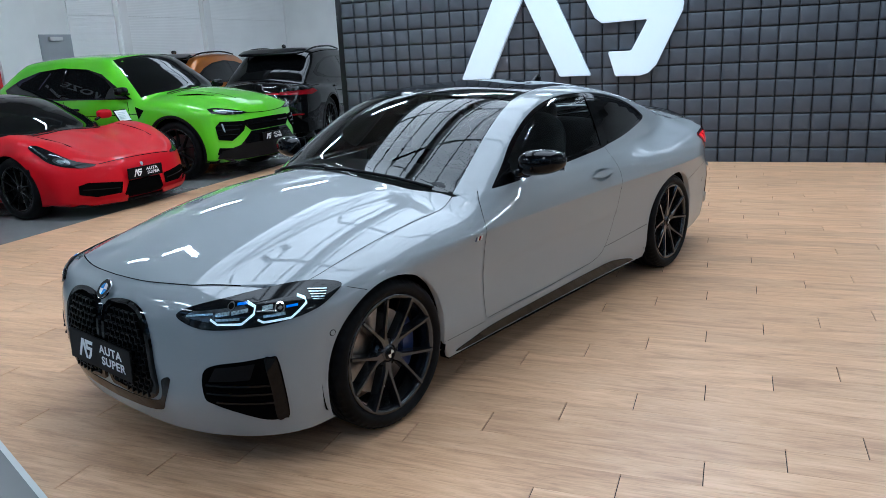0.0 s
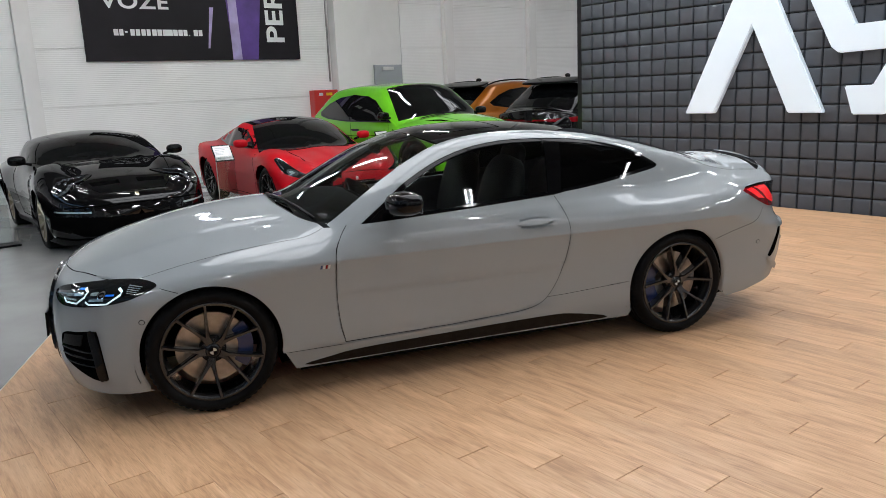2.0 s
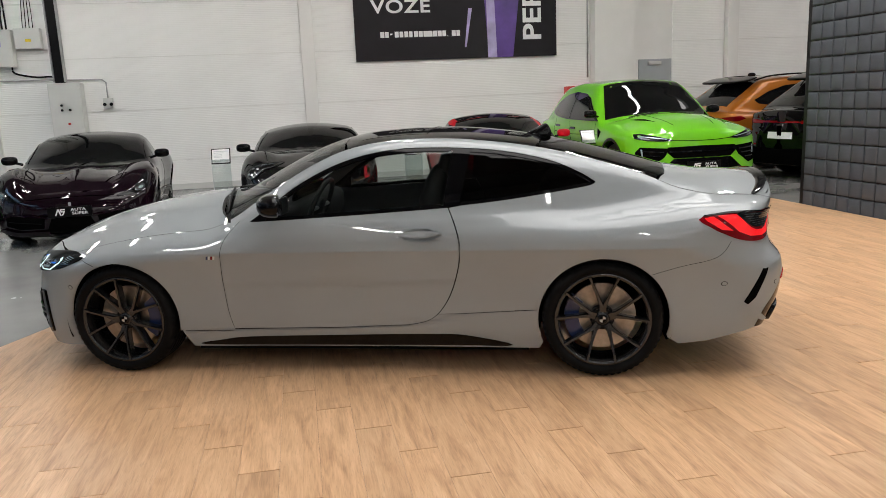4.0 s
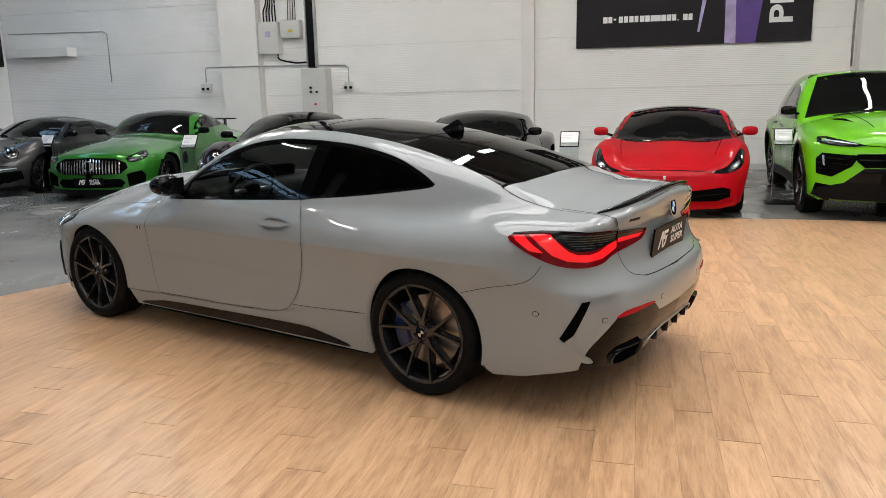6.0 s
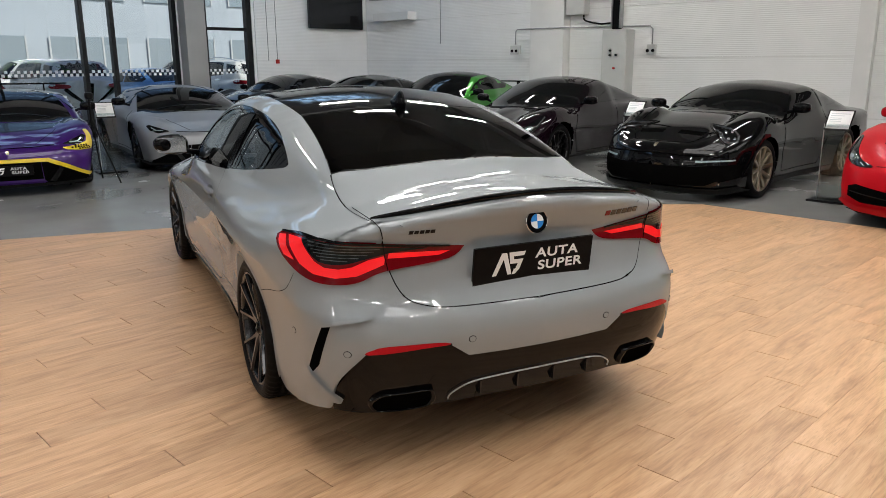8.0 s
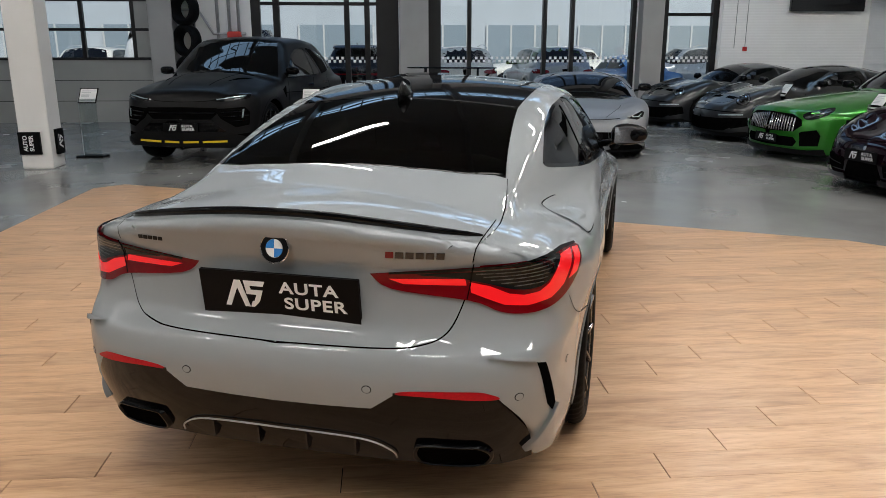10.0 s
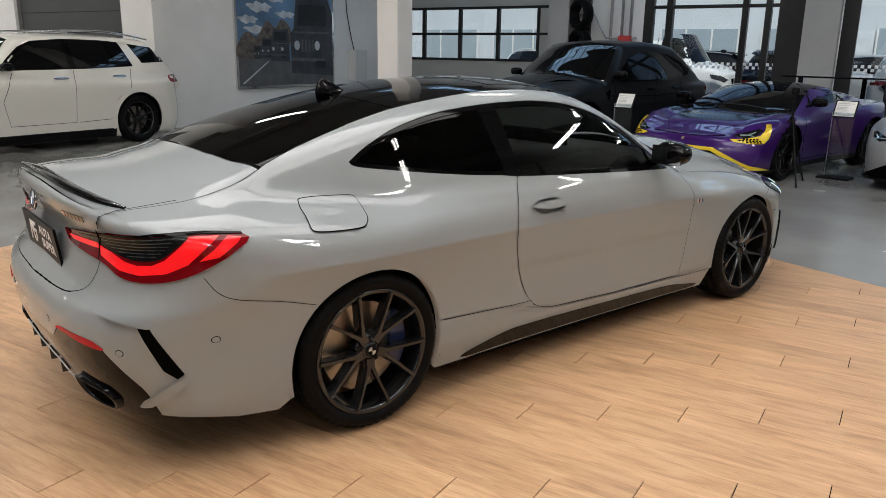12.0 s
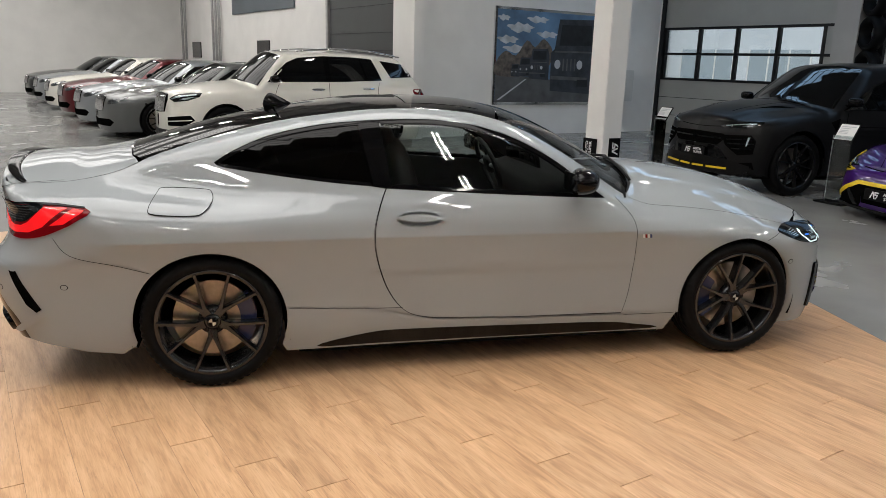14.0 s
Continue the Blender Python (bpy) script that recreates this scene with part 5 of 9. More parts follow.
def car_skin(xf, xr, w, z_nose, z_cowl, x_cowl, x_wtop, z_roof, x_rtop, x_tail, z_deck, cab=0.9, belt=None, blunt=0.12, lean=0.42, crown=0.09,
             nose_round=0.5, flank=0.0, roof_w=0.05, domes=(), flares=(), bottom=0.13):
    """A skin from a few main sizes: ends, half width, heights of nose, cowl, roof and deck, and where the screen and roof begin and end."""
    belt = belt or (z_cowl + z_deck) / 2
    top = [(xf + 0.05, z_nose - 0.2), (xf - 0.05, z_nose - 0.05), (xf - 0.2, z_nose), ((xf + x_cowl) / 2, (z_nose + z_cowl) / 2 + 0.02), (x_cowl, z_cowl), ((x_cowl + x_tail) / 2, belt),
           (x_tail, z_deck), (xr + 0.1, z_deck - 0.02), (xr - 0.05, z_deck - 0.07)]
    roof = [(x_cowl + 0.3, z_cowl - 0.2), (x_cowl, z_cowl - 0.01), ((x_cowl + x_wtop) / 2, (z_cowl + z_roof) / 2 + 0.02), (x_wtop, z_roof - 0.03), ((x_wtop + x_rtop) / 2, z_roof),
            (x_rtop, z_roof - 0.05), ((x_rtop + x_tail) / 2, (z_roof + z_deck) / 2 + 0.0), (x_tail, z_deck - 0.02), (x_tail - 0.25, z_deck - 0.35)]
    wide = [(xf, w * 0.88), (xf - 0.3, w * 0.955), (xf - 0.8, w * 0.99), (0, w * (0.975 - flank)), (xr + 1.0, w), (xr + 0.4, w * 0.97), (xr, w * 0.88)]
    zs = z_deck * 0.72
    tuck = [(0.1, -0.09), (0.22, -0.05), (zs * 0.6, -0.02), (zs, 0.0), (zs + 0.12, -0.01), (zs + 0.25, -0.05), (zs + 0.4, -0.13), (zs + 0.6, -0.26)]
    nose = [(0.1, xf - 0.06), (0.25, xf - 0.01), (z_nose * 0.55, xf), (z_nose * 0.8, xf - 0.03), (z_nose, xf - 0.11), (z_nose + 0.3, xf - 0.6)]
    k = w / 0.92
    nose_plan = [(0, 0), (0.25 * k, 0.02), (0.5 * k, 0.16 * nose_round), (0.7 * k, 0.4 * nose_round), (0.82 * k, 0.7 * nose_round), (0.95 * k, 1.3 * nose_round)]
    tail = [(0.1, xr + 0.12), (0.3, xr + 0.03), (0.55, xr), (z_deck * 0.85, xr + 0.04), (z_deck, xr + 0.03), (z_deck + 0.3, xr + 0.1)]
    tail_plan = [(0, 0), (0.4, 0.02), (0.65 * k, 0.09), (0.8 * k, 0.2), (0.95 * k, 0.6)]
    cabin_w = [(x_cowl + 0.1, cab * w * 0.93), (x_wtop, cab * w), ((x_wtop + x_rtop) / 2, cab * w), (x_rtop, cab * w * 0.94), (x_tail, cab * w * 0.78)]
    return Skin(top, [(xf, crown), (xr, crown)], wide, tuck, nose, nose_plan, tail, tail_plan, roof, cabin_w, belt, lean, bottom, 0.1, 0.07, 0.06, roof_w, 0.3, 0.1, flares, domes)


def make_car(name, label, skin, spec, body_mat, plate=True, group=""):
    """A parked car: body net with wheel openings, glass, lamps, grilles, mirrors, wheels. spec holds its sizes."""
    car = new(name)
    tagged(car, label, "car", group)
    xf, xr, w, R = spec["xf"], spec["xr"], spec["w"], spec["R"]
    arches = [(spec["wf"], R, R + spec.get("gap", 0.045)), (spec["wr"], R, R + spec.get("gap", 0.045))]
    section_body(skin, "body", xr + 0.004, xf - 0.004, body_mat, car, arches, 124, 52, 0.0, None, 0.45)
    xc, xw, zr, xt, xe = spec["x_cowl"], spec["x_wtop"], spec["z_roof"], spec["x_rtop"], spec["x_tail"]
    c = spec.get("cab", 0.9) * w
    k = spec.get("screen", 0.9)
    sc = [(xc - 0.03, 0), (xc - 0.08, c * 0.45), (xc - 0.24, c * k), ((xc + xw) / 2 - 0.08, c * (k - 0.1)), (xw + 0.01, c * (k - 0.23)), (xw + 0.06, c * 0.35), (xw + 0.07, 0)]
    panel(skin, "windscreen", "top", sc + [(x, -y) for x, y in sc[::-1][1:-1]], M_DARKGLASS, car, lift=0.004, thick=0.006, step=0.12)
    if spec.get("roof_black"):
        rf_ = [(xw + 0.06, 0), (xw, c * 0.68), ((xw + xt) / 2, c * 0.7), (xt + 0.05, c * 0.66), (xt, 0)]
        panel(skin, "roof_panel", "top", rf_ + [(x, -y) for x, y in rf_[::-1][1:-1]], M_GLOSSBLACK, car, lift=0.004, thick=0.006, step=0.12)
    rw = [(xt - 0.03, 0), (xt - 0.0, c * 0.55), (xe + 0.12, c * 0.62), (xe + 0.06, 0)]
    panel(skin, "rear_window", "top", rw + [(x, -y) for x, y in rw[::-1][1:-1]], M_DARKGLASS, car, lift=0.004, thick=0.006, step=0.12)
    if "dlo" in spec:
        pair(skin, "window_surround", "side", spec["dlo"], M_GLOSSBLACK, car, lift=0.004, thick=0.006, step=0.1)
    for poly in spec["side_glass"]:
        pair(skin, "side_window", "side", poly, M_DARKGLASS, car, lift=0.007, thick=0.006, step=0.1)
    for kind, view, poly, material, lift, sym in spec["details"]:
        material = material or body_mat
        if sym == "pair":
            pair(skin, kind, view, smooth_line(poly, 3, True), material, car, lift=lift, thick=0.012, step=0.06)
        elif sym == "pair_flat":
            pair(skin, kind, view, poly, material, car, lift=lift, thick=0.012, step=0.06)
        elif sym == "whole_top":
            panel(skin, kind, view, poly + [(a, -b) for a, b in poly[::-1] if abs(b) > 1e-6], material, car, lift=lift, thick=0.012, step=0.06)
        else:
            panel(skin, kind, view, poly + [(-a, b) for a, b in poly[::-1] if abs(a) > 1e-6], material, car, lift=lift, thick=0.012, step=0.06)
    rim = spec.get("rim", M_RIMBLACK)
    for sg in (1, -1):
        for hx in (spec["wf"], spec["wr"]):
            half = w * 0.985 - 0.03
            wheel(car, hx, sg * half, R, R, R * spec.get("rim_k", 0.72), 0.25, sg, rim, spokes=spec.get("spokes", 5), split=spec.get("split", True), detail=False, turn=0.2,
                  brake=(spec.get("caliper", M_PLASTIC), hx < 0))
            wheel_well(car, hx, R, R + spec.get("gap", 0.045) + 0.012, sg * (w * 0.93), sg * (w - 0.4))
        mx, mz = spec["mirror"]
        bm = rounded(mx, sg * (w + 0.03), mz, 0.14, 0.2, 0.12, 3)
        mirror = part("wing_mirror", bm, spec.get("mirror_mat", M_GLOSSBLACK), car, smooth=True)
        part("mirror_arm", tube([(mx + 0.02, sg * (w * 0.86), mz - 0.06), (mx, sg * (w + 0.0), mz - 0.02)], 0.018, 8), M_GLOSSBLACK, mirror, smooth=True)
    if plate:
        zp = spec.get("plate_z", 0.36)
        px = float(skin.lay("front", [(0.0, zp)])[0][0])
        dealer_plate(car, Matrix.Translation((px + 0.02, spec.get("plate_y", 0), zp)) @ Matrix(((0, 0, 1, 0), (1, 0, 0, 0), (0, 1, 0, 0), (0, 0, 0, 1))), 0.5, 0.125)
    return car


def spec_of(kw, **more):
    d = {k: kw[k] for k in ("xf", "xr", "w", "x_cowl", "x_wtop", "z_roof", "x_rtop", "x_tail")}
    d["cab"] = kw.get("cab", 0.9)
    d.update(more)
    return d


M_GREEN = paint("lime_green_paint", (0.13, 0.46, 0.006), 0.0, 0.4, 1.0, 1.46)
M_REDPAINT = paint("red_paint", (0.40, 0.0, 0.006), 0.0, 0.5, 0.35, 1.35)
M_BLACKPAINT = paint("black_paint", (0.0028, 0.0028, 0.0032), 0.0, 0.3, 1.0, 1.42)
M_PLUM = paint("black_plum_paint", (0.006, 0.002, 0.0045), 0.0, 0.3, 1.0, 1.42)
M_LEAF = paint("metallic_green_paint", (0.03, 0.20, 0.02), 0.5, 0.3)
M_DARKGREY = paint("dark_grey_paint", (0.03, 0.031, 0.033), 0.4, 0.35)
M_MATTGREY = mat("satin_grey_paint", (0.22, 0.225, 0.24), 0.4, 0.3, 0.15, vary=0.02, scale=500)
M_PURPLE = paint("purple_paint", (0.036, 0.006, 0.115), 0.1, 0.3, 1.0, 1.45)
M_YELLOW = mat("yellow_trim", (0.72, 0.52, 0.01), 0.35, 0, 0.5)
M_MATTBLACK = mat("satin_black_paint", (0.006, 0.006, 0.0066), 0.3, 0.0, 0.0, spec=0.12, vary=0.05, scale=400)
M_CREAM = paint("white_paint", (0.74, 0.72, 0.66), 0.0, 0.35)
M_ORANGE = paint("copper_orange_paint", (0.38, 0.12, 0.012), 0.4, 0.3)
M_SILVER = paint("silver_paint", (0.34, 0.36, 0.38), 0.6, 0.32)
M_WINE = paint("wine_red_paint", (0.10, 0.008, 0.012), 0.4, 0.3)

# sizes of each kind
OFFROAD = dict(xf=2.42, xr=-2.66, w=1.0, z_nose=1.03, z_cowl=1.215, x_cowl=1.14, x_wtop=0.25, z_roof=1.78, x_rtop=-1.45, x_tail=-2.45, z_deck=1.19, cab=0.945, lean=0.36, nose_round=0.36, roof_w=0.03, crown=0.07, bottom=0.25,
               flank=0.03, flares=((1.5, 0.62, 0.52, 0.30, 0.025), (-1.5, 0.70, 0.60, 0.34, 0.035)), domes=((1.2, 0.62, 2.25, 0.50, 0.03, 0.03),))
OFFROAD_SPEC = spec_of(OFFROAD, wf=1.5, wr=-1.5, R=0.41, gap=0.05, mirror=(0.72, 1.25), plate_z=0.525, rim_k=0.76,
    dlo=[(0.80, 1.135), (0.5, 1.32), (0.2, 1.49), (-0.1, 1.565), (-0.6, 1.60), (-1.1, 1.56), (-1.5, 1.46), (-1.85, 1.31), (-1.78, 1.24), (-1.4, 1.185), (-0.6, 1.145)],
    side_glass=[[(0.70, 1.155), (0.48, 1.29), (0.18, 1.46), (-0.1, 1.535), (-0.44, 1.565), (-0.44, 1.16)], [(-0.52, 1.165), (-0.52, 1.57), (-1.1, 1.53), (-1.45, 1.44), (-1.74, 1.31), (-1.4, 1.21)]],
    details=[("head_lamp", "round_front", [(19, 0.885), (30, 0.94), (41, 0.975), (46, 0.97), (44, 0.915), (36, 0.885), (26, 0.872)], M_LENS, 0.010, "pair_flat"),
             ("day_light", "round_front", strip([(24, 0.90), (33, 0.925), (42, 0.945)], 0.010, 0.02), M_LENSPALE, 0.014, "pair_flat"),
             ("lamp_optic", "round_front", [(34, 0.895), (40, 0.912), (41, 0.93), (35, 0.912)], M_LENSGREY, 0.014, "pair_flat"),
             ("bonnet_edge", "front", strip([(0, 0.868), (0.22, 0.872), (0.42, 0.885)], 0.008), M_GAP, 0.004, "pair_flat"),
             ("grille", "front", [(0, 0.80), (0.50, 0.79), (0.50, 0.71), (0.42, 0.64), (0, 0.64)], M_GAP, 0.008, "whole"),
             ("grille_bar", "front", [(0, 0.735), (0.48, 0.735), (0.47, 0.715), (0, 0.715)], M_GLOSSBLACK, 0.018, "whole"),
             ("lower_grille", "front", [(0, 0.63), (0.42, 0.63), (0.66, 0.43), (0.70, 0.36), (0.64, 0.31), (0, 0.30)], M_GLOSSBLACK, 0.008, "whole"),
             ("side_intake", "round_front", [(22, 0.775), (40, 0.80), (43, 0.73), (42, 0.56), (34, 0.53), (25.5, 0.65)], M_GAP, 0.008, "pair_flat"),
             ("intake_slat", "round_front", [(26, 0.735), (42, 0.755), (42, 0.74), (26, 0.72)], M_GLOSSBLACK, 0.016, "pair_flat"),
             ("intake_slat", "round_front", [(27, 0.68), (42, 0.695), (42, 0.68), (27.5, 0.665)], M_GLOSSBLACK, 0.016, "pair_flat"),
             ("intake_slat", "round_front", [(30, 0.62), (41, 0.63), (41, 0.615), (30.5, 0.605)], M_GLOSSBLACK, 0.016, "pair_flat"),
             ("intake_strut", "round_front", [(38.6, 0.77), (39.6, 0.772), (38.4, 0.66), (37.6, 0.655)], M_LENSPALE, 0.018, "pair_flat"),
             ("corner_duct", "round_front", [(33, 0.43), (42, 0.45), (43.5, 0.36), (33, 0.33)], M_GAP, 0.006, "pair_flat"),
             ("lower_lip", "front", [(0, 0.325), (0.66, 0.335), (0.88, 0.38), (0.90, 0.31), (0.7, 0.275), (0, 0.265)], M_PLASTIC, 0.035, "whole"),
             ("wiper", "top", strip([(1.10, 0.55), (1.14, 0.1)], 0.02), M_PLASTIC, 0.014, "pair_flat"),
             ("fender_vent", "side", [(1.02, 0.98), (0.86, 1.03), (0.92, 0.86)], M_GAP, 0.006, "pair_flat"),
             ("lower_lip", "front", [(0, 0.47), (0.60, 0.47), (0.86, 0.40), (0.90, 0.20), (0.86, 0.135), (0, 0.135)], M_PLASTIC, 0.012, "whole"),
             ("lip_edge", "front", [(0, 0.25), (0.72, 0.27), (0.86, 0.33), (0.86, 0.30), (0.72, 0.235), (0, 0.215)], M_GLOSSBLACK, 0.035, "whole"),
             ("hood_vent", "top", [(1.85, 0.46), (1.5, 0.60), (1.35, 0.64), (1.6, 0.51)], M_GAP, 0.004, "pair_flat"),
             # shade of the bonnet crease, painted as a near-black strip
             ("hood_crease", "top", strip([(2.1, 0.30), (1.7, 0.36), (1.25, 0.42)], 0.012), M_GAP, 0.0006, "pair_flat"),
             ("tail_lamp", "round_rear", [(17, 0.99), (42, 1.03), (46, 0.98), (40, 0.93), (17, 0.94)], M_RED, 0.006, "pair_flat"),
             ("tail_bar", "rear", [(0, 0.985), (0.42, 0.985), (0.42, 0.955), (0, 0.955)], M_RED, 0.006, "whole"),
             ("rear_apron", "rear", [(0, 0.52), (0.7, 0.54), (0.84, 0.42), (0.84, 0.265), (0, 0.265)], M_GAP, 0.006, "whole"),
             ("reflector", "rear", [(0.55, 0.60), (0.80, 0.60), (0.80, 0.57), (0.55, 0.57)], M_RED, 0.008, "pair_flat"),
             ("rear_plate", "rear", [(0, 0.80), (0.26, 0.80), (0.26, 0.69), (0, 0.69)], M_WHITE, 0.012, "whole"),
             ("skirt", "side", [(1.03, 0.40), (1.03, 0.262), (-1.03, 0.262), (-1.03, 0.40)], M_PLASTIC, 0.008, "pair_flat"),
             ("arch_trim", "side", arc_points(1.5, 0.41, 0.50, 200, -20, 30) + arc_points(1.5, 0.41, 0.462, -20, 200, 30), M_PLASTIC, 0.006, "pair_flat"),
             ("arch_trim", "side", arc_points(-1.5, 0.41, 0.50, 200, -20, 30) + arc_points(-1.5, 0.41, 0.462, -20, 200, 30), M_PLASTIC, 0.006, "pair_flat"),
             ("door_line", "side", strip([(0.72, 1.1), (0.80, 0.7), (0.7, 0.38), (-0.4, 0.38), (-0.48, 1.12)], 0.008), M_GAP, 0.002, "pair_flat"),
             ("door_line", "side", strip([(-0.4, 0.38), (-0.9, 0.40), (-1.15, 0.8), (-1.4, 1.15)], 0.008), M_GAP, 0.002, "pair_flat"),
             # near-black strip painted for the shade under the flank crease
             ("side_crease", "side", strip([(0.9, 0.93), (-0.4, 0.90), (-1.2, 0.93)], 0.01), M_GAP, 0.0005, "pair_flat"),
             ("door_handle", "side", [(-0.4, 1.02), (-0.4, 0.99), (-0.2, 0.99), (-0.2, 1.02)], M_GLOSSBLACK, 0.02, "pair"),
             ("door_handle", "side", [(-1.2, 1.04), (-1.2, 1.01), (-1.0, 1.01), (-1.0, 1.04)], M_GLOSSBLACK, 0.02, "pair")])
FLARED = ((1.24, 0.58, 0.42, 0.24, 0.03), (-1.40, 0.66, 0.50, 0.26, 0.04))
WEDGE = dict(xf=2.2, xr=-2.33, w=0.965, z_nose=0.65, z_cowl=0.87, x_cowl=1.02, x_wtop=0.02, z_roof=1.32, x_rtop=-0.62, x_tail=-1.95, z_deck=0.95, cab=0.90, lean=0.46, crown=0.02, nose_round=0.42, roof_w=0.05, flank=0.04, flares=FLARED, bottom=0.155,
             domes=((0.95, 1.0, 2.0, 0.98, 0.04, 0.09), (0.95, 0.62, 2.0, 0.52, 0.05, -0.09), (0.95, 0.16, 2.05, 0.06, 0.03, 0.02)))
ANGULAR = dict(xf=2.22, xr=-2.3, w=0.965, z_nose=0.61, z_cowl=0.81, x_cowl=1.27, x_wtop=0.14, z_roof=1.20, x_rtop=-0.55, x_tail=-1.95, z_deck=0.95, cab=0.90, lean=0.44, crown=0.03, nose_round=0.34, roof_w=0.04, flank=0.04, flares=FLARED,
               domes=((1.0, 1.0, 2.1, 0.98, 0.025, 0.07), (1.0, 0.66, 2.1, 0.60, 0.03, -0.07)))
SIDE_PANE = [(0.52, 0.935), (0.34, 1.03), (0.12, 1.13), (-0.1, 1.18), (-0.35, 1.19), (-0.62, 1.14), (-0.75, 1.05), (-0.72, 0.955)]
BLACK_SIDE = [(0.80, 0.90), (0.56, 1.03), (0.32, 1.145), (0.12, 1.215), (-0.1, 1.265), (-0.4, 1.275), (-0.68, 1.225), (-1.05, 1.10), (-1.30, 0.985), (-0.72, 0.93)]
LOW_SIDE = [("skirt", "side", [(0.98, 0.2), (0.98, 0.135), (-0.98, 0.135), (-0.98, 0.2)], M_PLASTIC, 0.01, "pair_flat"),
            ("door_line", "side", strip([(0.75, 0.84), (0.85, 0.55), (0.7, 0.24), (-0.45, 0.24), (-0.50, 0.60), (-0.46, 0.88)], 0.007), M_GAP, 0.002, "pair_flat"),
            ("wiper", "top", strip([(0.99, 0.5), (1.03, -0.05)], 0.016), M_PLASTIC, 0.012, "pair_flat")]


def wedge_spec(**kw):
    d = spec_of(WEDGE, wf=1.24, wr=-1.40, R=0.345, gap=0.03, mirror=(0.52, 0.99), plate_z=0.425, side_glass=[SIDE_PANE], screen=0.94,
        details=LOW_SIDE + [("head_lamp", "round_front", [(31, 0.575), (39, 0.56), (48, 0.585), (56, 0.635), (63, 0.72), (70, 0.80), (66, 0.815), (58, 0.765), (50, 0.70), (41, 0.625)], M_LENS, 0.006, "pair"),
                 ("lamp_bowl", "round_front", [(46, 0.60), (51, 0.615), (54, 0.65), (53, 0.68), (48, 0.665), (45, 0.63)], M_LENSGREY, 0.011, "pair"),
                 ("lamp_core", "round_front", [(48, 0.622), (50.5, 0.628), (52, 0.65), (50, 0.655), (47.8, 0.64)], M_LENSPALE, 0.016, "pair"),
                 ("day_light", "round_front", strip([(57, 0.68), (62, 0.74), (67, 0.795)], 0.012, 0.018), M_LENSGREY, 0.011, "pair_flat"),
                 ("intake", "front", [(0.30, 0.355), (0.66, 0.40), (0.75, 0.375), (0.75, 0.28), (0.6, 0.235), (0.32, 0.235)], M_GAP, 0.006, "pair_flat"),
                 ("intake_vane", "front", [(0.34, 0.30), (0.72, 0.335), (0.72, 0.325), (0.34, 0.29)], M_PLASTIC, 0.012, "pair_flat"),
                 ("intake", "front", [(0, 0.35), (0.22, 0.35), (0.28, 0.21), (0.24, 0.17), (0, 0.165)], M_GAP, 0.006, "whole"),
                 ("splitter", "front", [(0.26, 0.205), (0.6, 0.205), (0.80, 0.25), (0.84, 0.22), (0.64, 0.16), (0.26, 0.155)], None, 0.035, "pair_flat"),
                 ("lower_lip", "front", [(0, 0.155), (0.62, 0.155), (0.74, 0.165), (0.74, 0.138), (0, 0.135)], M_PLASTIC, 0.03, "whole"),
                 ("nose_badge", "front", [(0, 0.535), (0.016, 0.53), (0.014, 0.495), (0, 0.488)], M_SATIN, 0.006, "whole"),
                 ("bonnet_line", "front", strip([(0.0, 0.60), (0.25, 0.595), (0.50, 0.58)], 0.006), M_GAP, 0.003, "pair_flat"),
                 ("bonnet_line", "top", strip([(1.78, 0.56), (1.5, 0.60), (1.08, 0.64)], 0.006), M_GAP, 0.002, "pair_flat")])
    d.update(kw)
    return d


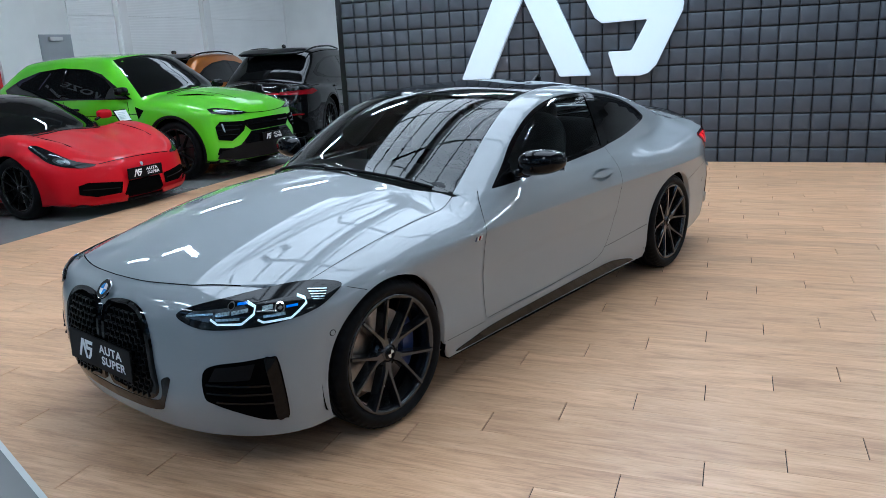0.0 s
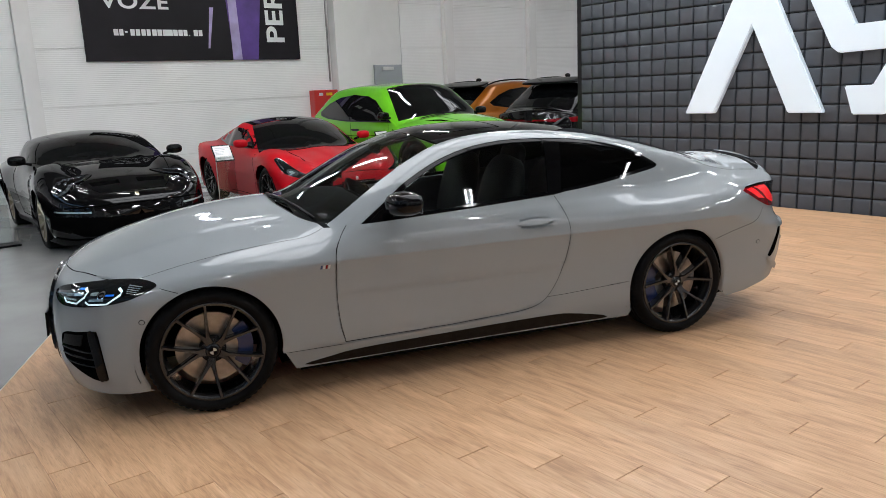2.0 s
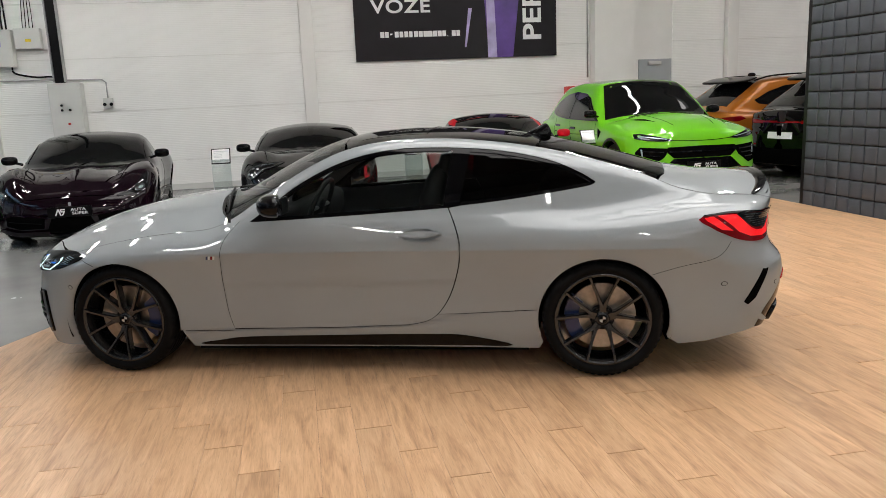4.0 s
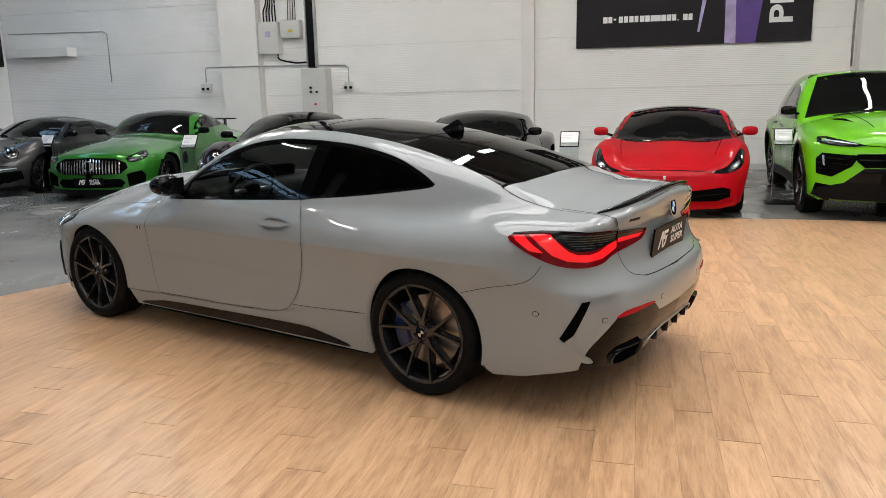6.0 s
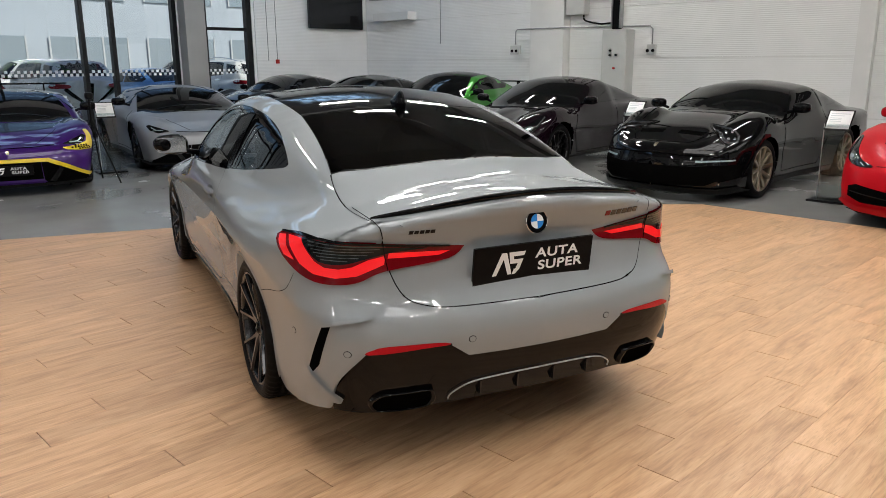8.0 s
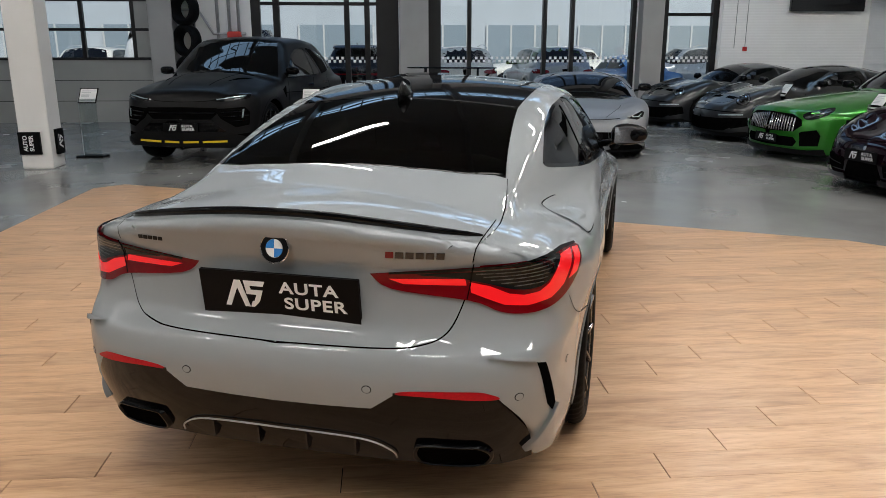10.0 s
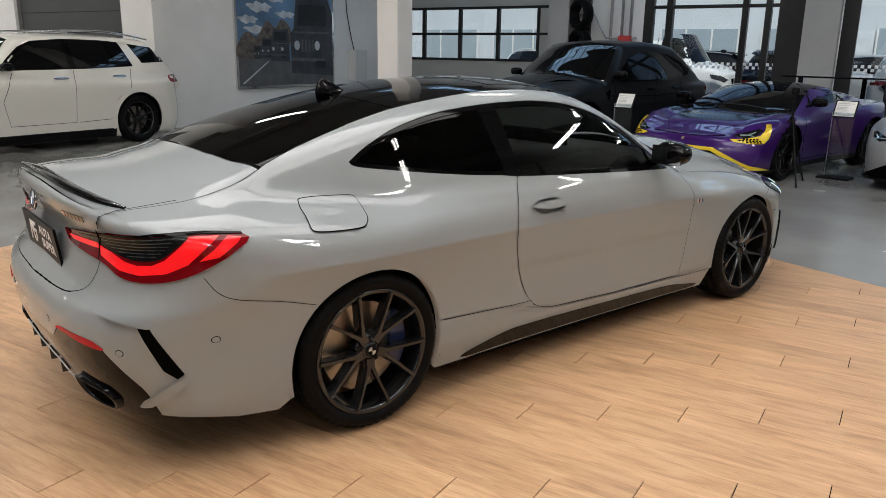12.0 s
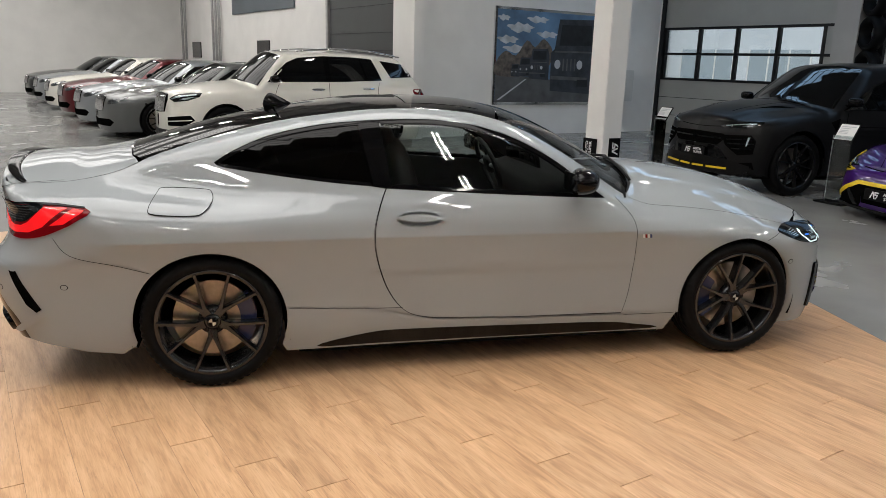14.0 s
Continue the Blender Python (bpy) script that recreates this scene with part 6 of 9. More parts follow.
def angular_spec(trim=None, **kw):
    d = spec_of(ANGULAR, wf=1.24, wr=-1.38, R=0.345, gap=0.03, mirror=(0.62, 0.98), plate_z=0.325, side_glass=[SIDE_PANE], screen=0.94,
        details=LOW_SIDE + [("head_lamp", "round_front", [(36, 0.60), (44, 0.645), (53, 0.685), (55, 0.67), (50, 0.61), (43, 0.575)], M_LENS, 0.007, "pair_flat"),
                 ("day_light", "round_front", strip([(40, 0.608), (45, 0.612), (50, 0.648)], 0.009, 0.018), M_LENSPALE, 0.012, "pair_flat"),
                 ("day_light", "round_front", strip([(45, 0.612), (48, 0.597)], 0.009, 0.018), M_LENSPALE, 0.012, "pair_flat"),
                 ("intake", "front", [(0.34, 0.41), (0.46, 0.405), (0.84, 0.22), (0.85, 0.15), (0.36, 0.15)], M_GAP, 0.006, "pair_flat"),
                 ("intake", "front", [(0, 0.41), (0.335, 0.41), (0.345, 0.205), (0, 0.205)], M_GAP, 0.006, "whole"),
                 ("intake_sill", "front", [(0, 0.205), (0.345, 0.205), (0.38, 0.165), (0, 0.165)], None, 0.012, "whole"),
                 ("intake_blade", "front", [(0.40, 0.17), (0.54, 0.35), (0.58, 0.33), (0.47, 0.16)], M_GLOSSBLACK, 0.02, "pair_flat"),
                 ("nose_edge", "front", [(0, 0.452), (0.42, 0.446), (0.62, 0.36), (0.88, 0.225), (0.89, 0.175), (0.62, 0.312), (0.40, 0.405), (0, 0.41)], trim, 0.02, "whole"),
                 ("lower_lip", "front", [(0, 0.165), (0.80, 0.165), (0.90, 0.19), (0.90, 0.14), (0, 0.135)], M_PLASTIC, 0.04, "whole"),
                 ("nose_badge", "front", [(0, 0.545), (0.02, 0.542), (0.016, 0.515), (0, 0.508)], M_RIMGOLD, 0.006, "whole"),
                 ("bonnet_line", "top", strip([(2.02, 0.30), (1.75, 0.50), (1.3, 0.62)], 0.006), M_GAP, 0.002, "pair_flat"),
                 ("bonnet_line", "front", strip([(0.0, 0.575), (0.25, 0.577), (0.50, 0.59)], 0.006), M_GAP, 0.003, "pair_flat")])
    d.update(kw)
    return d


REARENG = dict(xf=2.17, xr=-2.35, w=0.925, z_nose=0.66, z_cowl=0.94, x_cowl=0.93, x_wtop=0.12, z_roof=1.30, x_rtop=-0.7, x_tail=-1.95, z_deck=0.93, cab=0.89, lean=0.42, crown=0.05, flank=0.04, flares=((1.22, 0.56, 0.42, 0.24, 0.02), (-1.23, 0.62, 0.50, 0.26, 0.045)), nose_round=0.5, roof_w=0.06, domes=((0.95, 1.0, 2.02, 0.98, 0.03, 0.10), (0.95, 0.52, 2.02, 0.56, 0.045, -0.10)))


def rear_eng_spec(**kw):
    def oval(a, z, ra, rz, n=14):
        return [(a + ra * math.cos(t), z + rz * math.sin(t)) for t in np.linspace(0, 2 * math.pi, n, endpoint=False)]
    d = spec_of(REARENG, wf=1.22, wr=-1.23, R=0.338, gap=0.028, mirror=(0.5, 1.0), plate_z=0.42, split=False, spokes=10, rim_k=0.75,
        side_glass=[[(0.52, 0.95), (0.1, 1.18), (-0.35, 1.2), (-0.45, 0.97)], [(-0.5, 0.97), (-0.42, 1.19), (-0.85, 1.12), (-1.2, 0.99)]],
        details=[("head_lamp", "round_front", oval(52, 0.735, 7.4, 0.098), M_GLOSSBLACK, 0.010, "pair"),
                 ("lamp_glass", "round_front", oval(52, 0.735, 6.6, 0.086), M_LENSGREY, 0.015, "pair"),
                 ("lamp_bowl", "round_front", oval(52.4, 0.735, 4.6, 0.062), M_LENS, 0.018, "pair"),
                 ("lamp_core", "round_front", oval(52.6, 0.73, 2.6, 0.036), M_LENS, 0.022, "pair"),
                 ("lamp_core", "round_front", oval(54.5, 0.765, 0.8, 0.011), M_CHROME, 0.025, "pair"),
                 ("lamp_core", "round_front", oval(50.5, 0.765, 0.8, 0.011), M_CHROME, 0.025, "pair"),
                 ("lamp_core", "round_front", oval(54.5, 0.70, 0.8, 0.011), M_CHROME, 0.025, "pair"),
                 ("lamp_core", "round_front", oval(50.5, 0.70, 0.8, 0.011), M_CHROME, 0.025, "pair"),
                 ("bonnet_slot", "top", [(1.78, 0.10), (1.78, 0.40), (1.70, 0.42), (1.70, 0.10)], M_GAP, 0.003, "pair_flat"),
                 ("crest", "front", [(0, 0.64), (0.022, 0.637), (0.018, 0.61), (0, 0.60)], M_RIMGOLD, 0.004, "whole"),
                 ("bumper_line", "front", strip([(0.0, 0.535), (0.4, 0.53), (0.75, 0.52)], 0.012), M_GAP, 0.004, "pair_flat"),
                 ("side_duct", "round_front", [(40, 0.42), (58, 0.44), (60, 0.30), (44, 0.24)], M_GAP, 0.006, "pair_flat"),
                 ("light_strip", "round_front", [(30, 0.475), (54, 0.49), (54, 0.475), (30, 0.455)], M_LENSPALE, 0.010, "pair_flat"),
                 ("intake", "front", [(0, 0.40), (0.5, 0.41), (0.72, 0.43), (0.74, 0.27), (0.6, 0.2), (0, 0.19)], M_GAP, 0.006, "whole"),
                 ("lower_lip", "front", [(0, 0.18), (0.7, 0.17), (0.84, 0.2), (0.84, 0.13), (0, 0.13)], M_PLASTIC, 0.03, "whole"),
                 ("bonnet_line", "top", strip([(2.0, 0.0), (1.95, 0.35), (1.7, 0.52), (1.0, 0.62)], 0.007), M_GAP, 0.002, "pair_flat"),
                 ("skirt", "side", [(0.86, 0.2), (0.86, 0.135), (-0.86, 0.135), (-0.86, 0.2)], M_PLASTIC, 0.01, "pair_flat"),
                 ("door_line", "side", strip([(0.72, 0.88), (0.76, 0.5), (0.66, 0.26), (-0.4, 0.26), (-0.55, 0.6), (-0.5, 0.93)], 0.007), M_GAP, 0.002, "pair_flat")])
    d.update(kw)
    return d


LONGNOSE = dict(xf=2.2, xr=-2.35, w=0.97, z_nose=0.78, z_cowl=0.97, x_cowl=0.48, x_wtop=-0.25, z_roof=1.37, x_rtop=-0.95, x_tail=-1.98, z_deck=1.0, cab=0.88, lean=0.42, crown=0.08, nose_round=0.45, roof_w=0.05, flank=0.04,
                flares=((1.38, 0.58, 0.44, 0.24, 0.03), (-1.25, 0.66, 0.50, 0.26, 0.045)))
LONGNOSE_SPEC = spec_of(LONGNOSE, wf=1.38, wr=-1.25, R=0.345, gap=0.03, mirror=(0.12, 1.02), plate_z=0.32,
    roof_black=True,
    side_glass=[[(0.06, 1.03), (-0.12, 1.15), (-0.3, 1.23), (-0.6, 1.275), (-0.9, 1.255), (-1.25, 1.14), (-1.15, 1.06)]],
    details=[("grille", "front", [(0, 0.69), (0.42, 0.675), (0.58, 0.61), (0.61, 0.53), (0.50, 0.44), (0, 0.42)], M_GAP, 0.006, "whole"),
             ("badge_ring", "front", [(0.085 * math.cos(a), 0.555 + 0.085 * math.sin(a)) for a in np.linspace(-1.57, 1.57, 14)] + [(0.07 * math.cos(a), 0.555 + 0.07 * math.sin(a)) for a in np.linspace(1.57, -1.57, 14)], M_CHROME, 0.024, "pair_flat"),
             ("bumper_frame", "round_front", strip([(28, 0.40), (36, 0.47), (46, 0.50), (50, 0.40), (50, 0.24)], 0.03, 0.02), None, 0.03, "pair_flat"),
             ("lower_intake", "front", [(0, 0.36), (0.5, 0.36), (0.56, 0.30), (0.5, 0.23), (0, 0.22)], M_GAP, 0.006, "whole"),
             ("head_lamp", "round_front", [(34, 0.68), (44, 0.74), (56, 0.77), (54, 0.72), (46, 0.64), (37, 0.61)], M_LENS, 0.008, "pair"),
             ("day_light", "round_front", [(36, 0.65), (44, 0.69), (53, 0.735), (51, 0.71), (44, 0.67), (38, 0.63)], M_LENSGREY, 0.011, "pair"),
             ("intake", "round_front", [(33, 0.44), (45, 0.48), (48, 0.40), (47, 0.26), (34, 0.24)], M_GAP, 0.005, "pair_flat"),
             ("lower_lip", "front", [(0, 0.2), (0.7, 0.2), (0.85, 0.22), (0.85, 0.14), (0, 0.13)], M_PLASTIC, 0.03, "whole"),
             ("skirt", "side", [(0.98, 0.2), (0.98, 0.135), (-0.86, 0.135), (-0.86, 0.2)], M_PLASTIC, 0.01, "pair_flat"),
             ("side_gill", "side", [(0.9, 0.66), (0.75, 0.68), (0.7, 0.5), (0.86, 0.5)], M_GAP, 0.004, "pair"),
             ("door_line", "side", strip([(0.4, 0.92), (0.45, 0.5), (0.35, 0.24), (-0.75, 0.24), (-0.85, 0.95)], 0.007), M_GAP, 0.002, "pair_flat")]
            + [("grille_bar", "front", [(y, 0.672 - 0.1 * y), (y + 0.014, 0.672 - 0.1 * y), (y + 0.014, 0.44), (y, 0.44)], M_CHROME, 0.016, "pair_flat") for y in np.arange(0.03, 0.52, 0.05)])
SALOON = dict(xf=2.6, xr=-2.6, w=0.95, z_nose=0.84, z_cowl=1.02, x_cowl=1.0, x_wtop=0.2, z_roof=1.49, x_rtop=-1.0, x_tail=-1.85, z_deck=1.06, cab=0.88, lean=0.42, crown=0.09, nose_round=0.4, roof_w=0.05)
SALOON_SPEC = spec_of(SALOON, wf=1.65, wr=-1.5, R=0.355, gap=0.035, mirror=(0.6, 1.05), plate_z=0.42, rim=M_RIM,
    side_glass=[[(0.62, 1.03), (0.12, 1.33), (-0.4, 1.38), (-0.4, 1.06)], [(-0.47, 1.06), (-0.47, 1.38), (-1.1, 1.33), (-1.5, 1.15), (-1.4, 1.08)]],
    details=[("grille", "front", [(0, 0.8), (0.34, 0.79), (0.38, 0.74), (0.36, 0.52), (0, 0.5)], M_GAP, 0.008, "whole"),
             ("head_lamp", "round_front", [(22, 0.70), (30, 0.76), (38, 0.79), (37, 0.74), (31, 0.67), (23, 0.65)], M_LENSGREY, 0.008, "pair"),
             ("intake", "front", [(0, 0.36), (0.6, 0.38), (0.7, 0.32), (0.6, 0.24), (0, 0.23)], M_GAP, 0.006, "whole"),
             ("skirt", "side", [(1.25, 0.24), (1.25, 0.17), (-1.1, 0.17), (-1.1, 0.24)], M_CHROME, 0.004, "pair_flat")]
            + [("grille_bar", "front", [(y, 0.785), (y + 0.012, 0.785), (y + 0.012, 0.52), (y, 0.52)], M_CHROME, 0.018, "pair_flat") for y in np.arange(0.03, 0.35, 0.05)])
FAMILY = dict(xf=2.45, xr=-2.47, w=0.98, z_nose=1.02, z_cowl=1.18, x_cowl=1.2, x_wtop=0.45, z_roof=1.74, x_rtop=-1.85, x_tail=-2.38, z_deck=1.22, cab=0.92, lean=0.3, crown=0.08, nose_round=0.4, roof_w=0.04)


def family_spec(**kw):
    d = spec_of(FAMILY, wf=1.55, wr=-1.43, R=0.39, gap=0.045, mirror=(0.72, 1.24), plate_z=0.55, split=True,
        dlo=[(0.80, 1.185), (0.62, 1.36), (0.42, 1.52), (0.2, 1.605), (-0.3, 1.645), (-0.9, 1.64), (-1.26, 1.615), (-1.42, 1.24), (-0.6, 1.205)],
        side_glass=[[(0.70, 1.21), (0.58, 1.34), (0.38, 1.50), (0.18, 1.575), (-0.28, 1.61), (-0.28, 1.225)], [(-0.38, 1.23), (-0.38, 1.615), (-0.98, 1.605), (-1.08, 1.245)],
                    [(-1.12, 1.25), (-1.02, 1.60), (-1.23, 1.585), (-1.36, 1.265)], [(-1.62, 1.29), (-1.44, 1.59), (-1.98, 1.53), (-2.24, 1.36), (-2.2, 1.31)]],
        details=[("grille", "front", [(0, 0.97), (0.36, 0.95), (0.42, 0.86), (0.36, 0.66), (0, 0.64)], M_GAP, 0.008, "whole"),
                 ("head_lamp", "round_front", [(23, 0.88), (30, 0.95), (40, 0.985), (50, 0.985), (50, 0.93), (42, 0.865), (30, 0.835)], M_LENS, 0.008, "pair_flat"),
                 ("lamp_optic", "round_front", [(25, 0.875), (32, 0.93), (47, 0.965), (47, 0.95), (33, 0.91), (27, 0.87)], M_LENSPALE, 0.012, "pair_flat"),
                 ("lamp_optic", "round_front", [(34, 0.865), (42, 0.89), (46, 0.925), (38, 0.90)], M_LENSPALE, 0.012, "pair_flat"),
                 ("intake", "round_front", [(22, 0.58), (44, 0.63), (47, 0.55), (40, 0.45), (22, 0.44)], M_GAP, 0.006, "pair_flat"),
                 ("intake_slat", "round_front", [(23, 0.52), (45, 0.56), (45, 0.545), (23, 0.505)], M_CREAM, 0.012, "pair_flat"),
                 ("arch_trim", "side", arc_points(1.55, 0.39, 0.52, 195, -15, 30) + arc_points(1.55, 0.39, 0.44, -15, 195, 30), M_CREAM, 0.012, "pair_flat"),
                 ("arch_trim", "side", arc_points(-1.43, 0.39, 0.52, 195, -15, 30) + arc_points(-1.43, 0.39, 0.44, -15, 195, 30), M_CREAM, 0.012, "pair_flat"),
                 ("lower_lip", "front", [(0, 0.36), (0.7, 0.37), (0.82, 0.30), (0.8, 0.14), (0, 0.14)], M_PLASTIC, 0.010, "whole"),
                 ("tail_lamp", "round_rear", [(24, 1.06), (40, 1.09), (47, 1.05), (44, 0.97), (24, 0.98)], M_RED, 0.008, "pair"),
                 ("skirt", "side", [(1.08, 0.27), (1.08, 0.135), (-0.98, 0.135), (-0.98, 0.27)], M_PLASTIC, 0.006, "pair_flat"),
                 ("door_line", "side", strip([(0.6, 1.16), (0.8, 0.75), (0.72, 0.4), (-0.3, 0.4), (-0.34, 1.18)], 0.007), M_GAP, 0.002, "pair_flat"),
                 ("door_line", "side", strip([(-0.34, 0.4), (-0.95, 0.42), (-1.25, 0.8), (-1.36, 1.2)], 0.007), M_GAP, 0.002, "pair_flat"),
                 ("door_handle", "side", [(-0.22, 1.08), (-0.22, 1.05), (-0.02, 1.05), (-0.02, 1.08)], M_CHROME, 0.02, "pair"),
                 ("door_handle", "side", [(-1.22, 1.1), (-1.22, 1.07), (-1.02, 1.07), (-1.02, 1.1)], M_CHROME, 0.02, "pair")]
                + [("grille_bar", "front", [(y, 0.955), (y + 0.014, 0.955), (y + 0.014, 0.66), (y, 0.66)], M_CHROME, 0.018, "pair_flat") for y in np.arange(0.03, 0.36, 0.055)])
    d.update(kw)
    return d


def nose_at(x, y, heading, xf):
    c, s = math.cos(radians(heading)), math.sin(radians(heading))
    return pose(x - xf * c, y - xf * s, FLOOR, 0, 0, heading)

# ---- the hall ----
M_WALL = mat("white_wall_panel", (0.88, 0.875, 0.86), 0.5, vary=0.03, scale=1.2, bump=0.03, bump_scale=25)
M_PLASTER = mat("white_plaster", (0.80, 0.79, 0.77), 0.7, vary=0.04, scale=1.5, bump=0.08, bump_scale=90)
M_CONCRETE = mat("polished_concrete", (0.22, 0.22, 0.213), 0.22, vary=0.16, scale=0.9, bump=0.02, bump_scale=30, rough_vary=0.07)
M_COLGREY = mat("grey_column_paint", (0.34, 0.33, 0.315), 0.6, vary=0.05, scale=2, bump=0.05, bump_scale=80)
M_CEIL = mat("ceiling_sheet", (0.28, 0.28, 0.28), 0.6, vary=0.05, scale=1.0)
M_STEEL = mat("dark_steel_frame", (0.008, 0.008, 0.009), 0.4, 0.1, spec=0.3)
M_GATE = mat("grey_gate_panel", (0.33, 0.33, 0.31), 0.5, vary=0.04, scale=2, bump=0.03, bump_scale=60)
M_GATEDARK = mat("dark_gate_panel", (0.05, 0.053, 0.055), 0.5, vary=0.05, scale=2)
M_BOX = mat("grey_steel_box", (0.62, 0.62, 0.6), 0.45, vary=0.03, scale=4)
M_PIPE = mat("galvanised_pipe", (0.45, 0.45, 0.45), 0.4, 0.8, vary=0.1, scale=10)
M_FIRE = mat("red_enamel", (0.5, 0.02, 0.015), 0.35, 0, 0.3)
M_PAD = mat("grey_padding", (0.047, 0.054, 0.067), 0.5, vary=0.10, scale=6, bump=0.10, bump_scale=260)
M_SIGN = mat("white_acrylic_sign", (0.70, 0.78, 0.84), 0.12, 0, 0.6, emit=0.2)
M_BANNER = mat("banner_black", (0.007, 0.005, 0.008), 0.5, spec=0.25, vary=0.2, scale=2)
M_BANNERPURPLE = mat("banner_purple", (0.09, 0.04, 0.24), 0.5, vary=0.25, scale=3)
M_BANNERLIGHT = mat("banner_lilac", (0.42, 0.36, 0.6), 0.5, vary=0.2, scale=4)
M_PANE = glass("window_pane", (0.9, 0.93, 0.93))
M_SCREEN = mat("dark_screen", (0.006, 0.006, 0.007), 0.12)
M_TUBE = mat("lamp_tube", (1.0, 0.97, 0.92), 0.4, emit=116.0)
M_ASPHALT = mat("asphalt", (0.09, 0.09, 0.09), 0.8, vary=0.15, scale=2, bump=0.2, bump_scale=80)
M_FACADE = mat("pale_facade", (0.50, 0.54, 0.57), 0.6, vary=0.04, scale=0.8)
M_FACADEGLASS = mat("facade_glass", (0.28, 0.34, 0.38), 0.1, 0, 0.3)

# fine level ribs of the wall sheets
wn = M_WALL.node_tree
wave = wn.nodes.new("ShaderNodeTexWave")
wave.bands_direction = "Z"
wave.inputs["Scale"].default_value, wave.inputs["Distortion"].default_value = 9.0, 0.0
wtc = wn.nodes.new("ShaderNodeTexCoord")
wn.links.new(wtc.outputs["Object"], wave.inputs["Vector"])
wb = wn.nodes.new("ShaderNodeBump")
wb.inputs["Strength"].default_value, wb.inputs["Distance"].default_value = 0.5, 0.004
wn.links.new(wave.outputs["Fac"], wb.inputs["Height"])
wn.links.new(wb.outputs["Normal"], wn.nodes["Principled BSDF"].inputs["Normal"])


def slab(name, x0, x1, y0, y1, z0, z1, material, label="", category="", kind="structure", bevel=0.0):
    ob = part(name, box(x0, x1, y0, y1, FLOOR if z0 == 0 else z0, z1), material, bevel=bevel)
    return tagged(ob, label, category, kind=kind)


slab("ground", -60, 90, -60, 70, -0.5, -0.05, M_ASPHALT)
slab("floor", -16, 13.35, -11.3, 30.3, -0.2, FLOOR, M_CONCRETE, "polished grey concrete showroom floor")
SOUTH, EAST, ROOF = -11.0, 13.1, 6.2
slab("wall_south", -16, 13.35, SOUTH - 0.3, SOUTH, 0, ROOF, M_PLASTER)
slab("wall_west", -16.3, -16, -11.3, 30.3, 0, ROOF, M_PLASTER)
slab("wall_north", -16, 6.1, 30, 30.3, 0, ROOF, M_PLASTER)
slab("wall_inner", 5.8, 6.1, 10.4, 30, 0, ROOF, M_PLASTER)
slab("wall_poster", 6.1, 13.1, 10.4, 10.7, 0, ROOF, M_PLASTER)
# east wall round its openings: (y from, y to, sill, head)
OPEN_EAST = [(-7.35, -5.95, 0.0, 5.5), (-5.4, -0.62, 0.0, 5.5), (0.05, 3.3, 0.0, 5.5), (5.45, 10.25, 0.0, 3.6)]
edges = [-11.3] + [v for o in OPEN_EAST for v in o[:2]] + [10.7]
for a, b in zip(edges[::2], edges[1::2]):
    slab("wall_east", EAST, EAST + 0.25, a, b, 0, ROOF, M_PLASTER)
for a, b, lo, hi in OPEN_EAST:
    slab("wall_east", EAST, EAST + 0.25, a, b, hi, ROOF, M_PLASTER)

# wall panels of the south wall: long sheets with narrow joints, between the pilasters
for x0, x1 in ((-15.9, -12.3), (-12.0, -9.4), (-9.1, -7.85), (-5.88, 0.02), (0.30, 6.1), (7.08, 13.06)):
    z = 0.0
    for h in (0.58, 1.02, 1.02, 1.02, 1.02, 1.3):
        ob = part("wall_panel", box(x0, x1, SOUTH, SOUTH + 0.03, z + 0.008, z + h - 0.008), M_WALL, bpy.data.objects["wall_south"])
        z += h
for y0, y1 in ((-10.96, -7.42),):
    z = 0.0
    for h in (0.58, 1.02, 1.02, 1.02, 1.02, 1.3):
        part("wall_panel", box(EAST - 0.03, EAST, y0, y1, z + 0.005, z + h - 0.005), M_WALL, bpy.data.objects["wall_east"])
        z += h
for x0, x1, d in ((6.13, 7.05, 0.24), (0.03, 0.29, 0.14), (-6.82, -5.92, 0.28), (-9.38, -9.12, 0.16), (-12.28, -12.02, 0.16)):
    slab("pilaster", x0, x1, SOUTH, SOUTH + d, 0, ROOF, M_PLASTER, "white square wall pilaster")
slab("baseboard", -5.88, 13.0, SOUTH + 0.03, SOUTH + 0.045, 0, 0.1, M_BOX)
slab("pilaster", 5.55, 5.8, 10.1, 11.0, 0, ROOF, M_PLASTER, "white square wall pilaster")
col = slab("column", 6.0, 6.4, 4.9, 5.3, 0, ROOF, M_PLASTER, "white square column", bevel=0.01)
slab("column", 12.75, 13.1, -0.6, 0.03, 0, ROOF, M_COLGREY, "light grey square column")
slab("column", 12.75, 13.1, -5.92, -5.43, 0, ROOF, M_COLGREY, "light grey square column")
slab("column", 12.7, 13.1, 4.9, 5.4, 0, ROOF, M_COLGREY, "light grey square column")
slab("column", -7.5, -6.9, 29.4, 30, 0, ROOF, M_PLASTER, "white square column")

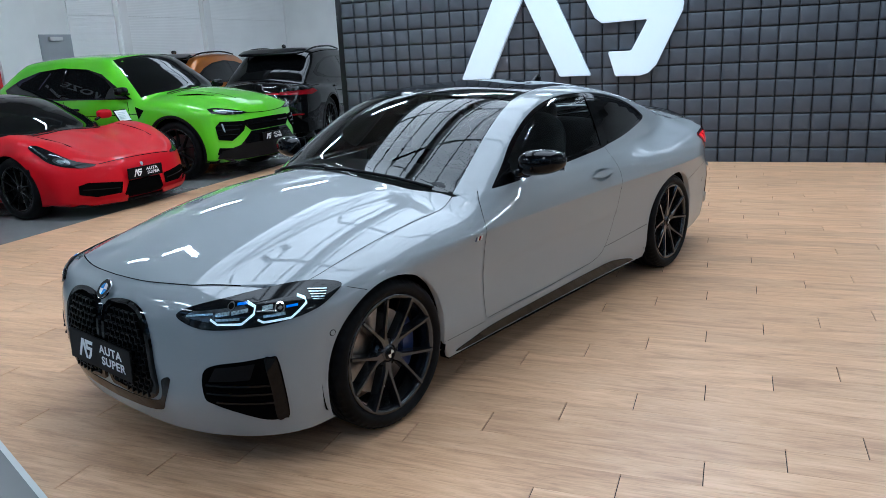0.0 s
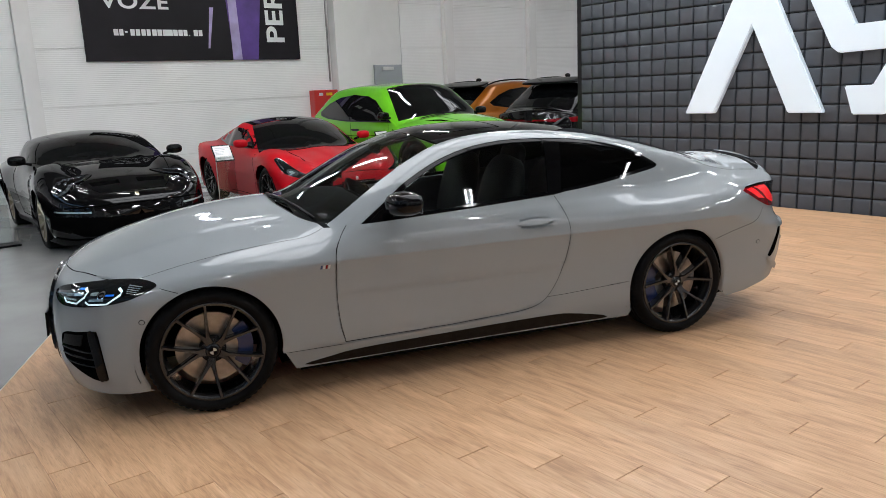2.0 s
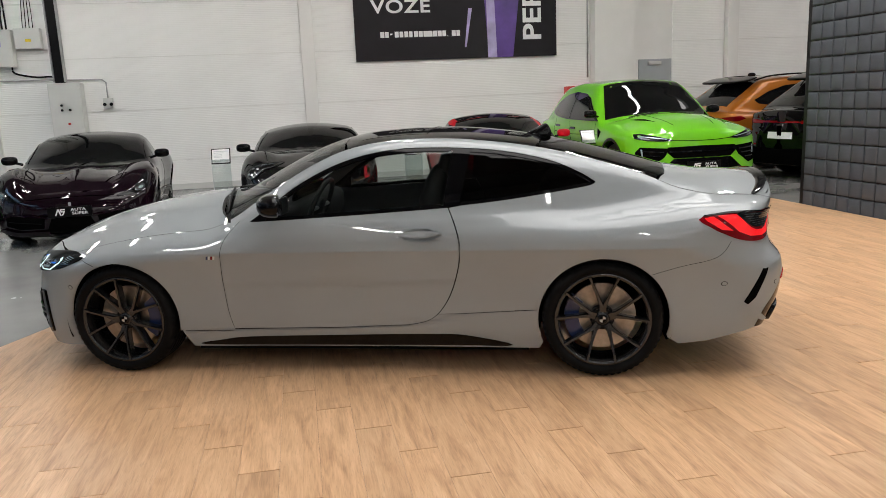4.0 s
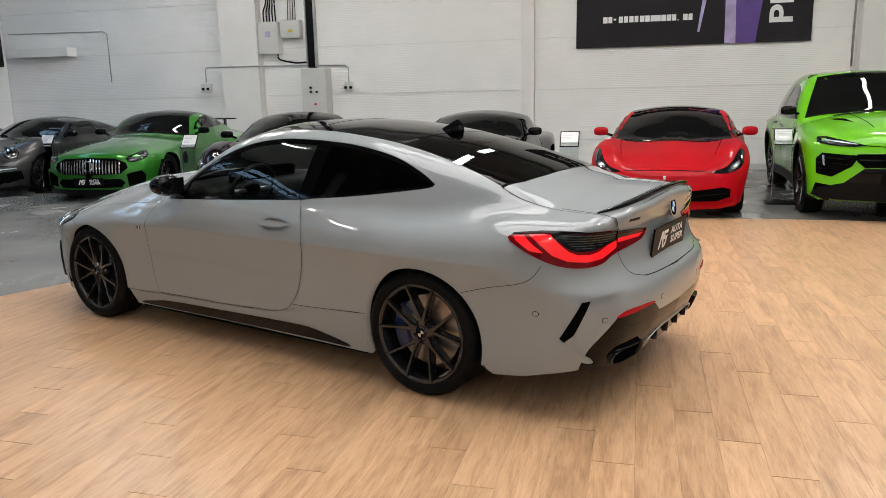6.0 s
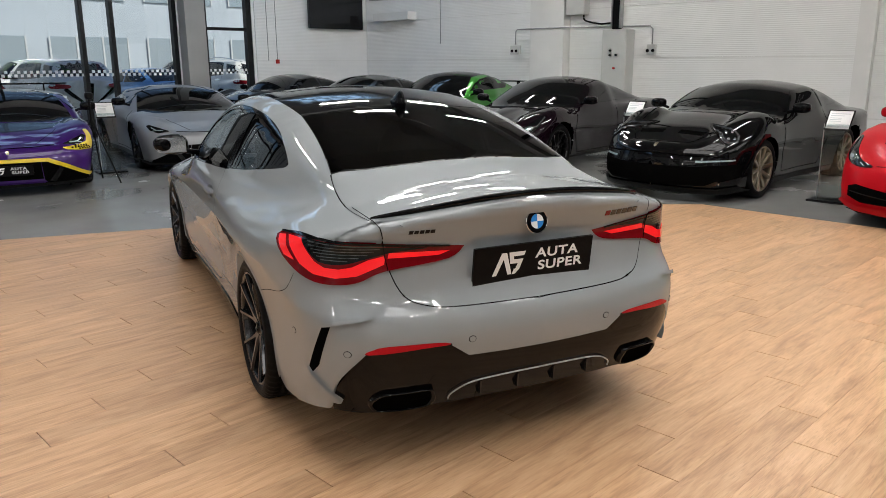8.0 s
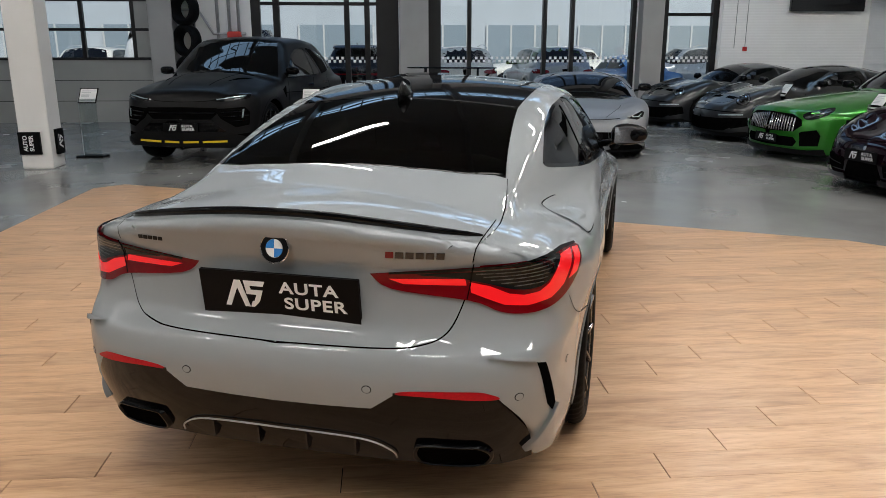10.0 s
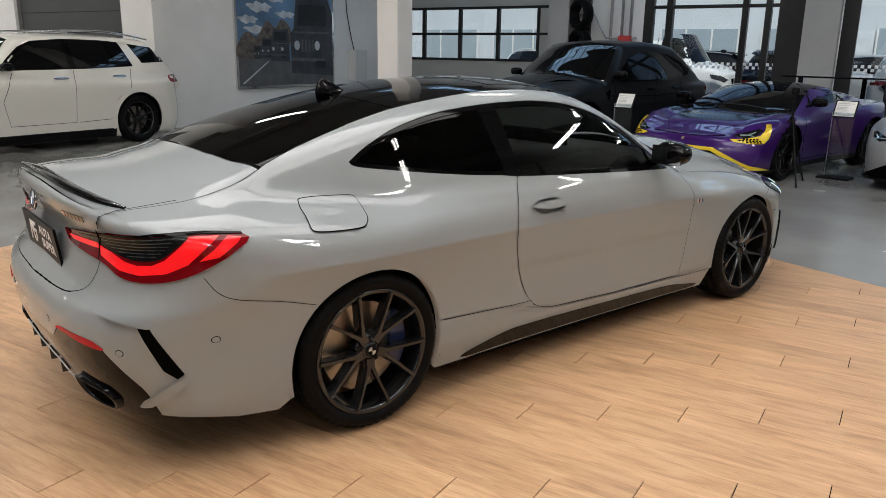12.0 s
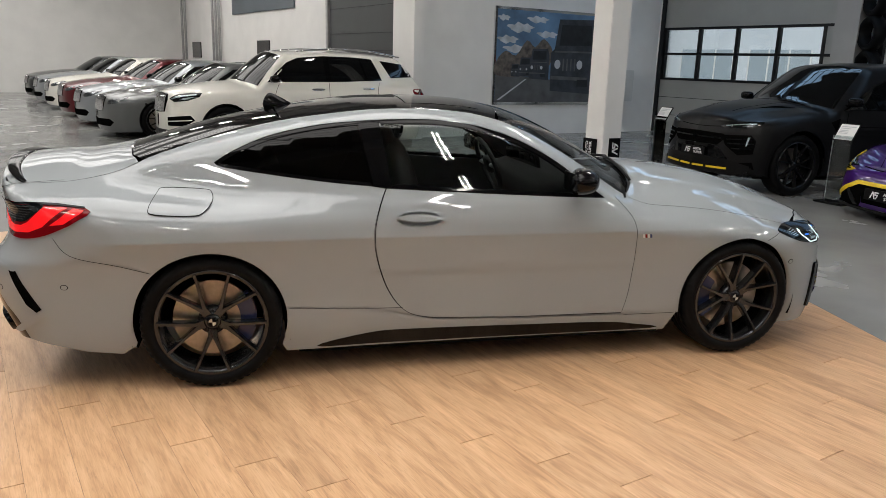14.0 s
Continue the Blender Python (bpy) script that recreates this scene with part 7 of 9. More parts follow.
# unseen ceiling with long roof lights; area lamps in them stand in for the sky
DAY, BLUE_SKY = (1.0, 0.97, 0.93), (0.42, 0.68, 1.0)
# first two follow reflections; the west and north ones are added for brightness
LIGHTS = [(-5.4, 1.4, -3.4, 3.0, DAY, 14), (9.6, 11.0, -9.5, 9.0, BLUE_SKY, 10), (-12.6, -9.8, -9.0, 9.0, DAY, 9), (-5.4, 1.4, 12, 28, DAY, 9)]
xs = sorted({-16.0, 13.35} | {v for q in LIGHTS for v in q[:2]})
bm = bmesh.new()
for a, b in zip(xs, xs[1:]):
    spans = sorted([q[2:4] for q in LIGHTS if q[0] == a and q[1] == b])
    y = -11.3
    for s0, s1 in spans:
        box(a, b, y, s0, ROOF, ROOF + 0.25, bm)
        y = s1
    box(a, b, y, 30.3, ROOF, ROOF + 0.25, bm)
tagged(part("ceiling", bm, M_CEIL), kind="structure")
# unseen slab added over the openings, keeps sun and sky out
tagged(part("unseen_roof_block", box(-16.3, 13.4, -11.3, 30.3, ROOF + 0.45, ROOF + 0.6), M_CEIL), kind="structure")
for x0, x1, y0, y1, tone, power in LIGHTS:
    for k in range(int((y1 - y0) / 0.6) + 1):
        y = y0 + (y1 - y0) * k / int((y1 - y0) / 0.6)
        tagged(part("roof_light_bar", box(x0, x1, y - 0.02, y + 0.02, ROOF + 0.1, ROOF + 0.16), M_STEEL), kind="structure")
    for k in range(1, max(2, int((x1 - x0) / 2.2))):
        x = x0 + (x1 - x0) * k / max(2, int((x1 - x0) / 2.2))
        tagged(part("roof_light_bar", box(x - 0.03, x + 0.03, y0, y1, ROOF + 0.08, ROOF + 0.16), M_STEEL), kind="structure")
    ld = bpy.data.lights.new("roof_light", "AREA")
    ld.shape, ld.size, ld.size_y, ld.energy, ld.color = "RECTANGLE", x1 - x0, y1 - y0, power * (y1 - y0) * (x1 - x0), tone
    lo = new("roof_light", ld)
    lo.location = ((x0 + x1) / 2, (y0 + y1) / 2, ROOF + 0.22)
for y in np.arange(-9, 28, 4.0):
    tagged(part("roof_beam", box(-16, 13.2, y - 0.09, y + 0.09, ROOF - 0.5, ROOF, None), M_CEIL), kind="structure")


def lamp_fitting(x, y, z=5.3):
    thing = part("ceiling_lamp", box(-0.09, 0.09, -0.78, 0.78, 0.03, 0.09), M_BOX)
    for dx in (-0.045, 0.045):
        b = lathe([(0.001, -0.75), (0.018, -0.75), (0.018, 0.75), (0.001, 0.75)], 10, "y", 1)
        bmesh.ops.translate(b, verts=b.verts, vec=(dx, 0, 0.012))
        part("lamp_tube", b, M_TUBE, thing)
    for dy in (-0.5, 0.5):
        part("hanger", tube([(0, dy, 0.08), (0, dy, ROOF - z)], 0.006, 6), M_STEEL, thing)
    tagged(thing, "twin tube ceiling lamp on hangers", "lamp", "ceiling lamps")
    thing.location = (x, y, z)
    return thing


# tube pairs are known from reflections; their number and places are set for brightness
first = lamp_fitting(-0.6, -7.5)
for x, ys in ((-5.6, (-7.5, -4.5, -1.5, 1.5, 4.5, 7.5)), (-0.6, (-4.8, 7.5)), (4.6, (-7.5, -4.5, 1.5, 7.5))):
    for y in ys:
        copy_thing(first, Matrix.Translation((x, y, 5.3)))
# two extra fittings, added to brighten the east part of the south wall
for y in (-8.0, -5.0):
    copy_thing(first, Matrix.Translation((6.6, y, 5.3)))
for x in (-6.5, 2.0):
    for y in (12.5, 16.5, 20.5, 24.5):
        copy_thing(first, Matrix.Translation((x, y, 5.3)))

# ---- padded wall with the big mark ----
slab("wall_sign", -6.35, -6.06, -3.92, 3.44, 0, 3.62, M_STEEL)
TILE_Y, TILE_Z = 0.2135, 0.2127
vs, fs = [], []
steps = (-1.0, -0.965, -0.9, -0.78, 0.0, 0.78, 0.9, 0.965, 1.0)
rise = (0.0, 0.6, 0.88, 1.0, 1.05, 1.0, 0.88, 0.6, 0.0)
n = len(steps) - 1
for u, ku in zip(steps, rise):
    for v, kv in zip(steps, rise):
        vs.append((0.002 + 0.03 * min(ku, kv), u * (TILE_Y / 2 - 0.004), v * (TILE_Z / 2 - 0.004)))
for i in range(n):
    for j in range(n):
        a = i * (n + 1) + j
        fs.append((a, a + n + 1, a + n + 2, a + 1))
pad = bpy.data.meshes.new("pad")
pad.from_pydata(vs, [], fs)
pad.polygons.foreach_set("use_smooth", [True] * len(pad.polygons))
pad.materials.append(M_PAD)
wall = bpy.data.objects["wall_sign"]
rest = bmesh.new()
for r in range(17):
    for c in range(34):
        y, z = -3.828 + TILE_Y * (c + 0.5), -0.034 + TILE_Z * (r + 0.5)
        if r < 12 and 5 <= c < 30:
            ob = new("pad", pad)
            ob.parent, ob.location = wall, (-6.06, y, z)
        else:
            m0 = len(rest.verts)
            rest.from_mesh(pad)
            rest.verts.ensure_lookup_table()
            bmesh.ops.translate(rest, verts=rest.verts[m0:], vec=(-6.06, y, z))
ob = part("pads", rest, M_PAD, wall, smooth=True)
tagged(ob, kind="stuff")
sign = new("wall_mark")
tagged(sign, "large glossy white dealer mark on padded wall", "sign")
LEFT = [(-1.94, 1.15), (-1.52, 1.15), (-1.03, 2.20), (-0.54, 1.15), (-0.12, 1.15), (-0.80, 2.62), (-0.88, 2.68), (-1.18, 2.68), (-1.26, 2.62)]
RIGHT = [(-0.42, 2.68), (-0.33, 2.41), (-0.07, 1.88), (0.02, 1.81), (0.60, 1.83), (0.40, 1.45), (0.10, 1.45), (0.20, 1.13), (0.52, 1.13), (0.62, 1.16), (0.72, 1.26), (1.03, 1.92),
         (1.04, 2.03), (0.99, 2.10), (0.88, 2.13), (0.18, 2.11), (0.06, 2.38), (0.98, 2.41), (1.12, 2.68)]
for k, pts in enumerate((LEFT, RIGHT)):
    bm = prism(pts, 0.09, lambda u, v, w: (-6.03 + w, u, v))
    part("letter_shape", bm, M_SIGN, sign, bevel=0.012)

# ---- things on the south wall ----
banner = part("banner", box(-5.12, -0.81, SOUTH + 0.04, SOUTH + 0.09, 2.39, 4.4), M_BANNER)
tagged(banner, "black and purple printed advertising banner on the wall", "banner")
face = SOUTH + 0.093


def flat_print(parent, name, pts, material, y=face):
    b = bmesh.new()
    b.faces.new([b.verts.new((x, y, z)) for x, z in pts])
    bmesh.ops.recalc_face_normals(b, faces=b.faces)
    for f in b.faces:
        if f.normal.y < 0:
            f.normal_flip()
    return part(name, b, material, parent)


flat_print(banner, "purple_field", [(-3.62, 2.39), (-4.75, 2.39), (-5.0, 3.2), (-5.0, 4.4), (-3.5, 4.4)], M_BANNERPURPLE)
flat_print(banner, "light_streak", [(-3.60, 2.39), (-3.80, 2.39), (-3.74, 4.4), (-3.58, 4.4)], M_BANNERLIGHT, face + 0.002)
flat_print(banner, "light_streak", [(-3.1, 2.62), (-3.14, 2.62), (-3.28, 3.4), (-3.2, 3.4)], M_BANNERLIGHT, face + 0.002)
flat_print(banner, "dark_band", [(-4.15, 2.39), (-5.12, 2.39), (-5.12, 4.4), (-4.4, 4.4)], M_BANNER, face + 0.003)
turn_s = Matrix(((-1, 0, 0, 0), (0, 0, 1, 0), (0, 1, 0, 0), (0, 0, 0, 1)))
for k, w in enumerate((0.085, 0.075, 0.05, 0.08, 0.075, 0.08, 0.07, 0.085, 0.085, 0.1, 0.09, 0.085, 0.085, 0.075, 0.02, 0.085, 0.075)):
    x = -1.33 - 0.1 * k
    hi = 2.93 if w == 0.05 else (2.87 if w == 0.02 else 2.965)
    lo = 2.9 if w == 0.05 else 2.85
    flat_print(banner, "print_bar", [(x, lo), (x - w, lo), (x - w, hi), (x, hi)], M_WHITE, face + 0.006)
words("VOZE", 0.36, Matrix.Translation((-1.78, face + 0.006, 3.45)) @ turn_s @ Matrix.Diagonal((1.25, 1, 1, 1)), M_WHITE, banner, extrude=0.001, spacing=1.1)
words("PER", 0.56, Matrix.Translation((-4.6, face + 0.006, 3.25)) @ turn_s @ pose(0, 0, 0, 0, 0, 90) @ Matrix.Diagonal((1.2, 1, 1, 1)), M_WHITE, banner, extrude=0.001)
door = slab("door_1", -7.82, -7.05, SOUTH + 0.0, SOUTH + 0.05, 0, 2.24, mat("grey_door", (0.36, 0.38, 0.40), 0.45, vary=0.03, scale=3), "grey steel door with closer")
part("door_closer", box(-7.55, -7.25, SOUTH + 0.05, SOUTH + 0.11, 2.12, 2.19), M_BOX, door)
part("door_handle", tube([(-7.75, SOUTH + 0.05, 1.05), (-7.75, SOUTH + 0.1, 1.05), (-7.62, SOUTH + 0.1, 1.05)], 0.01, 8), M_PIPE, door)
hyd = part("hydrant_box", box(-5.9, -5.3, SOUTH + 0.03, SOUTH + 0.25, 1.0, 1.72), M_FIRE, bevel=0.01)
tagged(hyd, "red wall hydrant cabinet with yellow labels", "hydrant cabinet")
part("label_bar", box(-5.75, -5.6, SOUTH + 0.25, SOUTH + 0.252, 1.6, 1.66), M_YELLOW, hyd)
part("label_bar", box(-5.52, -5.42, SOUTH + 0.25, SOUTH + 0.252, 1.6, 1.66), M_WHITE, hyd)


def steel_box(name, label, x0, x1, z0, z1, d, y0=SOUTH + 0.03, cat="electrical box"):
    ob = part(name, box(x0, x1, y0, y0 + d, z0, z1), M_BOX, bevel=0.006)
    tagged(ob, label, cat)
    part("lid", box(x0 + 0.02, x1 - 0.02, y0 + d, y0 + d + 0.012, z0 + 0.02, z1 - 0.02), M_BOX, ob, bevel=0.003)
    return ob


e1 = steel_box("electrical_box", "grey wall electrical box with thick black cables", 5.62, 6.10, 2.50, 3.18, 0.2)
part("label_bar", box(5.8, 5.92, SOUTH + 0.243, SOUTH + 0.245, 2.86, 2.98), M_BANNERLIGHT, e1)
for k in range(5):
    x = 5.70 + 0.07 * k
    part("cable", tube(smooth_line([(x, SOUTH + 0.14, 3.18), (x, SOUTH + 0.15, 3.4), (x - 0.02 * k, SOUTH + 0.16, 3.65), (x + 0.05, SOUTH + 0.1, 4.2), (x, SOUTH + 0.06, 5.2)], 5), 0.016, 8), M_RUBBER, e1, smooth=True)
e2 = steel_box("electrical_box", "small grey wall electrical box with yellow label", 5.12, 5.58, 2.82, 3.2, 0.16)
part("label_bar", box(5.28, 5.38, SOUTH + 0.203, SOUTH + 0.205, 2.95, 3.0), M_YELLOW, e2)
for k in range(4):
    part("cable", tube(smooth_line([(5.25 + 0.06 * k, SOUTH + 0.1, 3.2), (5.25 + 0.05 * k, SOUTH + 0.09, 3.7), (5.3, SOUTH + 0.06, 5.2)], 5), 0.008, 6), M_RUBBER, e2, smooth=True)
part("cable", tube(smooth_line([(5.7, SOUTH + 0.12, 2.5), (5.66, SOUTH + 0.12, 2.38), (5.3, SOUTH + 0.1, 2.3), (5.02, SOUTH + 0.1, 2.3), (4.9, SOUTH + 0.08, 2.2)], 5), 0.018, 8), M_RUBBER, e1, smooth=True)
cab_ = steel_box("switch_cabinet", "tall grey steel switch cabinet with rotary knobs", 4.5, 5.08, 0.4, 2.16, 0.3, cat="switch cabinet")
for x, z in ((4.86, 1.75), (4.72, 1.66), (4.86, 1.66), (4.76, 1.40)):
    b = lathe([(0.001, 0.036), (0.022, 0.034), (0.024, 0.0)], 14, "y", 1)
    bmesh.ops.translate(b, verts=b.verts, vec=(x, SOUTH + 0.342, z))
    part("knob", b, M_FIRE if z < 1.5 else M_PLASTIC, cab_)
duct = part("cable_duct", box(4.82, 4.98, SOUTH + 0.03, SOUTH + 0.13, 2.18, ROOF), M_PLASTIC)
tagged(duct, "dark vertical cable tray on the wall", "cable tray")
for x in (4.8, 5.0):
    part("side_rail", box(x - 0.012, x + 0.012, SOUTH + 0.03, SOUTH + 0.15, 2.2, ROOF), M_PIPE, duct)


def conduit(pts, r=0.014, label="grey surface conduit on the wall"):
    ob = part("conduit", tube(pts, r, 8), M_PIPE, smooth=True)
    return tagged(ob, label, "conduit")


conduit([(7.45, SOUTH + 0.26, 1.92), (7.45, SOUTH + 0.26, 2.2), (7.4, SOUTH + 0.26, 2.25), (6.1, SOUTH + 0.26, 2.25), (5.9, SOUTH + 0.06, 2.25), (4.15, SOUTH + 0.06, 2.22), (4.08, SOUTH + 0.06, 2.16), (4.08, SOUTH + 0.06, 1.85)])
for x, z, w in ((7.46, 1.80, 0.26), (4.08, 1.76, 0.18)):
    sk = steel_box("socket_box", "small grey wall socket box", x - w / 2, x + w / 2, z - 0.1, z + 0.1, 0.08, SOUTH + (0.2 if x > 7 else 0.03), "socket")
    for dx in (-0.06, 0.06):
        b = lathe([(0.001, 0.02), (0.03, 0.02), (0.034, 0.0)], 14, "y", 1)
        bmesh.ops.translate(b, verts=b.verts, vec=(x + dx, SOUTH + (0.29 if x > 7 else 0.122), z - 0.02))
        part("socket_cap", b, M_PLASTIC, sk)
conduit([(10.1, SOUTH + 0.05, 2.0), (10.1, SOUTH + 0.05, 3.1), (10.2, SOUTH + 0.05, 3.16), (12.9, SOUTH + 0.05, 3.2)], 0.012)
conduit([(-5.84, SOUTH + 0.06, 1.9), (-5.84, SOUTH + 0.06, ROOF)], 0.02)

# ---- east wall: screen, alarm, glazing, doors, gate ----
tv = part("wall_screen", box(EAST - 0.2, EAST - 0.1, -10.72, -8.95, 2.42, 3.22), M_SCREEN, bevel=0.012)
tagged(tv, "black flat wall screen on bracket", "screen")
part("bracket", box(EAST - 0.1, EAST, -10.0, -9.7, 2.7, 3.0), M_STEEL, tv)
part("cable", tube(smooth_line([(EAST - 0.08, -10.1, 3.2), (EAST - 0.06, -10.0, 3.6), (EAST - 0.05, -9.8, 3.9), (EAST - 0.05, -9.7, 5)], 4), 0.01, 6), M_PLASTIC, tv)
shelf = part("wall_shelf", box(11.0, 12.4, SOUTH + 0.03, SOUTH + 0.35, 2.62, 2.82), M_PLASTER, bevel=0.006)
tagged(shelf, "white boxed wall shelf under the ceiling pipes", "shelf")
fire = part("fire_alarm", box(EAST - 0.06, EAST - 0.03, -8.06, -7.96, 1.53, 1.63), M_FIRE, bevel=0.004)
tagged(fire, "small red fire alarm button on the wall", "alarm button")
conduit([(EAST - 0.04, -8.01, 1.63), (EAST - 0.04, -8.01, ROOF)], 0.008)
conduit([(EAST - 0.04, -7.75, 1.6), (EAST - 0.04, -7.75, ROOF)], 0.008)


def glazing(name, y0, y1, posts, rails, z1=5.5, x=EAST + 0.05):
    """A glazed front: dark posts and rails, panes between them."""
    ob = part(name, box(x, x + 0.1, y0, y1, FLOOR, 0.06), M_STEEL)
    tagged(ob, "dark framed glass front with white safety dots", kind="structure")
    part("window_frame", box(x, x + 0.1, y0, y1, z1 - 0.06, z1), M_STEEL, ob)
    for y, w in posts:
        part("window_frame", box(x - 0.03, x + 0.12, y - w / 2, y + w / 2, 0.06, z1 - 0.06), M_STEEL, ob)
    for a, b, z in rails:
        part("window_frame", box(x, x + 0.1, a, b, z - 0.035, z + 0.035), M_STEEL, ob)
    ys = sorted([p[0] for p in posts])
    for a, b in zip(ys, ys[1:]):
        p = part("pane", box(x + 0.04, x + 0.052, a, b, 0.06, z1 - 0.06), M_PANE, ob)
        p.visible_shadow = False
        dots = bmesh.new()
        for r in range(2):
            for k in range(int((b - a) / 0.12)):
                yy = a + 0.06 + 0.12 * k + 0.06 * r
                if yy < b - 0.05:
                    box(x + 0.034, x + 0.036, yy - 0.03, yy + 0.03, 1.28 + 0.07 * r, 1.34 + 0.07 * r, dots)
        tagged(part("safety_dots", dots, M_WHITE, p), kind="stuff")
    return ob


glazing("window_1", -7.35, -5.95, [(-7.28, 0.14), (-6.05, 0.2)], [(-7.35, -5.95, 2.35), (-7.35, -5.95, 3.9)])
glazing("window_2", -5.4, -0.62, [(-5.35, 0.1), (-3.92, 0.09), (-3.28, 0.09), (-1.55, 0.09), (-0.76, 0.28)], [(-5.4, -0.62, 3.9)])
glazing("window_3", 0.05, 3.3, [(0.3, 0.5), (0.75, 0.12), (1.2, 0.12), (2.75, 0.14), (3.2, 0.2)], [(0.05, 3.3, 2.55), (0.05, 3.3, 3.9)])
gate = part("gate", box(EAST + 0.05, EAST + 0.12, 5.45, 10.25, FLOOR, 1.34), M_GATE)
tagged(gate, "grey sectional gate with two rows of panes", kind="structure")
part("gate_panel", box(EAST + 0.05, EAST + 0.12, 5.45, 10.25, 2.62, 3.6), M_GATE, gate)
for z in (1.34, 1.96, 2.58):
    part("gate_rail", box(EAST + 0.03, EAST + 0.13, 5.45, 10.25, z, z + 0.06), M_STEEL, gate)
for k in range(5):
    y = 5.85 + (10.2 - 5.85) * k / 4
    part("gate_rail", box(EAST + 0.035, EAST + 0.125, y - 0.04, y + 0.04, 1.4, 2.6), M_STEEL, gate)
part("gate_panel", box(EAST + 0.05, EAST + 0.12, 5.45, 5.82, 1.4, 2.6), M_GATE, gate)
for z in (0.45, 0.9):
    part("gate_seam", box(EAST + 0.045, EAST + 0.05, 5.45, 10.25, z, z + 0.012), M_STEEL, gate)
p = part("pane", box(EAST + 0.08, EAST + 0.09, 5.85, 10.2, 1.4, 2.6), M_PANE, gate)
p.visible_shadow = False
for y in (5.45, 10.25):
    part("gate_track", box(EAST - 0.06, EAST + 0.0, y - 0.05, y + 0.05, 0, 3.8), M_STEEL, gate)
for k, y in enumerate((3.55, 3.75, 4.0)):
    conduit([(EAST - 0.1, y, 0.3), (EAST - 0.1, y, 4.5), (EAST - 0.1, y + 0.3, 4.8), (EAST - 0.1, y + 0.3, ROOF)], 0.035, "grey vertical heating pipe by the door")
conduit([(EAST - 0.12, 3.4, 1.9), (EAST - 0.12, 4.1, 1.9), (EAST - 0.12, 4.4, 2.4), (EAST - 0.12, 4.85, 2.4)], 0.03, "grey bent heating pipe by the door")
ext = part("fire_extinguisher", box(EAST - 0.2, EAST - 0.02, 3.5, 3.8, 1.55, 1.95), M_FIRE, bevel=0.02)
tagged(ext, "red fire extinguisher box on the wall", "fire extinguisher")
rack = new("tyre_rack")
tagged(rack, "dark stacked tyres on wall rack", "tyre rack")
for k, z in enumerate((1.1, 1.75, 2.4, 3.05)):
    b = lathe([(0.2, -0.11), (0.22, 0.11), (0.3, 0.12), (0.34, 0.08), (0.34, -0.08), (0.3, -0.12), (0.2, -0.11)], 28, "y", 1)
    b.transform(pose(12.72, 4.62, z, 0, 0, 60))
    part("tyre", b, M_RUBBER, rack, smooth=True)
part("rack_post", box(12.98, 13.08, 4.5, 4.6, 0, 3.4), M_STEEL, rack)

# ---- north side: picture, boiler, dark gate ----
pic = part("framed_picture", box(7.78, 10.99, 10.34, 10.40, 0.69, 2.86), M_CHROME, bevel=0.006)
tagged(pic, "large framed grey photograph of off-road cars on a road", "picture")
PICSKY = mat("print_sky", (0.12, 0.22, 0.36), 0.4, vary=0.35, scale=1.6)
PICCLOUD = mat("print_cloud", (0.52, 0.55, 0.58), 0.4, vary=0.3, scale=4)
PICROAD = mat("print_road", (0.10, 0.103, 0.108), 0.4, vary=0.3, scale=3)
PICTREE = mat("print_trees", (0.12, 0.10, 0.085), 0.5, vary=0.6, scale=9)
PICCAR = mat("print_car_dark", (0.036, 0.042, 0.052), 0.4, vary=0.4, scale=5)
PICSCREEN = mat("print_screen", (0.012, 0.014, 0.018), 0.4, vary=0.4, scale=6)
PICLIGHT = mat("print_pale", (0.5, 0.52, 0.55), 0.4)


def print_n(name, pts, material, d=0.0):
    b = bmesh.new()
    b.faces.new([b.verts.new((x, 10.336 - d, z)) for x, z in pts])
    for f in b.faces:
        f.normal_update()
        if f.normal.y > 0:
            f.normal_flip()
    return part(name, b, material, pic)


print_n("print", [(7.84, 0.75), (10.93, 0.75), (10.93, 2.80), (7.84, 2.80)], PICSKY)
for cx, cz, w, h in ((8.5, 2.42, 0.36, 0.1), (8.15, 2.15, 0.28, 0.08), (9.0, 2.62, 0.3, 0.07), (8.02, 2.62, 0.16, 0.06), (9.3, 2.3, 0.3, 0.07), (8.45, 1.95, 0.4, 0.08)):
    print_n("print_cloud", [(cx + w * math.cos(t) * (1 + 0.18 * math.sin(5 * t)), cz + h * math.sin(t) * (1 + 0.3 * math.cos(7 * t))) for t in np.linspace(0, 6.28, 29)[:-1]], PICCLOUD, 0.001)
print_n("print", [(7.84, 0.75), (10.93, 0.75), (10.93, 1.2), (9.0, 1.3), (7.84, 1.42)], PICROAD, 0.001)
print_n("print", smooth_line([(7.84, 1.36), (8.6, 1.34), (9.3, 1.5), (9.5, 1.9), (9.2, 2.2), (8.95, 2.0), (8.7, 2.15), (8.4, 1.8), (8.1, 1.9), (7.84, 1.65)], 3, True), PICTREE, 0.002)
print_n("print", [(7.9, 0.8), (7.98, 0.8), (8.75, 1.28), (8.7, 1.28)], PICLIGHT, 0.002)
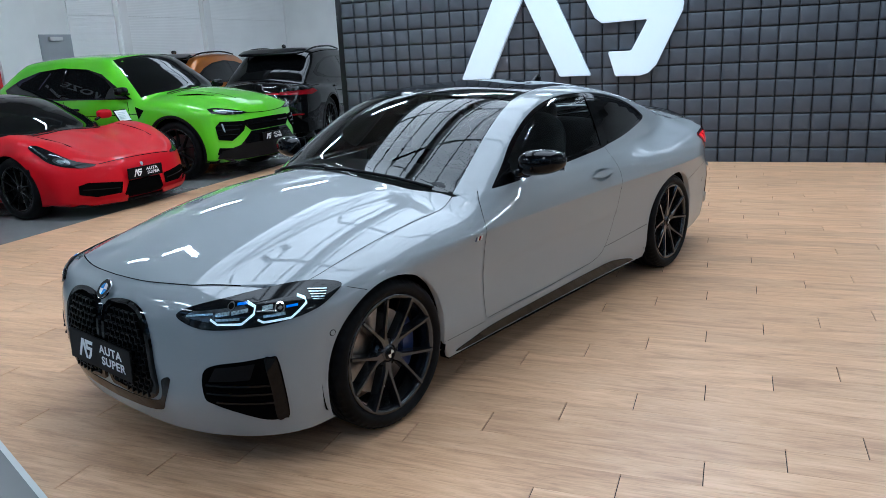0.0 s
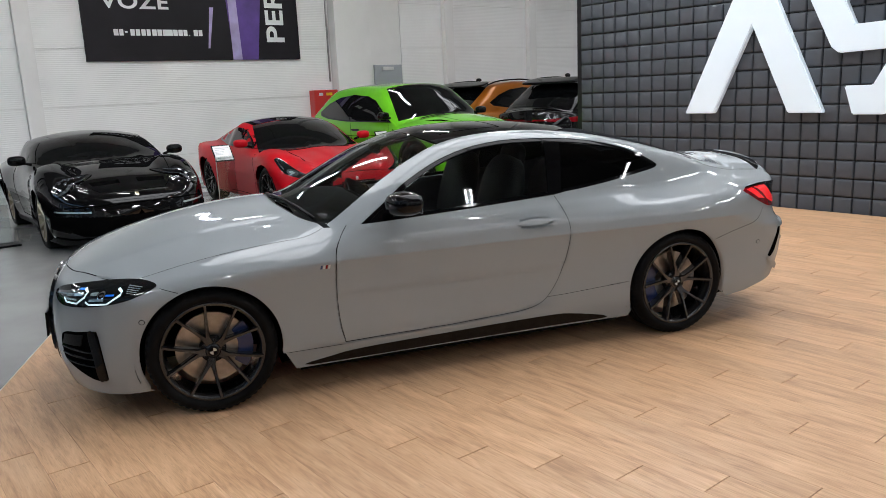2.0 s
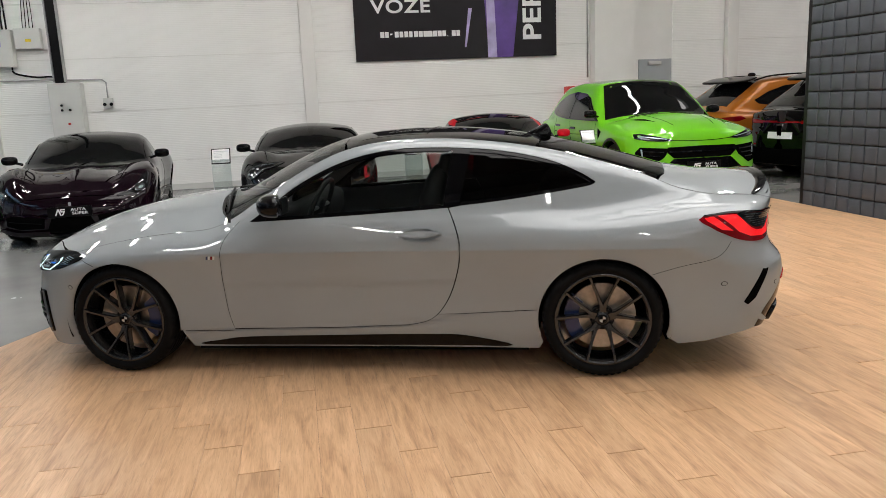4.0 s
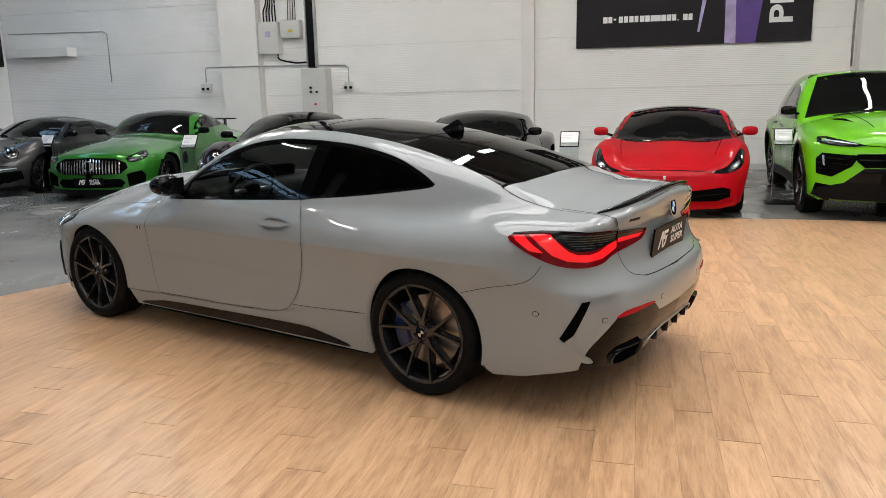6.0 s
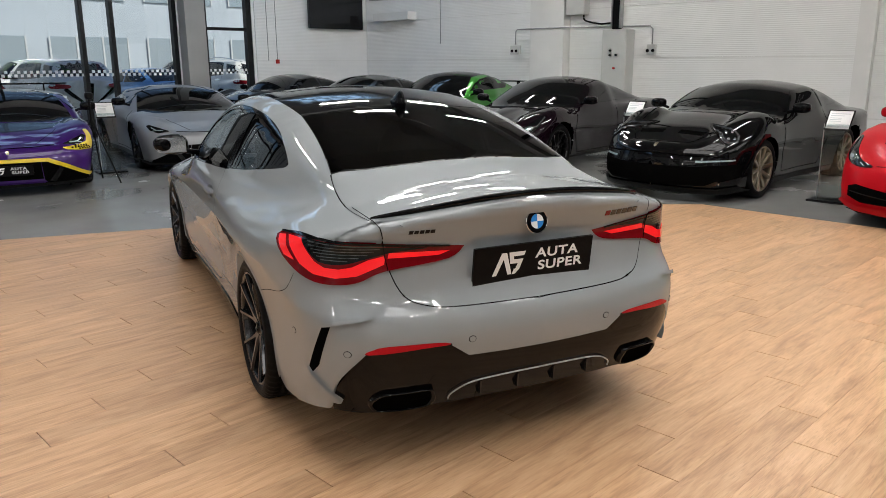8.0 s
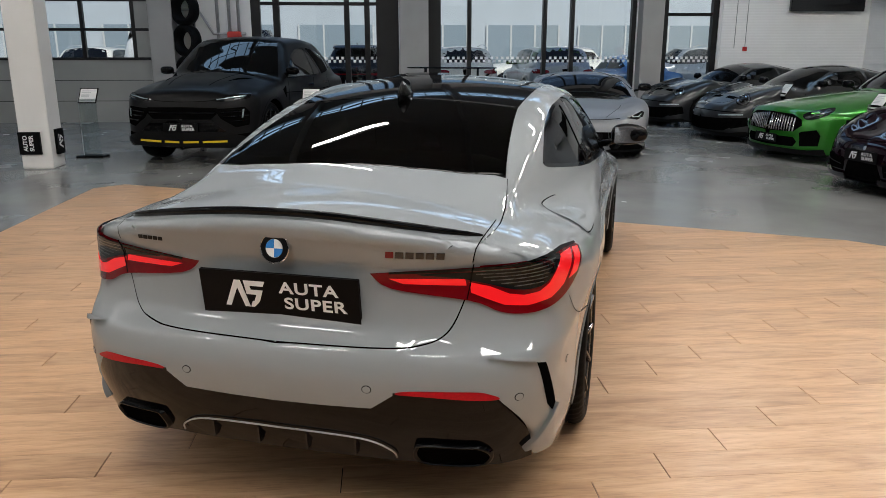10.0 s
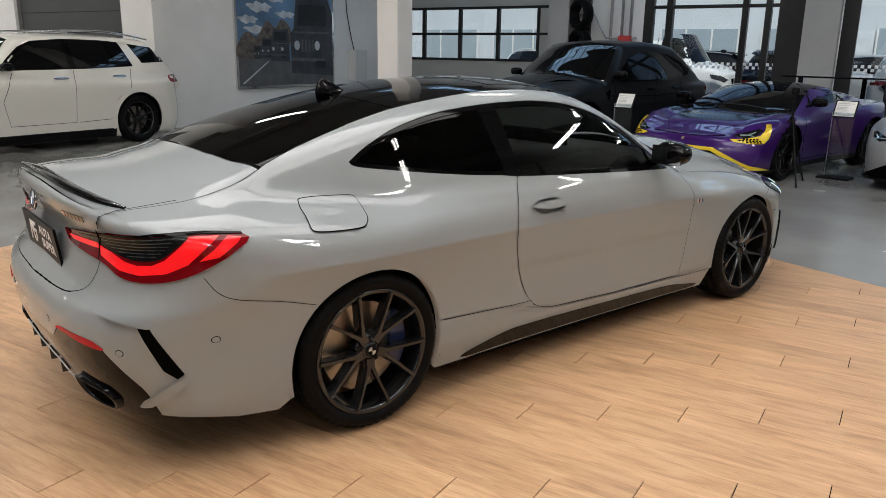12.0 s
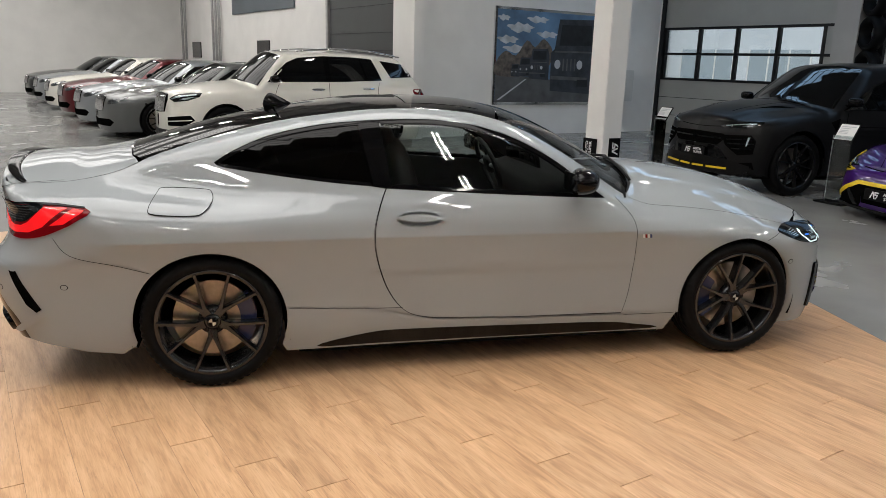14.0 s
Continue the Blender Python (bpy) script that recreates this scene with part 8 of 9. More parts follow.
for x, z, k in ((8.35, 1.36, 0.22), (8.62, 1.38, 0.34), (9.0, 1.35, 0.55), (9.95, 1.15, 1.35)):
    print_n("print", [(x - 0.36 * k, z - 0.1 * k), (x + 0.72 * k, z - 0.16 * k), (x + 0.72 * k, z + 0.9 * k), (x + 0.6 * k, z + 1.15 * k), (x - 0.22 * k, z + 1.12 * k), (x - 0.3 * k, z + 0.62 * k), (x - 0.38 * k, z + 0.55 * k)],
            PICCAR, 0.003 + 0.001 * k)
    print_n("print", [(x - 0.2 * k, z + 0.68 * k), (x + 0.56 * k, z + 0.70 * k), (x + 0.54 * k, z + 1.05 * k), (x - 0.16 * k, z + 1.03 * k)], PICSCREEN, 0.0062)
    print_n("print", [(x - 0.36 * k, z + 0.1 * k), (x + 0.5 * k, z + 0.08 * k), (x + 0.5 * k, z + 0.14 * k), (x - 0.36 * k, z + 0.16 * k)], PICROAD, 0.0062)
    print_n("print", [(x - 0.3 * k, z + 0.56 * k), (x + 0.62 * k, z + 0.57 * k), (x + 0.62 * k, z + 0.6 * k), (x - 0.3 * k, z + 0.59 * k)], PICROAD, 0.0062)
    print_n("print", [(x + 0.26 * k, z - 0.02 * k), (x + 0.52 * k, z - 0.03 * k), (x + 0.52 * k, z + 0.1 * k), (x + 0.26 * k, z + 0.1 * k)], PICSCREEN, 0.0066)
    for q in (-0.22, 0.3):
        print_n("print", [(x + q * k + 0.07 * k * math.cos(t), z + 0.36 * k + 0.08 * k * math.sin(t)) for t in np.linspace(0, 6.28, 13)[:-1]], PICLIGHT, 0.006)
    for q in range(4):
        print_n("print", [(x + (-0.1 + 0.09 * q) * k, z + 0.25 * k), (x + (-0.07 + 0.09 * q) * k, z + 0.25 * k), (x + (-0.07 + 0.09 * q) * k, z + 0.46 * k), (x + (-0.1 + 0.09 * q) * k, z + 0.46 * k)], PICROAD, 0.0065)
boil = part("wall_boiler", box(11.55, 12.05, 10.12, 10.4, 0.78, 1.55), M_BOX, bevel=0.02)
tagged(boil, "grey wall mounted heater box with pipe", "heater")
part("pipe", tube([(11.75, 10.3, 0.78), (11.75, 10.3, 0.25)], 0.02, 8), M_PIPE, boil)
part("pipe", tube(smooth_line([(11.8, 10.36, 1.55), (11.6, 10.36, 2.2), (11.5, 10.36, 3.0), (11.55, 10.36, ROOF)], 4), 0.012, 6), M_PLASTIC, boil)
dg = slab("gate_dark", 5.7, 5.8, 11.1, 14.6, 0, 3.4, M_GATEDARK, "dark grey sectional gate")
for z in (0.6, 1.2, 1.8, 2.2, 2.8):
    part("gate_seam", box(5.69, 5.7, 11.1, 14.6, z, z + 0.015), M_STEEL, dg)
for y in (11.05, 14.65):
    part("gate_track", box(5.62, 5.8, y - 0.06, y + 0.06, 0, 3.5), M_PIPE, dg)
for y0, y1, z0, z1 in ((19.3, 20.4, 1.5, 2.1), (27.0, 28.2, 1.5, 2.1)):
    slab("window_small", 5.76, 5.8, y0, y1, z0, z1, M_SCREEN, "small dark window in the white wall")
slab("wall_board", 5.74, 5.8, 17.2, 22.8, 2.97, 4.0, mat("blue_grey_board", (0.10, 0.12, 0.14), 0.5, vary=0.1, scale=1), "blue grey board high on the wall", "board", "thing")
for y in (24.2, 24.6, 25.0, 28.9, 29.4):
    conduit([(5.7, y, 0.4), (5.7, y, ROOF)], 0.05, "grey vertical pipe on the white wall")
flag = part("column_sign", box(5.965, 6.0, 5.02, 5.3, 0.18, 0.48), M_PLATE)
tagged(flag, "small black dealer sign on the white column", "sign")
words("SUPER", 0.075, Matrix(((0, 0, -1, 5.963), (0, -1, 0, 5.13), (-1, 0, 0, 0.33), (0, 0, 0, 1))) @ pose(0, 0, 0, 0, 0, 180), M_WHITE, flag)
words("AUTO", 0.075, Matrix(((0, 0, -1, 5.963), (0, -1, 0, 5.21), (-1, 0, 0, 0.33), (0, 0, 0, 1))) @ pose(0, 0, 0, 0, 0, 180), M_WHITE, flag)
b = part("column_sign", box(6.14, 6.36, 4.865, 4.9, 0.16, 0.50), M_PLATE)
tagged(b, "small black dealer sign on the white column", "sign")
dealer_mark(b, Matrix(((0, -1, 0, 6.25), (0, 0, -1, 4.863), (1, 0, 0, 0.33), (0, 0, 0, 1))), 0.13, M_WHITE)

# ---- outside the glass: yard, facing building ----
build = new("office_building")
tagged(build, "pale grey office building with window bands across the yard", "building")
part("wall", box(34, 42, -40, 40, -0.05, 8.5), M_FACADE, build)
part("roof", box(33.8, 42.2, -40.2, 40.2, 8.5, 8.9), M_BOX, build)
for zc in (1.9, 5.4):
    for k in range(16):
        y = -36 + 4.6 * k
        wdw = part("window", box(33.93, 34.0, y, y + 3.6, zc - 0.9, zc + 0.9), M_FACADEGLASS, build)
        for q in (0, 1, 2, 3):
            part("window_frame", box(33.9, 33.94, y + 1.2 * q - 0.04, y + 1.2 * q + 0.04, zc - 0.9, zc + 0.9), M_BOX, wdw)

# ---- parked cars ----
hero = coupe()
hero.matrix_world = pose(0, 0, 0, 0, 0, -19)

SK_OFF = car_skin(**OFFROAD)
lime_car = make_car("off_roader", "glossy lime green sporty off-road car with black trim", SK_OFF, OFFROAD_SPEC, M_GREEN)
lime_car.matrix_world = nose_at(-5.0, -4.55, 88, OFFROAD["xf"])
dark_spec = dict(OFFROAD_SPEC, details=[d for d in OFFROAD_SPEC["details"]] + [("lip_trim", "front", [(0.03, 0.345), (0.24, 0.35), (0.24, 0.325), (0.03, 0.32)], M_YELLOW, 0.045, "pair_flat"),
                ("lip_trim", "front", [(0.30, 0.35), (0.62, 0.36), (0.62, 0.335), (0.30, 0.325)], M_YELLOW, 0.045, "pair_flat")])
dark = make_car("off_roader", "satin black sporty off-road car with lime lip trim", SK_OFF, dark_spec, M_MATTBLACK)
dark.matrix_world = nose_at(6.1, 3.2, 167, OFFROAD["xf"])

SK_WEDGE = car_skin(**WEDGE)
red = make_car("sports_car", "glossy red mid-engined sports car with black roof", SK_WEDGE, wedge_spec(mirror_mat=M_REDPAINT, roof_black=True, dlo=BLACK_SIDE), M_REDPAINT)
red.matrix_world = nose_at(-2.41, -4.58, 85, WEDGE["xf"])
black2 = make_car("sports_car", "glossy black plum mid-engined sports car", SK_WEDGE, wedge_spec(), M_PLUM)
black2.matrix_world = nose_at(3.3, -4.75, 95, WEDGE["xf"])
SK_ANG = car_skin(**ANGULAR)
grey2 = make_car("sports_car", "satin grey wedge-shaped sports car", SK_ANG, angular_spec(), M_MATTGREY)
grey2.matrix_world = nose_at(6.2, -2.45, 168, ANGULAR["xf"])
track_spec = angular_spec(M_YELLOW, roof_black=True)
track_spec["details"] = track_spec["details"] + [("yellow_trim", "round_front", [(59, 0.735), (56, 0.665), (52, 0.605), (44, 0.572), (34, 0.556), (36, 0.530), (45, 0.512), (54, 0.515), (57.5, 0.57), (61.5, 0.69), (62, 0.735)], M_YELLOW, 0.010, "pair_flat"),
    ("black_bonnet", "top", [(1.72, 0.0), (1.66, 0.30), (1.42, 0.70), (1.14, 0.80), (1.22, 0.5), (1.28, 0.0)], M_CARBON, 0.004, "whole_top")]
for z_hex, first, count in ((0.527, 44.0, 5), (0.545, 39.5, 7), (0.563, 42.0, 5)):
    for q in range(count):
        a_hex = first + 2.0 * q
        track_spec["details"].append(("trim_hexagon", "round_front", [(a_hex + 0.78 * math.cos(u), z_hex + 0.0085 * math.sin(u)) for u in np.linspace(0, 2 * math.pi, 6, endpoint=False)], M_GAP, 0.014, "pair_flat"))
purple = make_car("sports_car", "purple track sports car with yellow trim and rear wing", SK_ANG, track_spec, M_PURPLE)
wing = part("rear_wing", rounded(-2.1, 0, 1.24, 0.3, 1.7, 0.03, 6), M_GLOSSBLACK, purple, smooth=True)
for sg in (1, -1):
    part("wing_stay", box(-2.15, -2.02, sg * 0.5 - 0.012, sg * 0.5 + 0.012, 0.9, 1.23), M_GLOSSBLACK, wing)
purple.matrix_world = nose_at(5.84, 0.40, 163, ANGULAR["xf"])

SK_REAR = car_skin(**REARENG)
black_coupe = make_car("sports_coupe", "glossy black rear-engined sports coupe with bronze wheels", SK_REAR, rear_eng_spec(rim=M_RIMGOLD), M_BLACKPAINT, plate=False)
black_coupe.matrix_world = nose_at(0.40, -4.72, 88, REARENG["xf"])
grey_coupe = make_car("sports_coupe", "dark grey rear-engined sports coupe", SK_REAR, rear_eng_spec(rim=M_RIM), M_DARKGREY, plate=False)
grey_coupe.matrix_world = nose_at(8.9, -5.3, 92, REARENG["xf"])
copy_thing(grey_coupe, nose_at(11.6, -5.2, 95, REARENG["xf"]))
SK_LONG = car_skin(**LONGNOSE)
leaf_coupe = make_car("sports_coupe", "metallic green long-nosed sports coupe with chrome grille bars", SK_LONG, LONGNOSE_SPEC, M_LEAF)
wing = part("rear_wing", rounded(-2.12, 0, 1.16, 0.24, 1.35, 0.03, 6), M_GLOSSBLACK, leaf_coupe, smooth=True)
for sg in (1, -1):
    part("wing_stay", box(-2.14, -2.04, sg * 0.45 - 0.012, sg * 0.45 + 0.012, 0.9, 1.15), M_GLOSSBLACK, wing)
leaf_coupe.matrix_world = nose_at(6.25, -5.2, 97, LONGNOSE["xf"])

SK_FAM = car_skin(**FAMILY)
white = make_car("family_car", "cream white tall family car with black wheels", SK_FAM, family_spec(), M_CREAM, plate=False)
white.matrix_world = nose_at(0.35, 9.85, 180, FAMILY["xf"])
for sg in (1, -1):
    part("roof_rail", tube(smooth_line([(0.2, sg * 0.66, 1.71), (-0.4, sg * 0.68, 1.77), (-1.2, sg * 0.67, 1.765), (-1.9, sg * 0.63, 1.67)], 4), 0.016, 8), M_CHROME, white, smooth=True)
orange = make_car("family_car", "copper orange coupe-like off-road car", SK_OFF, OFFROAD_SPEC, M_ORANGE, plate=False)
orange.matrix_world = nose_at(-12.2, -9.75, 190, OFFROAD["xf"])
blk = make_car("family_car", "glossy black coupe-like off-road car", SK_OFF, OFFROAD_SPEC, M_BLACKPAINT, plate=False)
blk.matrix_world = nose_at(-12.4, -7.25, 190, OFFROAD["xf"])

for tall in (orange, blk):
    part("roof_spoiler", rounded(-1.78, 0, 1.70, 0.42, 1.3, 0.05, 5, 0, -14, 0), M_GLOSSBLACK, tall, smooth=True)
    part("antenna_fin", rounded(-1.2, 0, 1.80, 0.2, 0.03, 0.08, 2.2), M_GLOSSBLACK, tall, smooth=True)
    for sg in (1, -1):
        part("roof_rail", tube(smooth_line([(0.1, sg * 0.66, 1.72), (-0.5, sg * 0.68, 1.78), (-1.3, sg * 0.66, 1.76), (-1.7, sg * 0.62, 1.68)], 4), 0.016, 8), M_GLOSSBLACK, tall, smooth=True)

SK_SAL = car_skin(**SALOON)
row = [("mid grey", paint("mid_grey_paint", (0.12, 0.125, 0.125), 0.2, 0.35)), ("silver grey", M_SILVER), ("wine red", M_WINE), ("white", M_CREAM), ("pale silver", M_SILVER), ("dark grey", M_DARKGREY)]
for k, (word, m) in enumerate(row):
    c = make_car("saloon_car", word + " luxury saloon car with chrome grille bars", SK_SAL, SALOON_SPEC, m, plate=False, group="saloon row")
    c.matrix_world = nose_at(-0.25 - 0.05 * k, 12.3 + 2.7 * k, 182, SALOON["xf"])

# cars in the yard behind the glass
VAN = dict(xf=2.75, xr=-2.85, w=1.0, z_nose=1.2, z_cowl=1.42, x_cowl=1.95, x_wtop=1.15, z_roof=2.52, x_rtop=-2.5, x_tail=-2.8, z_deck=1.5, cab=0.97, lean=0.12, crown=0.06, nose_round=0.3, roof_w=0.03)
VAN_SPEC = spec_of(VAN, wf=1.75, wr=-1.65, R=0.36, gap=0.04, mirror=(1.35, 1.5), rim=M_RIM,
    side_glass=[[(1.72, 1.52), (1.42, 1.9), (1.2, 2.08), (0.75, 2.1), (0.72, 1.5)]],
    details=[("head_lamp", "round_front", [(24, 0.95), (34, 1.06), (44, 1.1), (42, 0.98), (30, 0.88)], M_LENSGREY, 0.01, "pair_flat"),
             ("grille", "front", [(0, 1.0), (0.42, 0.98), (0.40, 0.80), (0, 0.78)], M_GAP, 0.01, "whole"),
             ("bumper", "front", [(0, 0.6), (0.85, 0.62), (0.9, 0.35), (0, 0.33)], M_PLASTIC, 0.02, "whole"),
             ("slide_rail", "side", [(0.4, 1.2), (0.4, 1.24), (-2.4, 1.24), (-2.4, 1.2)], M_GAP, 0.004, "pair_flat"),
             ("door_line", "side", strip([(1.6, 1.45), (1.5, 0.6), (1.2, 0.4), (0.62, 0.4), (0.62, 2.1)], 0.012), M_GAP, 0.003, "pair_flat"),
             ("tail_lamp", "round_rear", [(28, 1.3), (36, 1.3), (36, 0.9), (28, 0.9)], M_RED, 0.008, "pair_flat")])
YARD_PAINT = mat("yard_white_paint", (0.72, 0.74, 0.76), 0.3, 0, 0.8)
van = make_car("delivery_van", "white high-roofed delivery van in the yard", car_skin(**VAN), VAN_SPEC, YARD_PAINT, plate=False)
van.matrix_world = pose(19.6, 5.2, -0.05, 0, 0, 268)
silver_suv = make_car("family_car", "silver grey tall family car in the yard", SK_FAM, family_spec(), M_SILVER, plate=False, group="yard cars")
silver_suv.matrix_world = pose(19.6, -4.7, -0.05, 0, 0, 2)
blue_car = make_car("saloon_car", "pale blue saloon car in the yard", SK_SAL, SALOON_SPEC, paint("pale_blue_paint", (0.08, 0.2, 0.42), 0.3, 0.35), plate=False, group="yard cars")
blue_car.matrix_world = pose(19.9, -7.4, -0.05, 0, 0, 4)
for x, y, h, src, word in ((19.6, -1.9, 1, white, "white tall family car"), (19.6, 1.1, -2, blk, "black coupe-like off-road car"), (19.7, -10.2, 0, white, "white tall family car"), (25.5, -5.8, 90, white, "white tall family car"),
                           (25.5, -0.2, 90, silver_suv, "silver grey tall family car"), (25.5, 5.4, 92, blk, "black coupe-like off-road car"), (25.3, -11.6, 90, silver_suv, "silver grey tall family car"), (21.0, 9.6, 180, white, "white tall family car")):
    c = copy_thing(src, pose(x, y, -0.05, 0, 0, h))
    tagged(c, word + " parked in the yard", group="yard cars")

# ---- card stands beside the cars ----


def card_stand(x, y, turn):
    """A sloping card holder on a thin clear post with a dark base."""
    ob = new("card_stand")
    tagged(ob, "clear acrylic stand with white price card", "stand", "card stands")
    part("base", box(-0.2, 0.2, -0.13, 0.13, 0, 0.025), M_PLASTIC, ob, bevel=0.004)
    part("post", box(-0.13, 0.13, -0.004, 0.004, 0.025, 0.86), M_ACRYLIC, ob)
    part("post_edge", box(-0.135, -0.128, -0.006, 0.006, 0.025, 0.86), M_SATIN, ob)
    tilt = pose(0, 0.06, 0.90, 57, 0, 0)
    b = box(-0.135, 0.135, -0.125, 0.125, -0.006, 0.006)
    b.transform(tilt)
    hold = part("holder", b, M_PLASTIC, ob)
    b = box(-0.12, 0.12, -0.11, 0.11, 0.006, 0.009)
    b.transform(tilt)
    card = part("card", b, M_PAPER, hold)
    for k, (w, z) in enumerate(((0.2, 0.075), (0.14, 0.05), (0.12, 0.02), (0.12, 0.0), (0.12, -0.02), (0.05, -0.08))):
        b = box(-0.1, -0.1 + w, z - 0.004, z + 0.004, 0.0092, 0.0096)
        b.transform(tilt)
        part("print_bar", b, M_SATIN, card)
    ob.matrix_world = pose(x, y, FLOOR, 0, 0, turn)
    return ob


for x, y, t in ((-1.15, -5.95, 180), (1.62, -6.3, 180), (-4.0, -6.2, 180), (6.8, 1.5, 265), (7.2, -1.3, 260), (7.17, 4.8, 265), (4.9, -5.9, 180), (8.0, -6.3, 180)):
    card_stand(x, y, t)

# tripod by the purple car
tri = new("camera_tripod")
tagged(tri, "thin black camera tripod standing on the floor", "tripod")
for a in (90, 210, 330):
    part("leg", tube([(0, 0, 0.85), (0.36 * math.cos(radians(a)), 0.36 * math.sin(radians(a)), 0.0)], 0.012, 8), M_PLASTIC, tri)
part("column", tube([(0, 0, 0.6), (0, 0, 1.1)], 0.014, 8), M_PLASTIC, tri)
part("head", rounded(0, 0, 1.14, 0.08, 0.1, 0.09), M_PLASTIC, tri, smooth=True)
tri.location = (6.4, -0.8, FLOOR)

# ---- wooden floor of planks ----


def wood():
    m = bpy.data.materials.new("oak_plank")
    m.use_nodes = True
    nt = m.node_tree
    L, N = nt.links.new, nt.nodes.new
    b = nt.nodes["Principled BSDF"]
    tc, oi, ge = N("ShaderNodeTexCoord"), N("ShaderNodeObjectInfo"), N("ShaderNodeNewGeometry")
    add = N("ShaderNodeMath")
    add.operation = "ADD"
    L(oi.outputs["Random"], add.inputs[0]), L(ge.outputs["Random Per Island"], add.inputs[1])
    fr = N("ShaderNodeMath")
    fr.operation = "FRACT"
    L(add.outputs[0], fr.inputs[0])
    shift = N("ShaderNodeVectorMath")
    shift.operation = "SCALE"
    shift.inputs[0].default_value = (37.0, 53.0, 11.0)
    L(fr.outputs[0], shift.inputs["Scale"])
    pos = N("ShaderNodeVectorMath")
    pos.operation = "ADD"
    L(tc.outputs["Object"], pos.inputs[0]), L(shift.outputs["Vector"], pos.inputs[1])

    def grain(sx, sy, detail, dist):
        mp = N("ShaderNodeMapping")
        mp.inputs["Scale"].default_value = (sx, sy, 1)
        L(pos.outputs["Vector"], mp.inputs["Vector"])
        n = N("ShaderNodeTexNoise")
        n.inputs["Scale"].default_value, n.inputs["Detail"].default_value, n.inputs["Distortion"].default_value = 1, detail, dist
        L(mp.outputs["Vector"], n.inputs["Vector"])
        return n.outputs["Fac"]
    broad, mid, fine = grain(8, 1.3, 4, 1.8), grain(36, 3.2, 6, 1.4), grain(210, 9, 4, 0.4)
    ramp = N("ShaderNodeValToRGB")
    ramp.color_ramp.elements[0].position, ramp.color_ramp.elements[1].position = 0.33, 0.66
    ramp.color_ramp.elements[0].color, ramp.color_ramp.elements[1].color = (0.33, 0.182, 0.094, 1), (0.67, 0.437, 0.262, 1)
    e = ramp.color_ramp.elements.new(0.5)
    e.color = (0.545, 0.33, 0.182, 1)
    mix = N("ShaderNodeMath")
    mix.operation = "MULTIPLY_ADD"
    mix.inputs[1].default_value = 0.46
    half = N("ShaderNodeMath")
    half.operation = "MULTIPLY_ADD"
    half.inputs[1].default_value = 0.32
    q = N("ShaderNodeMath")
    q.operation = "MULTIPLY"
    q.inputs[1].default_value = 0.22
    L(fine, q.inputs[0]), L(mid, half.inputs[0]), L(q.outputs[0], half.inputs[2]), L(broad, mix.inputs[0]), L(half.outputs[0], mix.inputs[2])
    L(mix.outputs[0], ramp.inputs["Fac"])
    flecks = N("ShaderNodeMapRange")
    flecks.inputs["From Min"].default_value, flecks.inputs["From Max"].default_value = 0.34, 0.42
    flecks.inputs["To Min"].default_value, flecks.inputs["To Max"].default_value = 0.84, 1.0
    L(grain(150, 14, 5, 0.6), flecks.inputs["Value"])
    fleck_mix = N("ShaderNodeMix")
    fleck_mix.data_type, fleck_mix.blend_type = "RGBA", "MULTIPLY"
    fleck_mix.inputs["Factor"].default_value = 1.0
    L(ramp.outputs["Color"], fleck_mix.inputs[6]), L(flecks.outputs["Result"], fleck_mix.inputs[7])
    hsv = N("ShaderNodeHueSaturation")
    rng = N("ShaderNodeMapRange")
    rng.inputs["To Min"].default_value, rng.inputs["To Max"].default_value = 0.9, 1.07
    L(fr.outputs[0], rng.inputs["Value"]), L(rng.outputs["Result"], hsv.inputs["Value"]), L(fleck_mix.outputs[2], hsv.inputs["Color"])
    L(hsv.outputs["Color"], b.inputs["Base Color"])
    b.inputs["Roughness"].default_value = 0.36
    rr = N("ShaderNodeMapRange")
    rr.inputs["To Min"].default_value, rr.inputs["To Max"].default_value = 0.26, 0.44
    L(mid, rr.inputs["Value"]), L(rr.outputs["Result"], b.inputs["Roughness"])
    bp = N("ShaderNodeBump")
    bp.inputs["Strength"].default_value, bp.inputs["Distance"].default_value = 0.12, 0.002
    L(fine, bp.inputs["Height"]), L(bp.outputs["Normal"], b.inputs["Normal"])
    return m


M_WOOD = wood()
EDGE = [(-6.0, -4.75), (-0.25, -4.75), (1.25, -3.35), (1.75, -2.35), (4.55, 3.5), (4.3, 3.78), (-6.0, 3.78)]
PW, PL, GAP, END = 0.178, 1.2, 0.0008, 0.0042
deck = part("pavement_wood", prism(EDGE, 0.007, lambda u, v, w: (u, v, FLOOR + 0.0005 + w)), mat("deck_joint", (0.012, 0.007, 0.004), 0.9, spec=0.1))
tagged(deck, "light oak plank floor in the showroom", kind="structure")
one = bmesh.new()
box(-PW / 2 + GAP / 2, PW / 2 - GAP / 2, -PL / 2 + END / 2, PL / 2 - END / 2, -0.0065, 0.0, one)
bmesh.ops.bevel(one, geom=[e for e in one.edges if all(v.co.z > -0.003 for v in e.verts)], offset=0.0006, segments=1, affect="EDGES")
plank = bpy.data.meshes.new("plank")
one.to_mesh(plank)
one.free()
plank.materials.append(M_WOOD)
poly = np.array(EDGE)


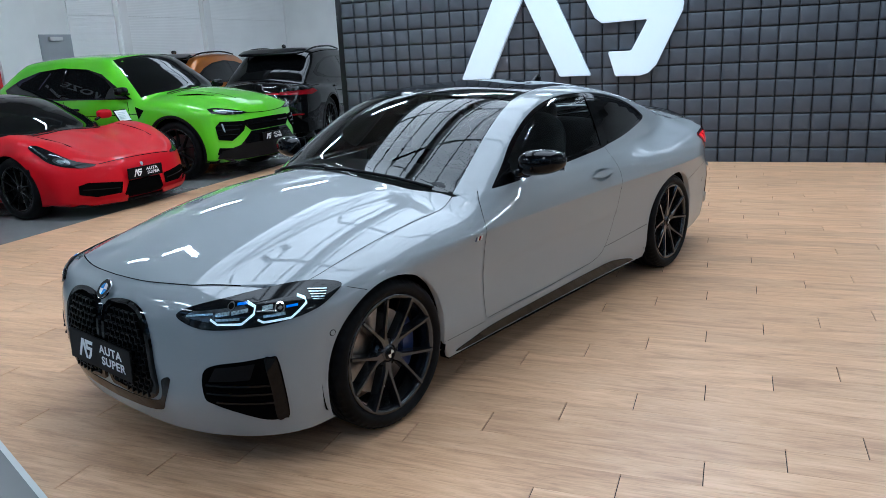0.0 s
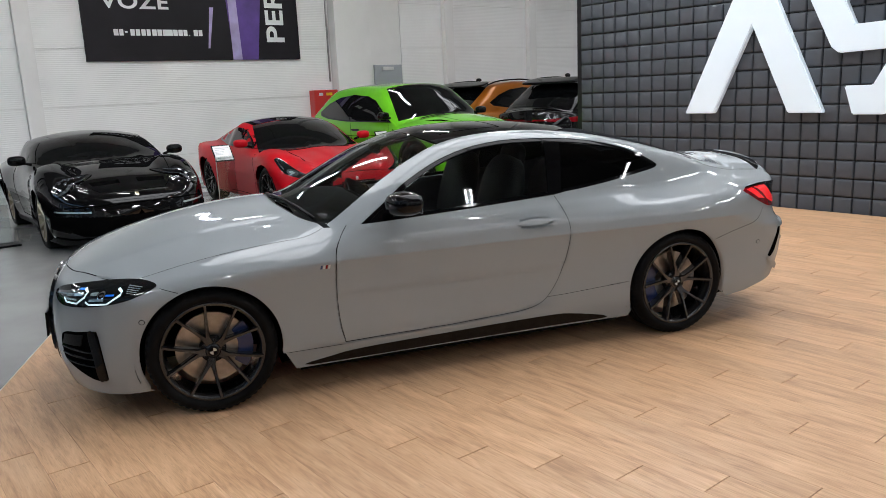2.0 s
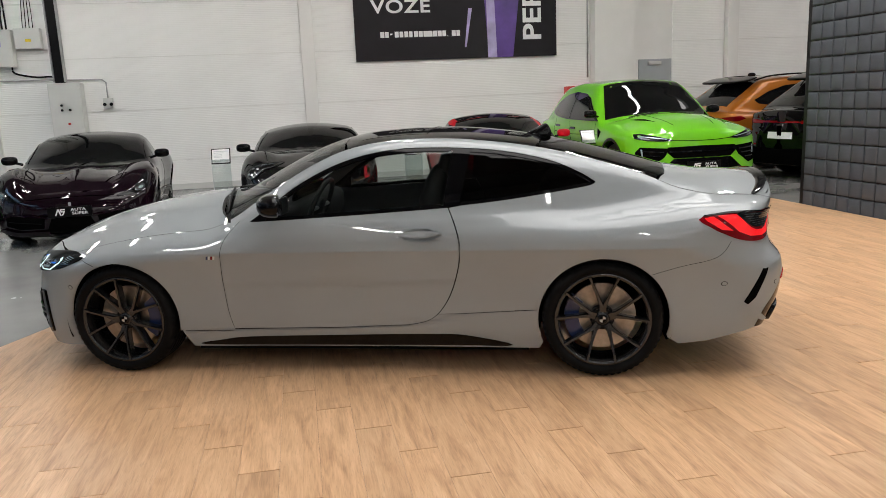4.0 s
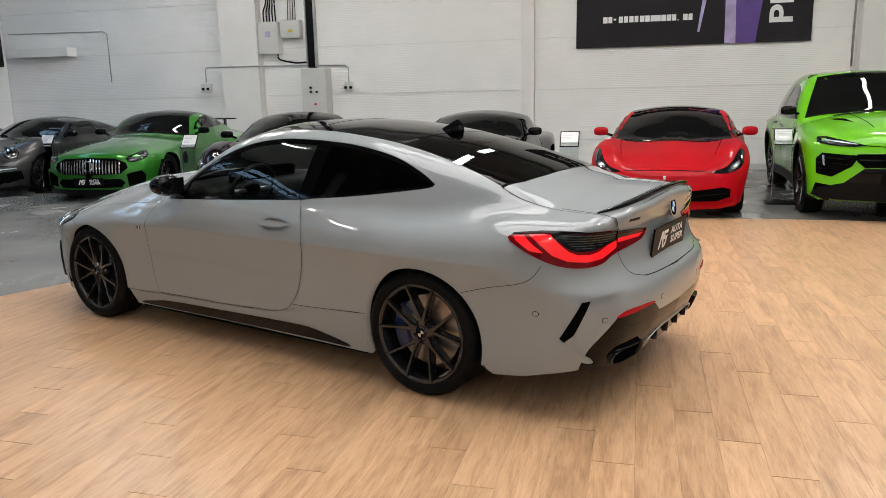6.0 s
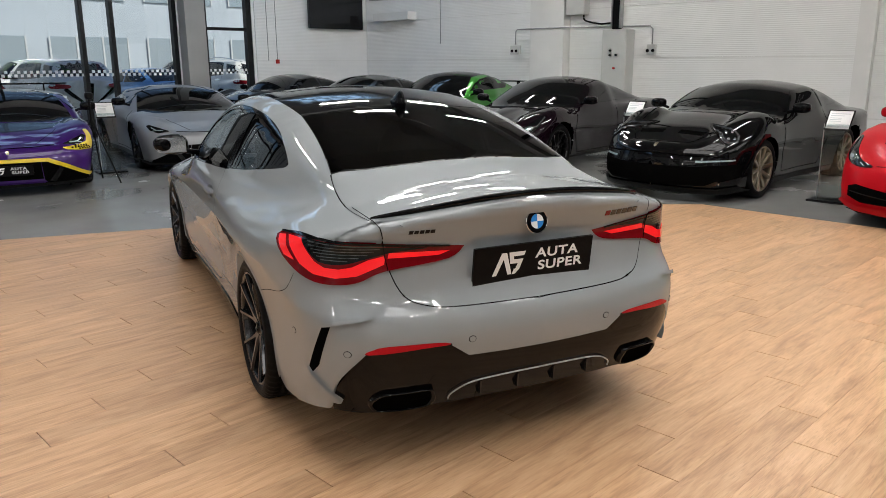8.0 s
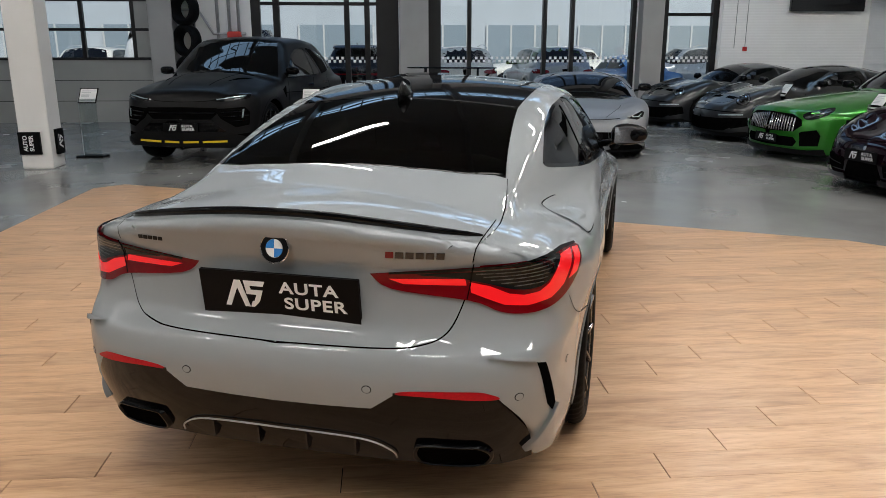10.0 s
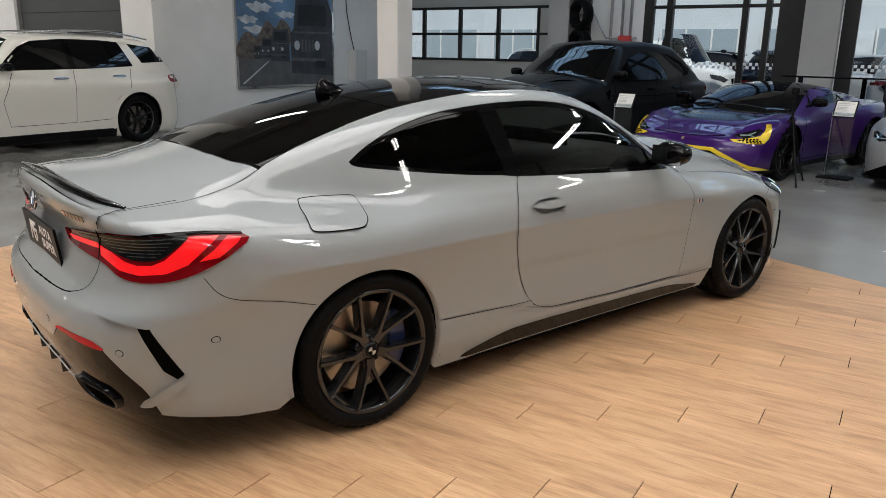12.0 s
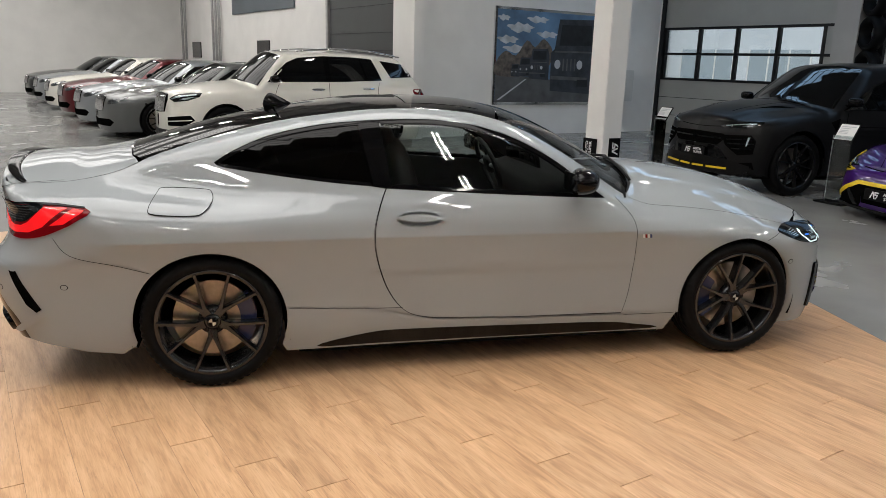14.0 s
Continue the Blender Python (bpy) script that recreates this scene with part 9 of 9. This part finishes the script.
def clip(pts, a, b):
    """The part of a polygon to the left of the line a-b."""
    out = []
    for p, q in zip(pts, pts[1:] + pts[:1]):
        sp = (b[0] - a[0]) * (p[1] - a[1]) - (b[1] - a[1]) * (p[0] - a[0])
        sq = (b[0] - a[0]) * (q[1] - a[1]) - (b[1] - a[1]) * (q[0] - a[0])
        if sp >= 0:
            out.append(p)
        if sp * sq < 0:
            t = sp / (sp - sq)
            out.append((p[0] + (q[0] - p[0]) * t, p[1] + (q[1] - p[1]) * t))
    return out


rest = bmesh.new()
count = 0
for c in range(-34, 27):
    x = -0.01 + PW * (c + 0.5)
    y0 = 2.18 - 1.655 * (x + 0.09)
    k0 = math.floor((-4.8 - y0) / PL)
    for k in range(k0, k0 + 10):
        y = y0 + PL * (k + 0.5)
        corners = [(x - PW / 2 + GAP / 2, y - PL / 2 + END / 2), (x + PW / 2 - GAP / 2, y - PL / 2 + END / 2), (x + PW / 2 - GAP / 2, y + PL / 2 - END / 2), (x - PW / 2 + GAP / 2, y + PL / 2 - END / 2)]
        whole = inside(poly, np.array(corners)).all()
        if whole and count < 300 and x > -5.2 and abs(y) < 4:
            ob = new("plank", plank)
            ob.parent, ob.location = deck, (x, y, 0)
            count += 1
            continue
        pts = corners
        for a, b in zip(EDGE, EDGE[1:] + EDGE[:1]):
            pts = clip(pts, a, b) if pts else pts
        if len(pts) > 2:
            lo = [rest.verts.new((u, v, -0.0065)) for u, v in pts]
            hi = [rest.verts.new((u, v, 0.0)) for u, v in pts]
            rest.faces.new(hi)
            for i in range(len(pts)):
                j = (i + 1) % len(pts)
                rest.faces.new((lo[i], lo[j], hi[j], hi[i]))
tagged(part("planks", rest, M_WOOD, deck), kind="stuff")
for a, b in zip(EDGE[1:5], EDGE[2:6]):
    d = Vector((b[0] - a[0], b[1] - a[1], 0)).normalized()
    nrm = Vector((d.y, -d.x, 0)) * 0.02
    ob = part("trim", prism([(0, 0), (0.02, 0), (0.0, 0.0125)], (Vector((b[0] - a[0], b[1] - a[1]))).length, lambda u, v, w: (a[0] + d.x * w + d.y * u, a[1] + d.y * w - d.x * u, v + FLOOR + 0.0005)), M_BOX)
    tagged(ob, kind="structure")
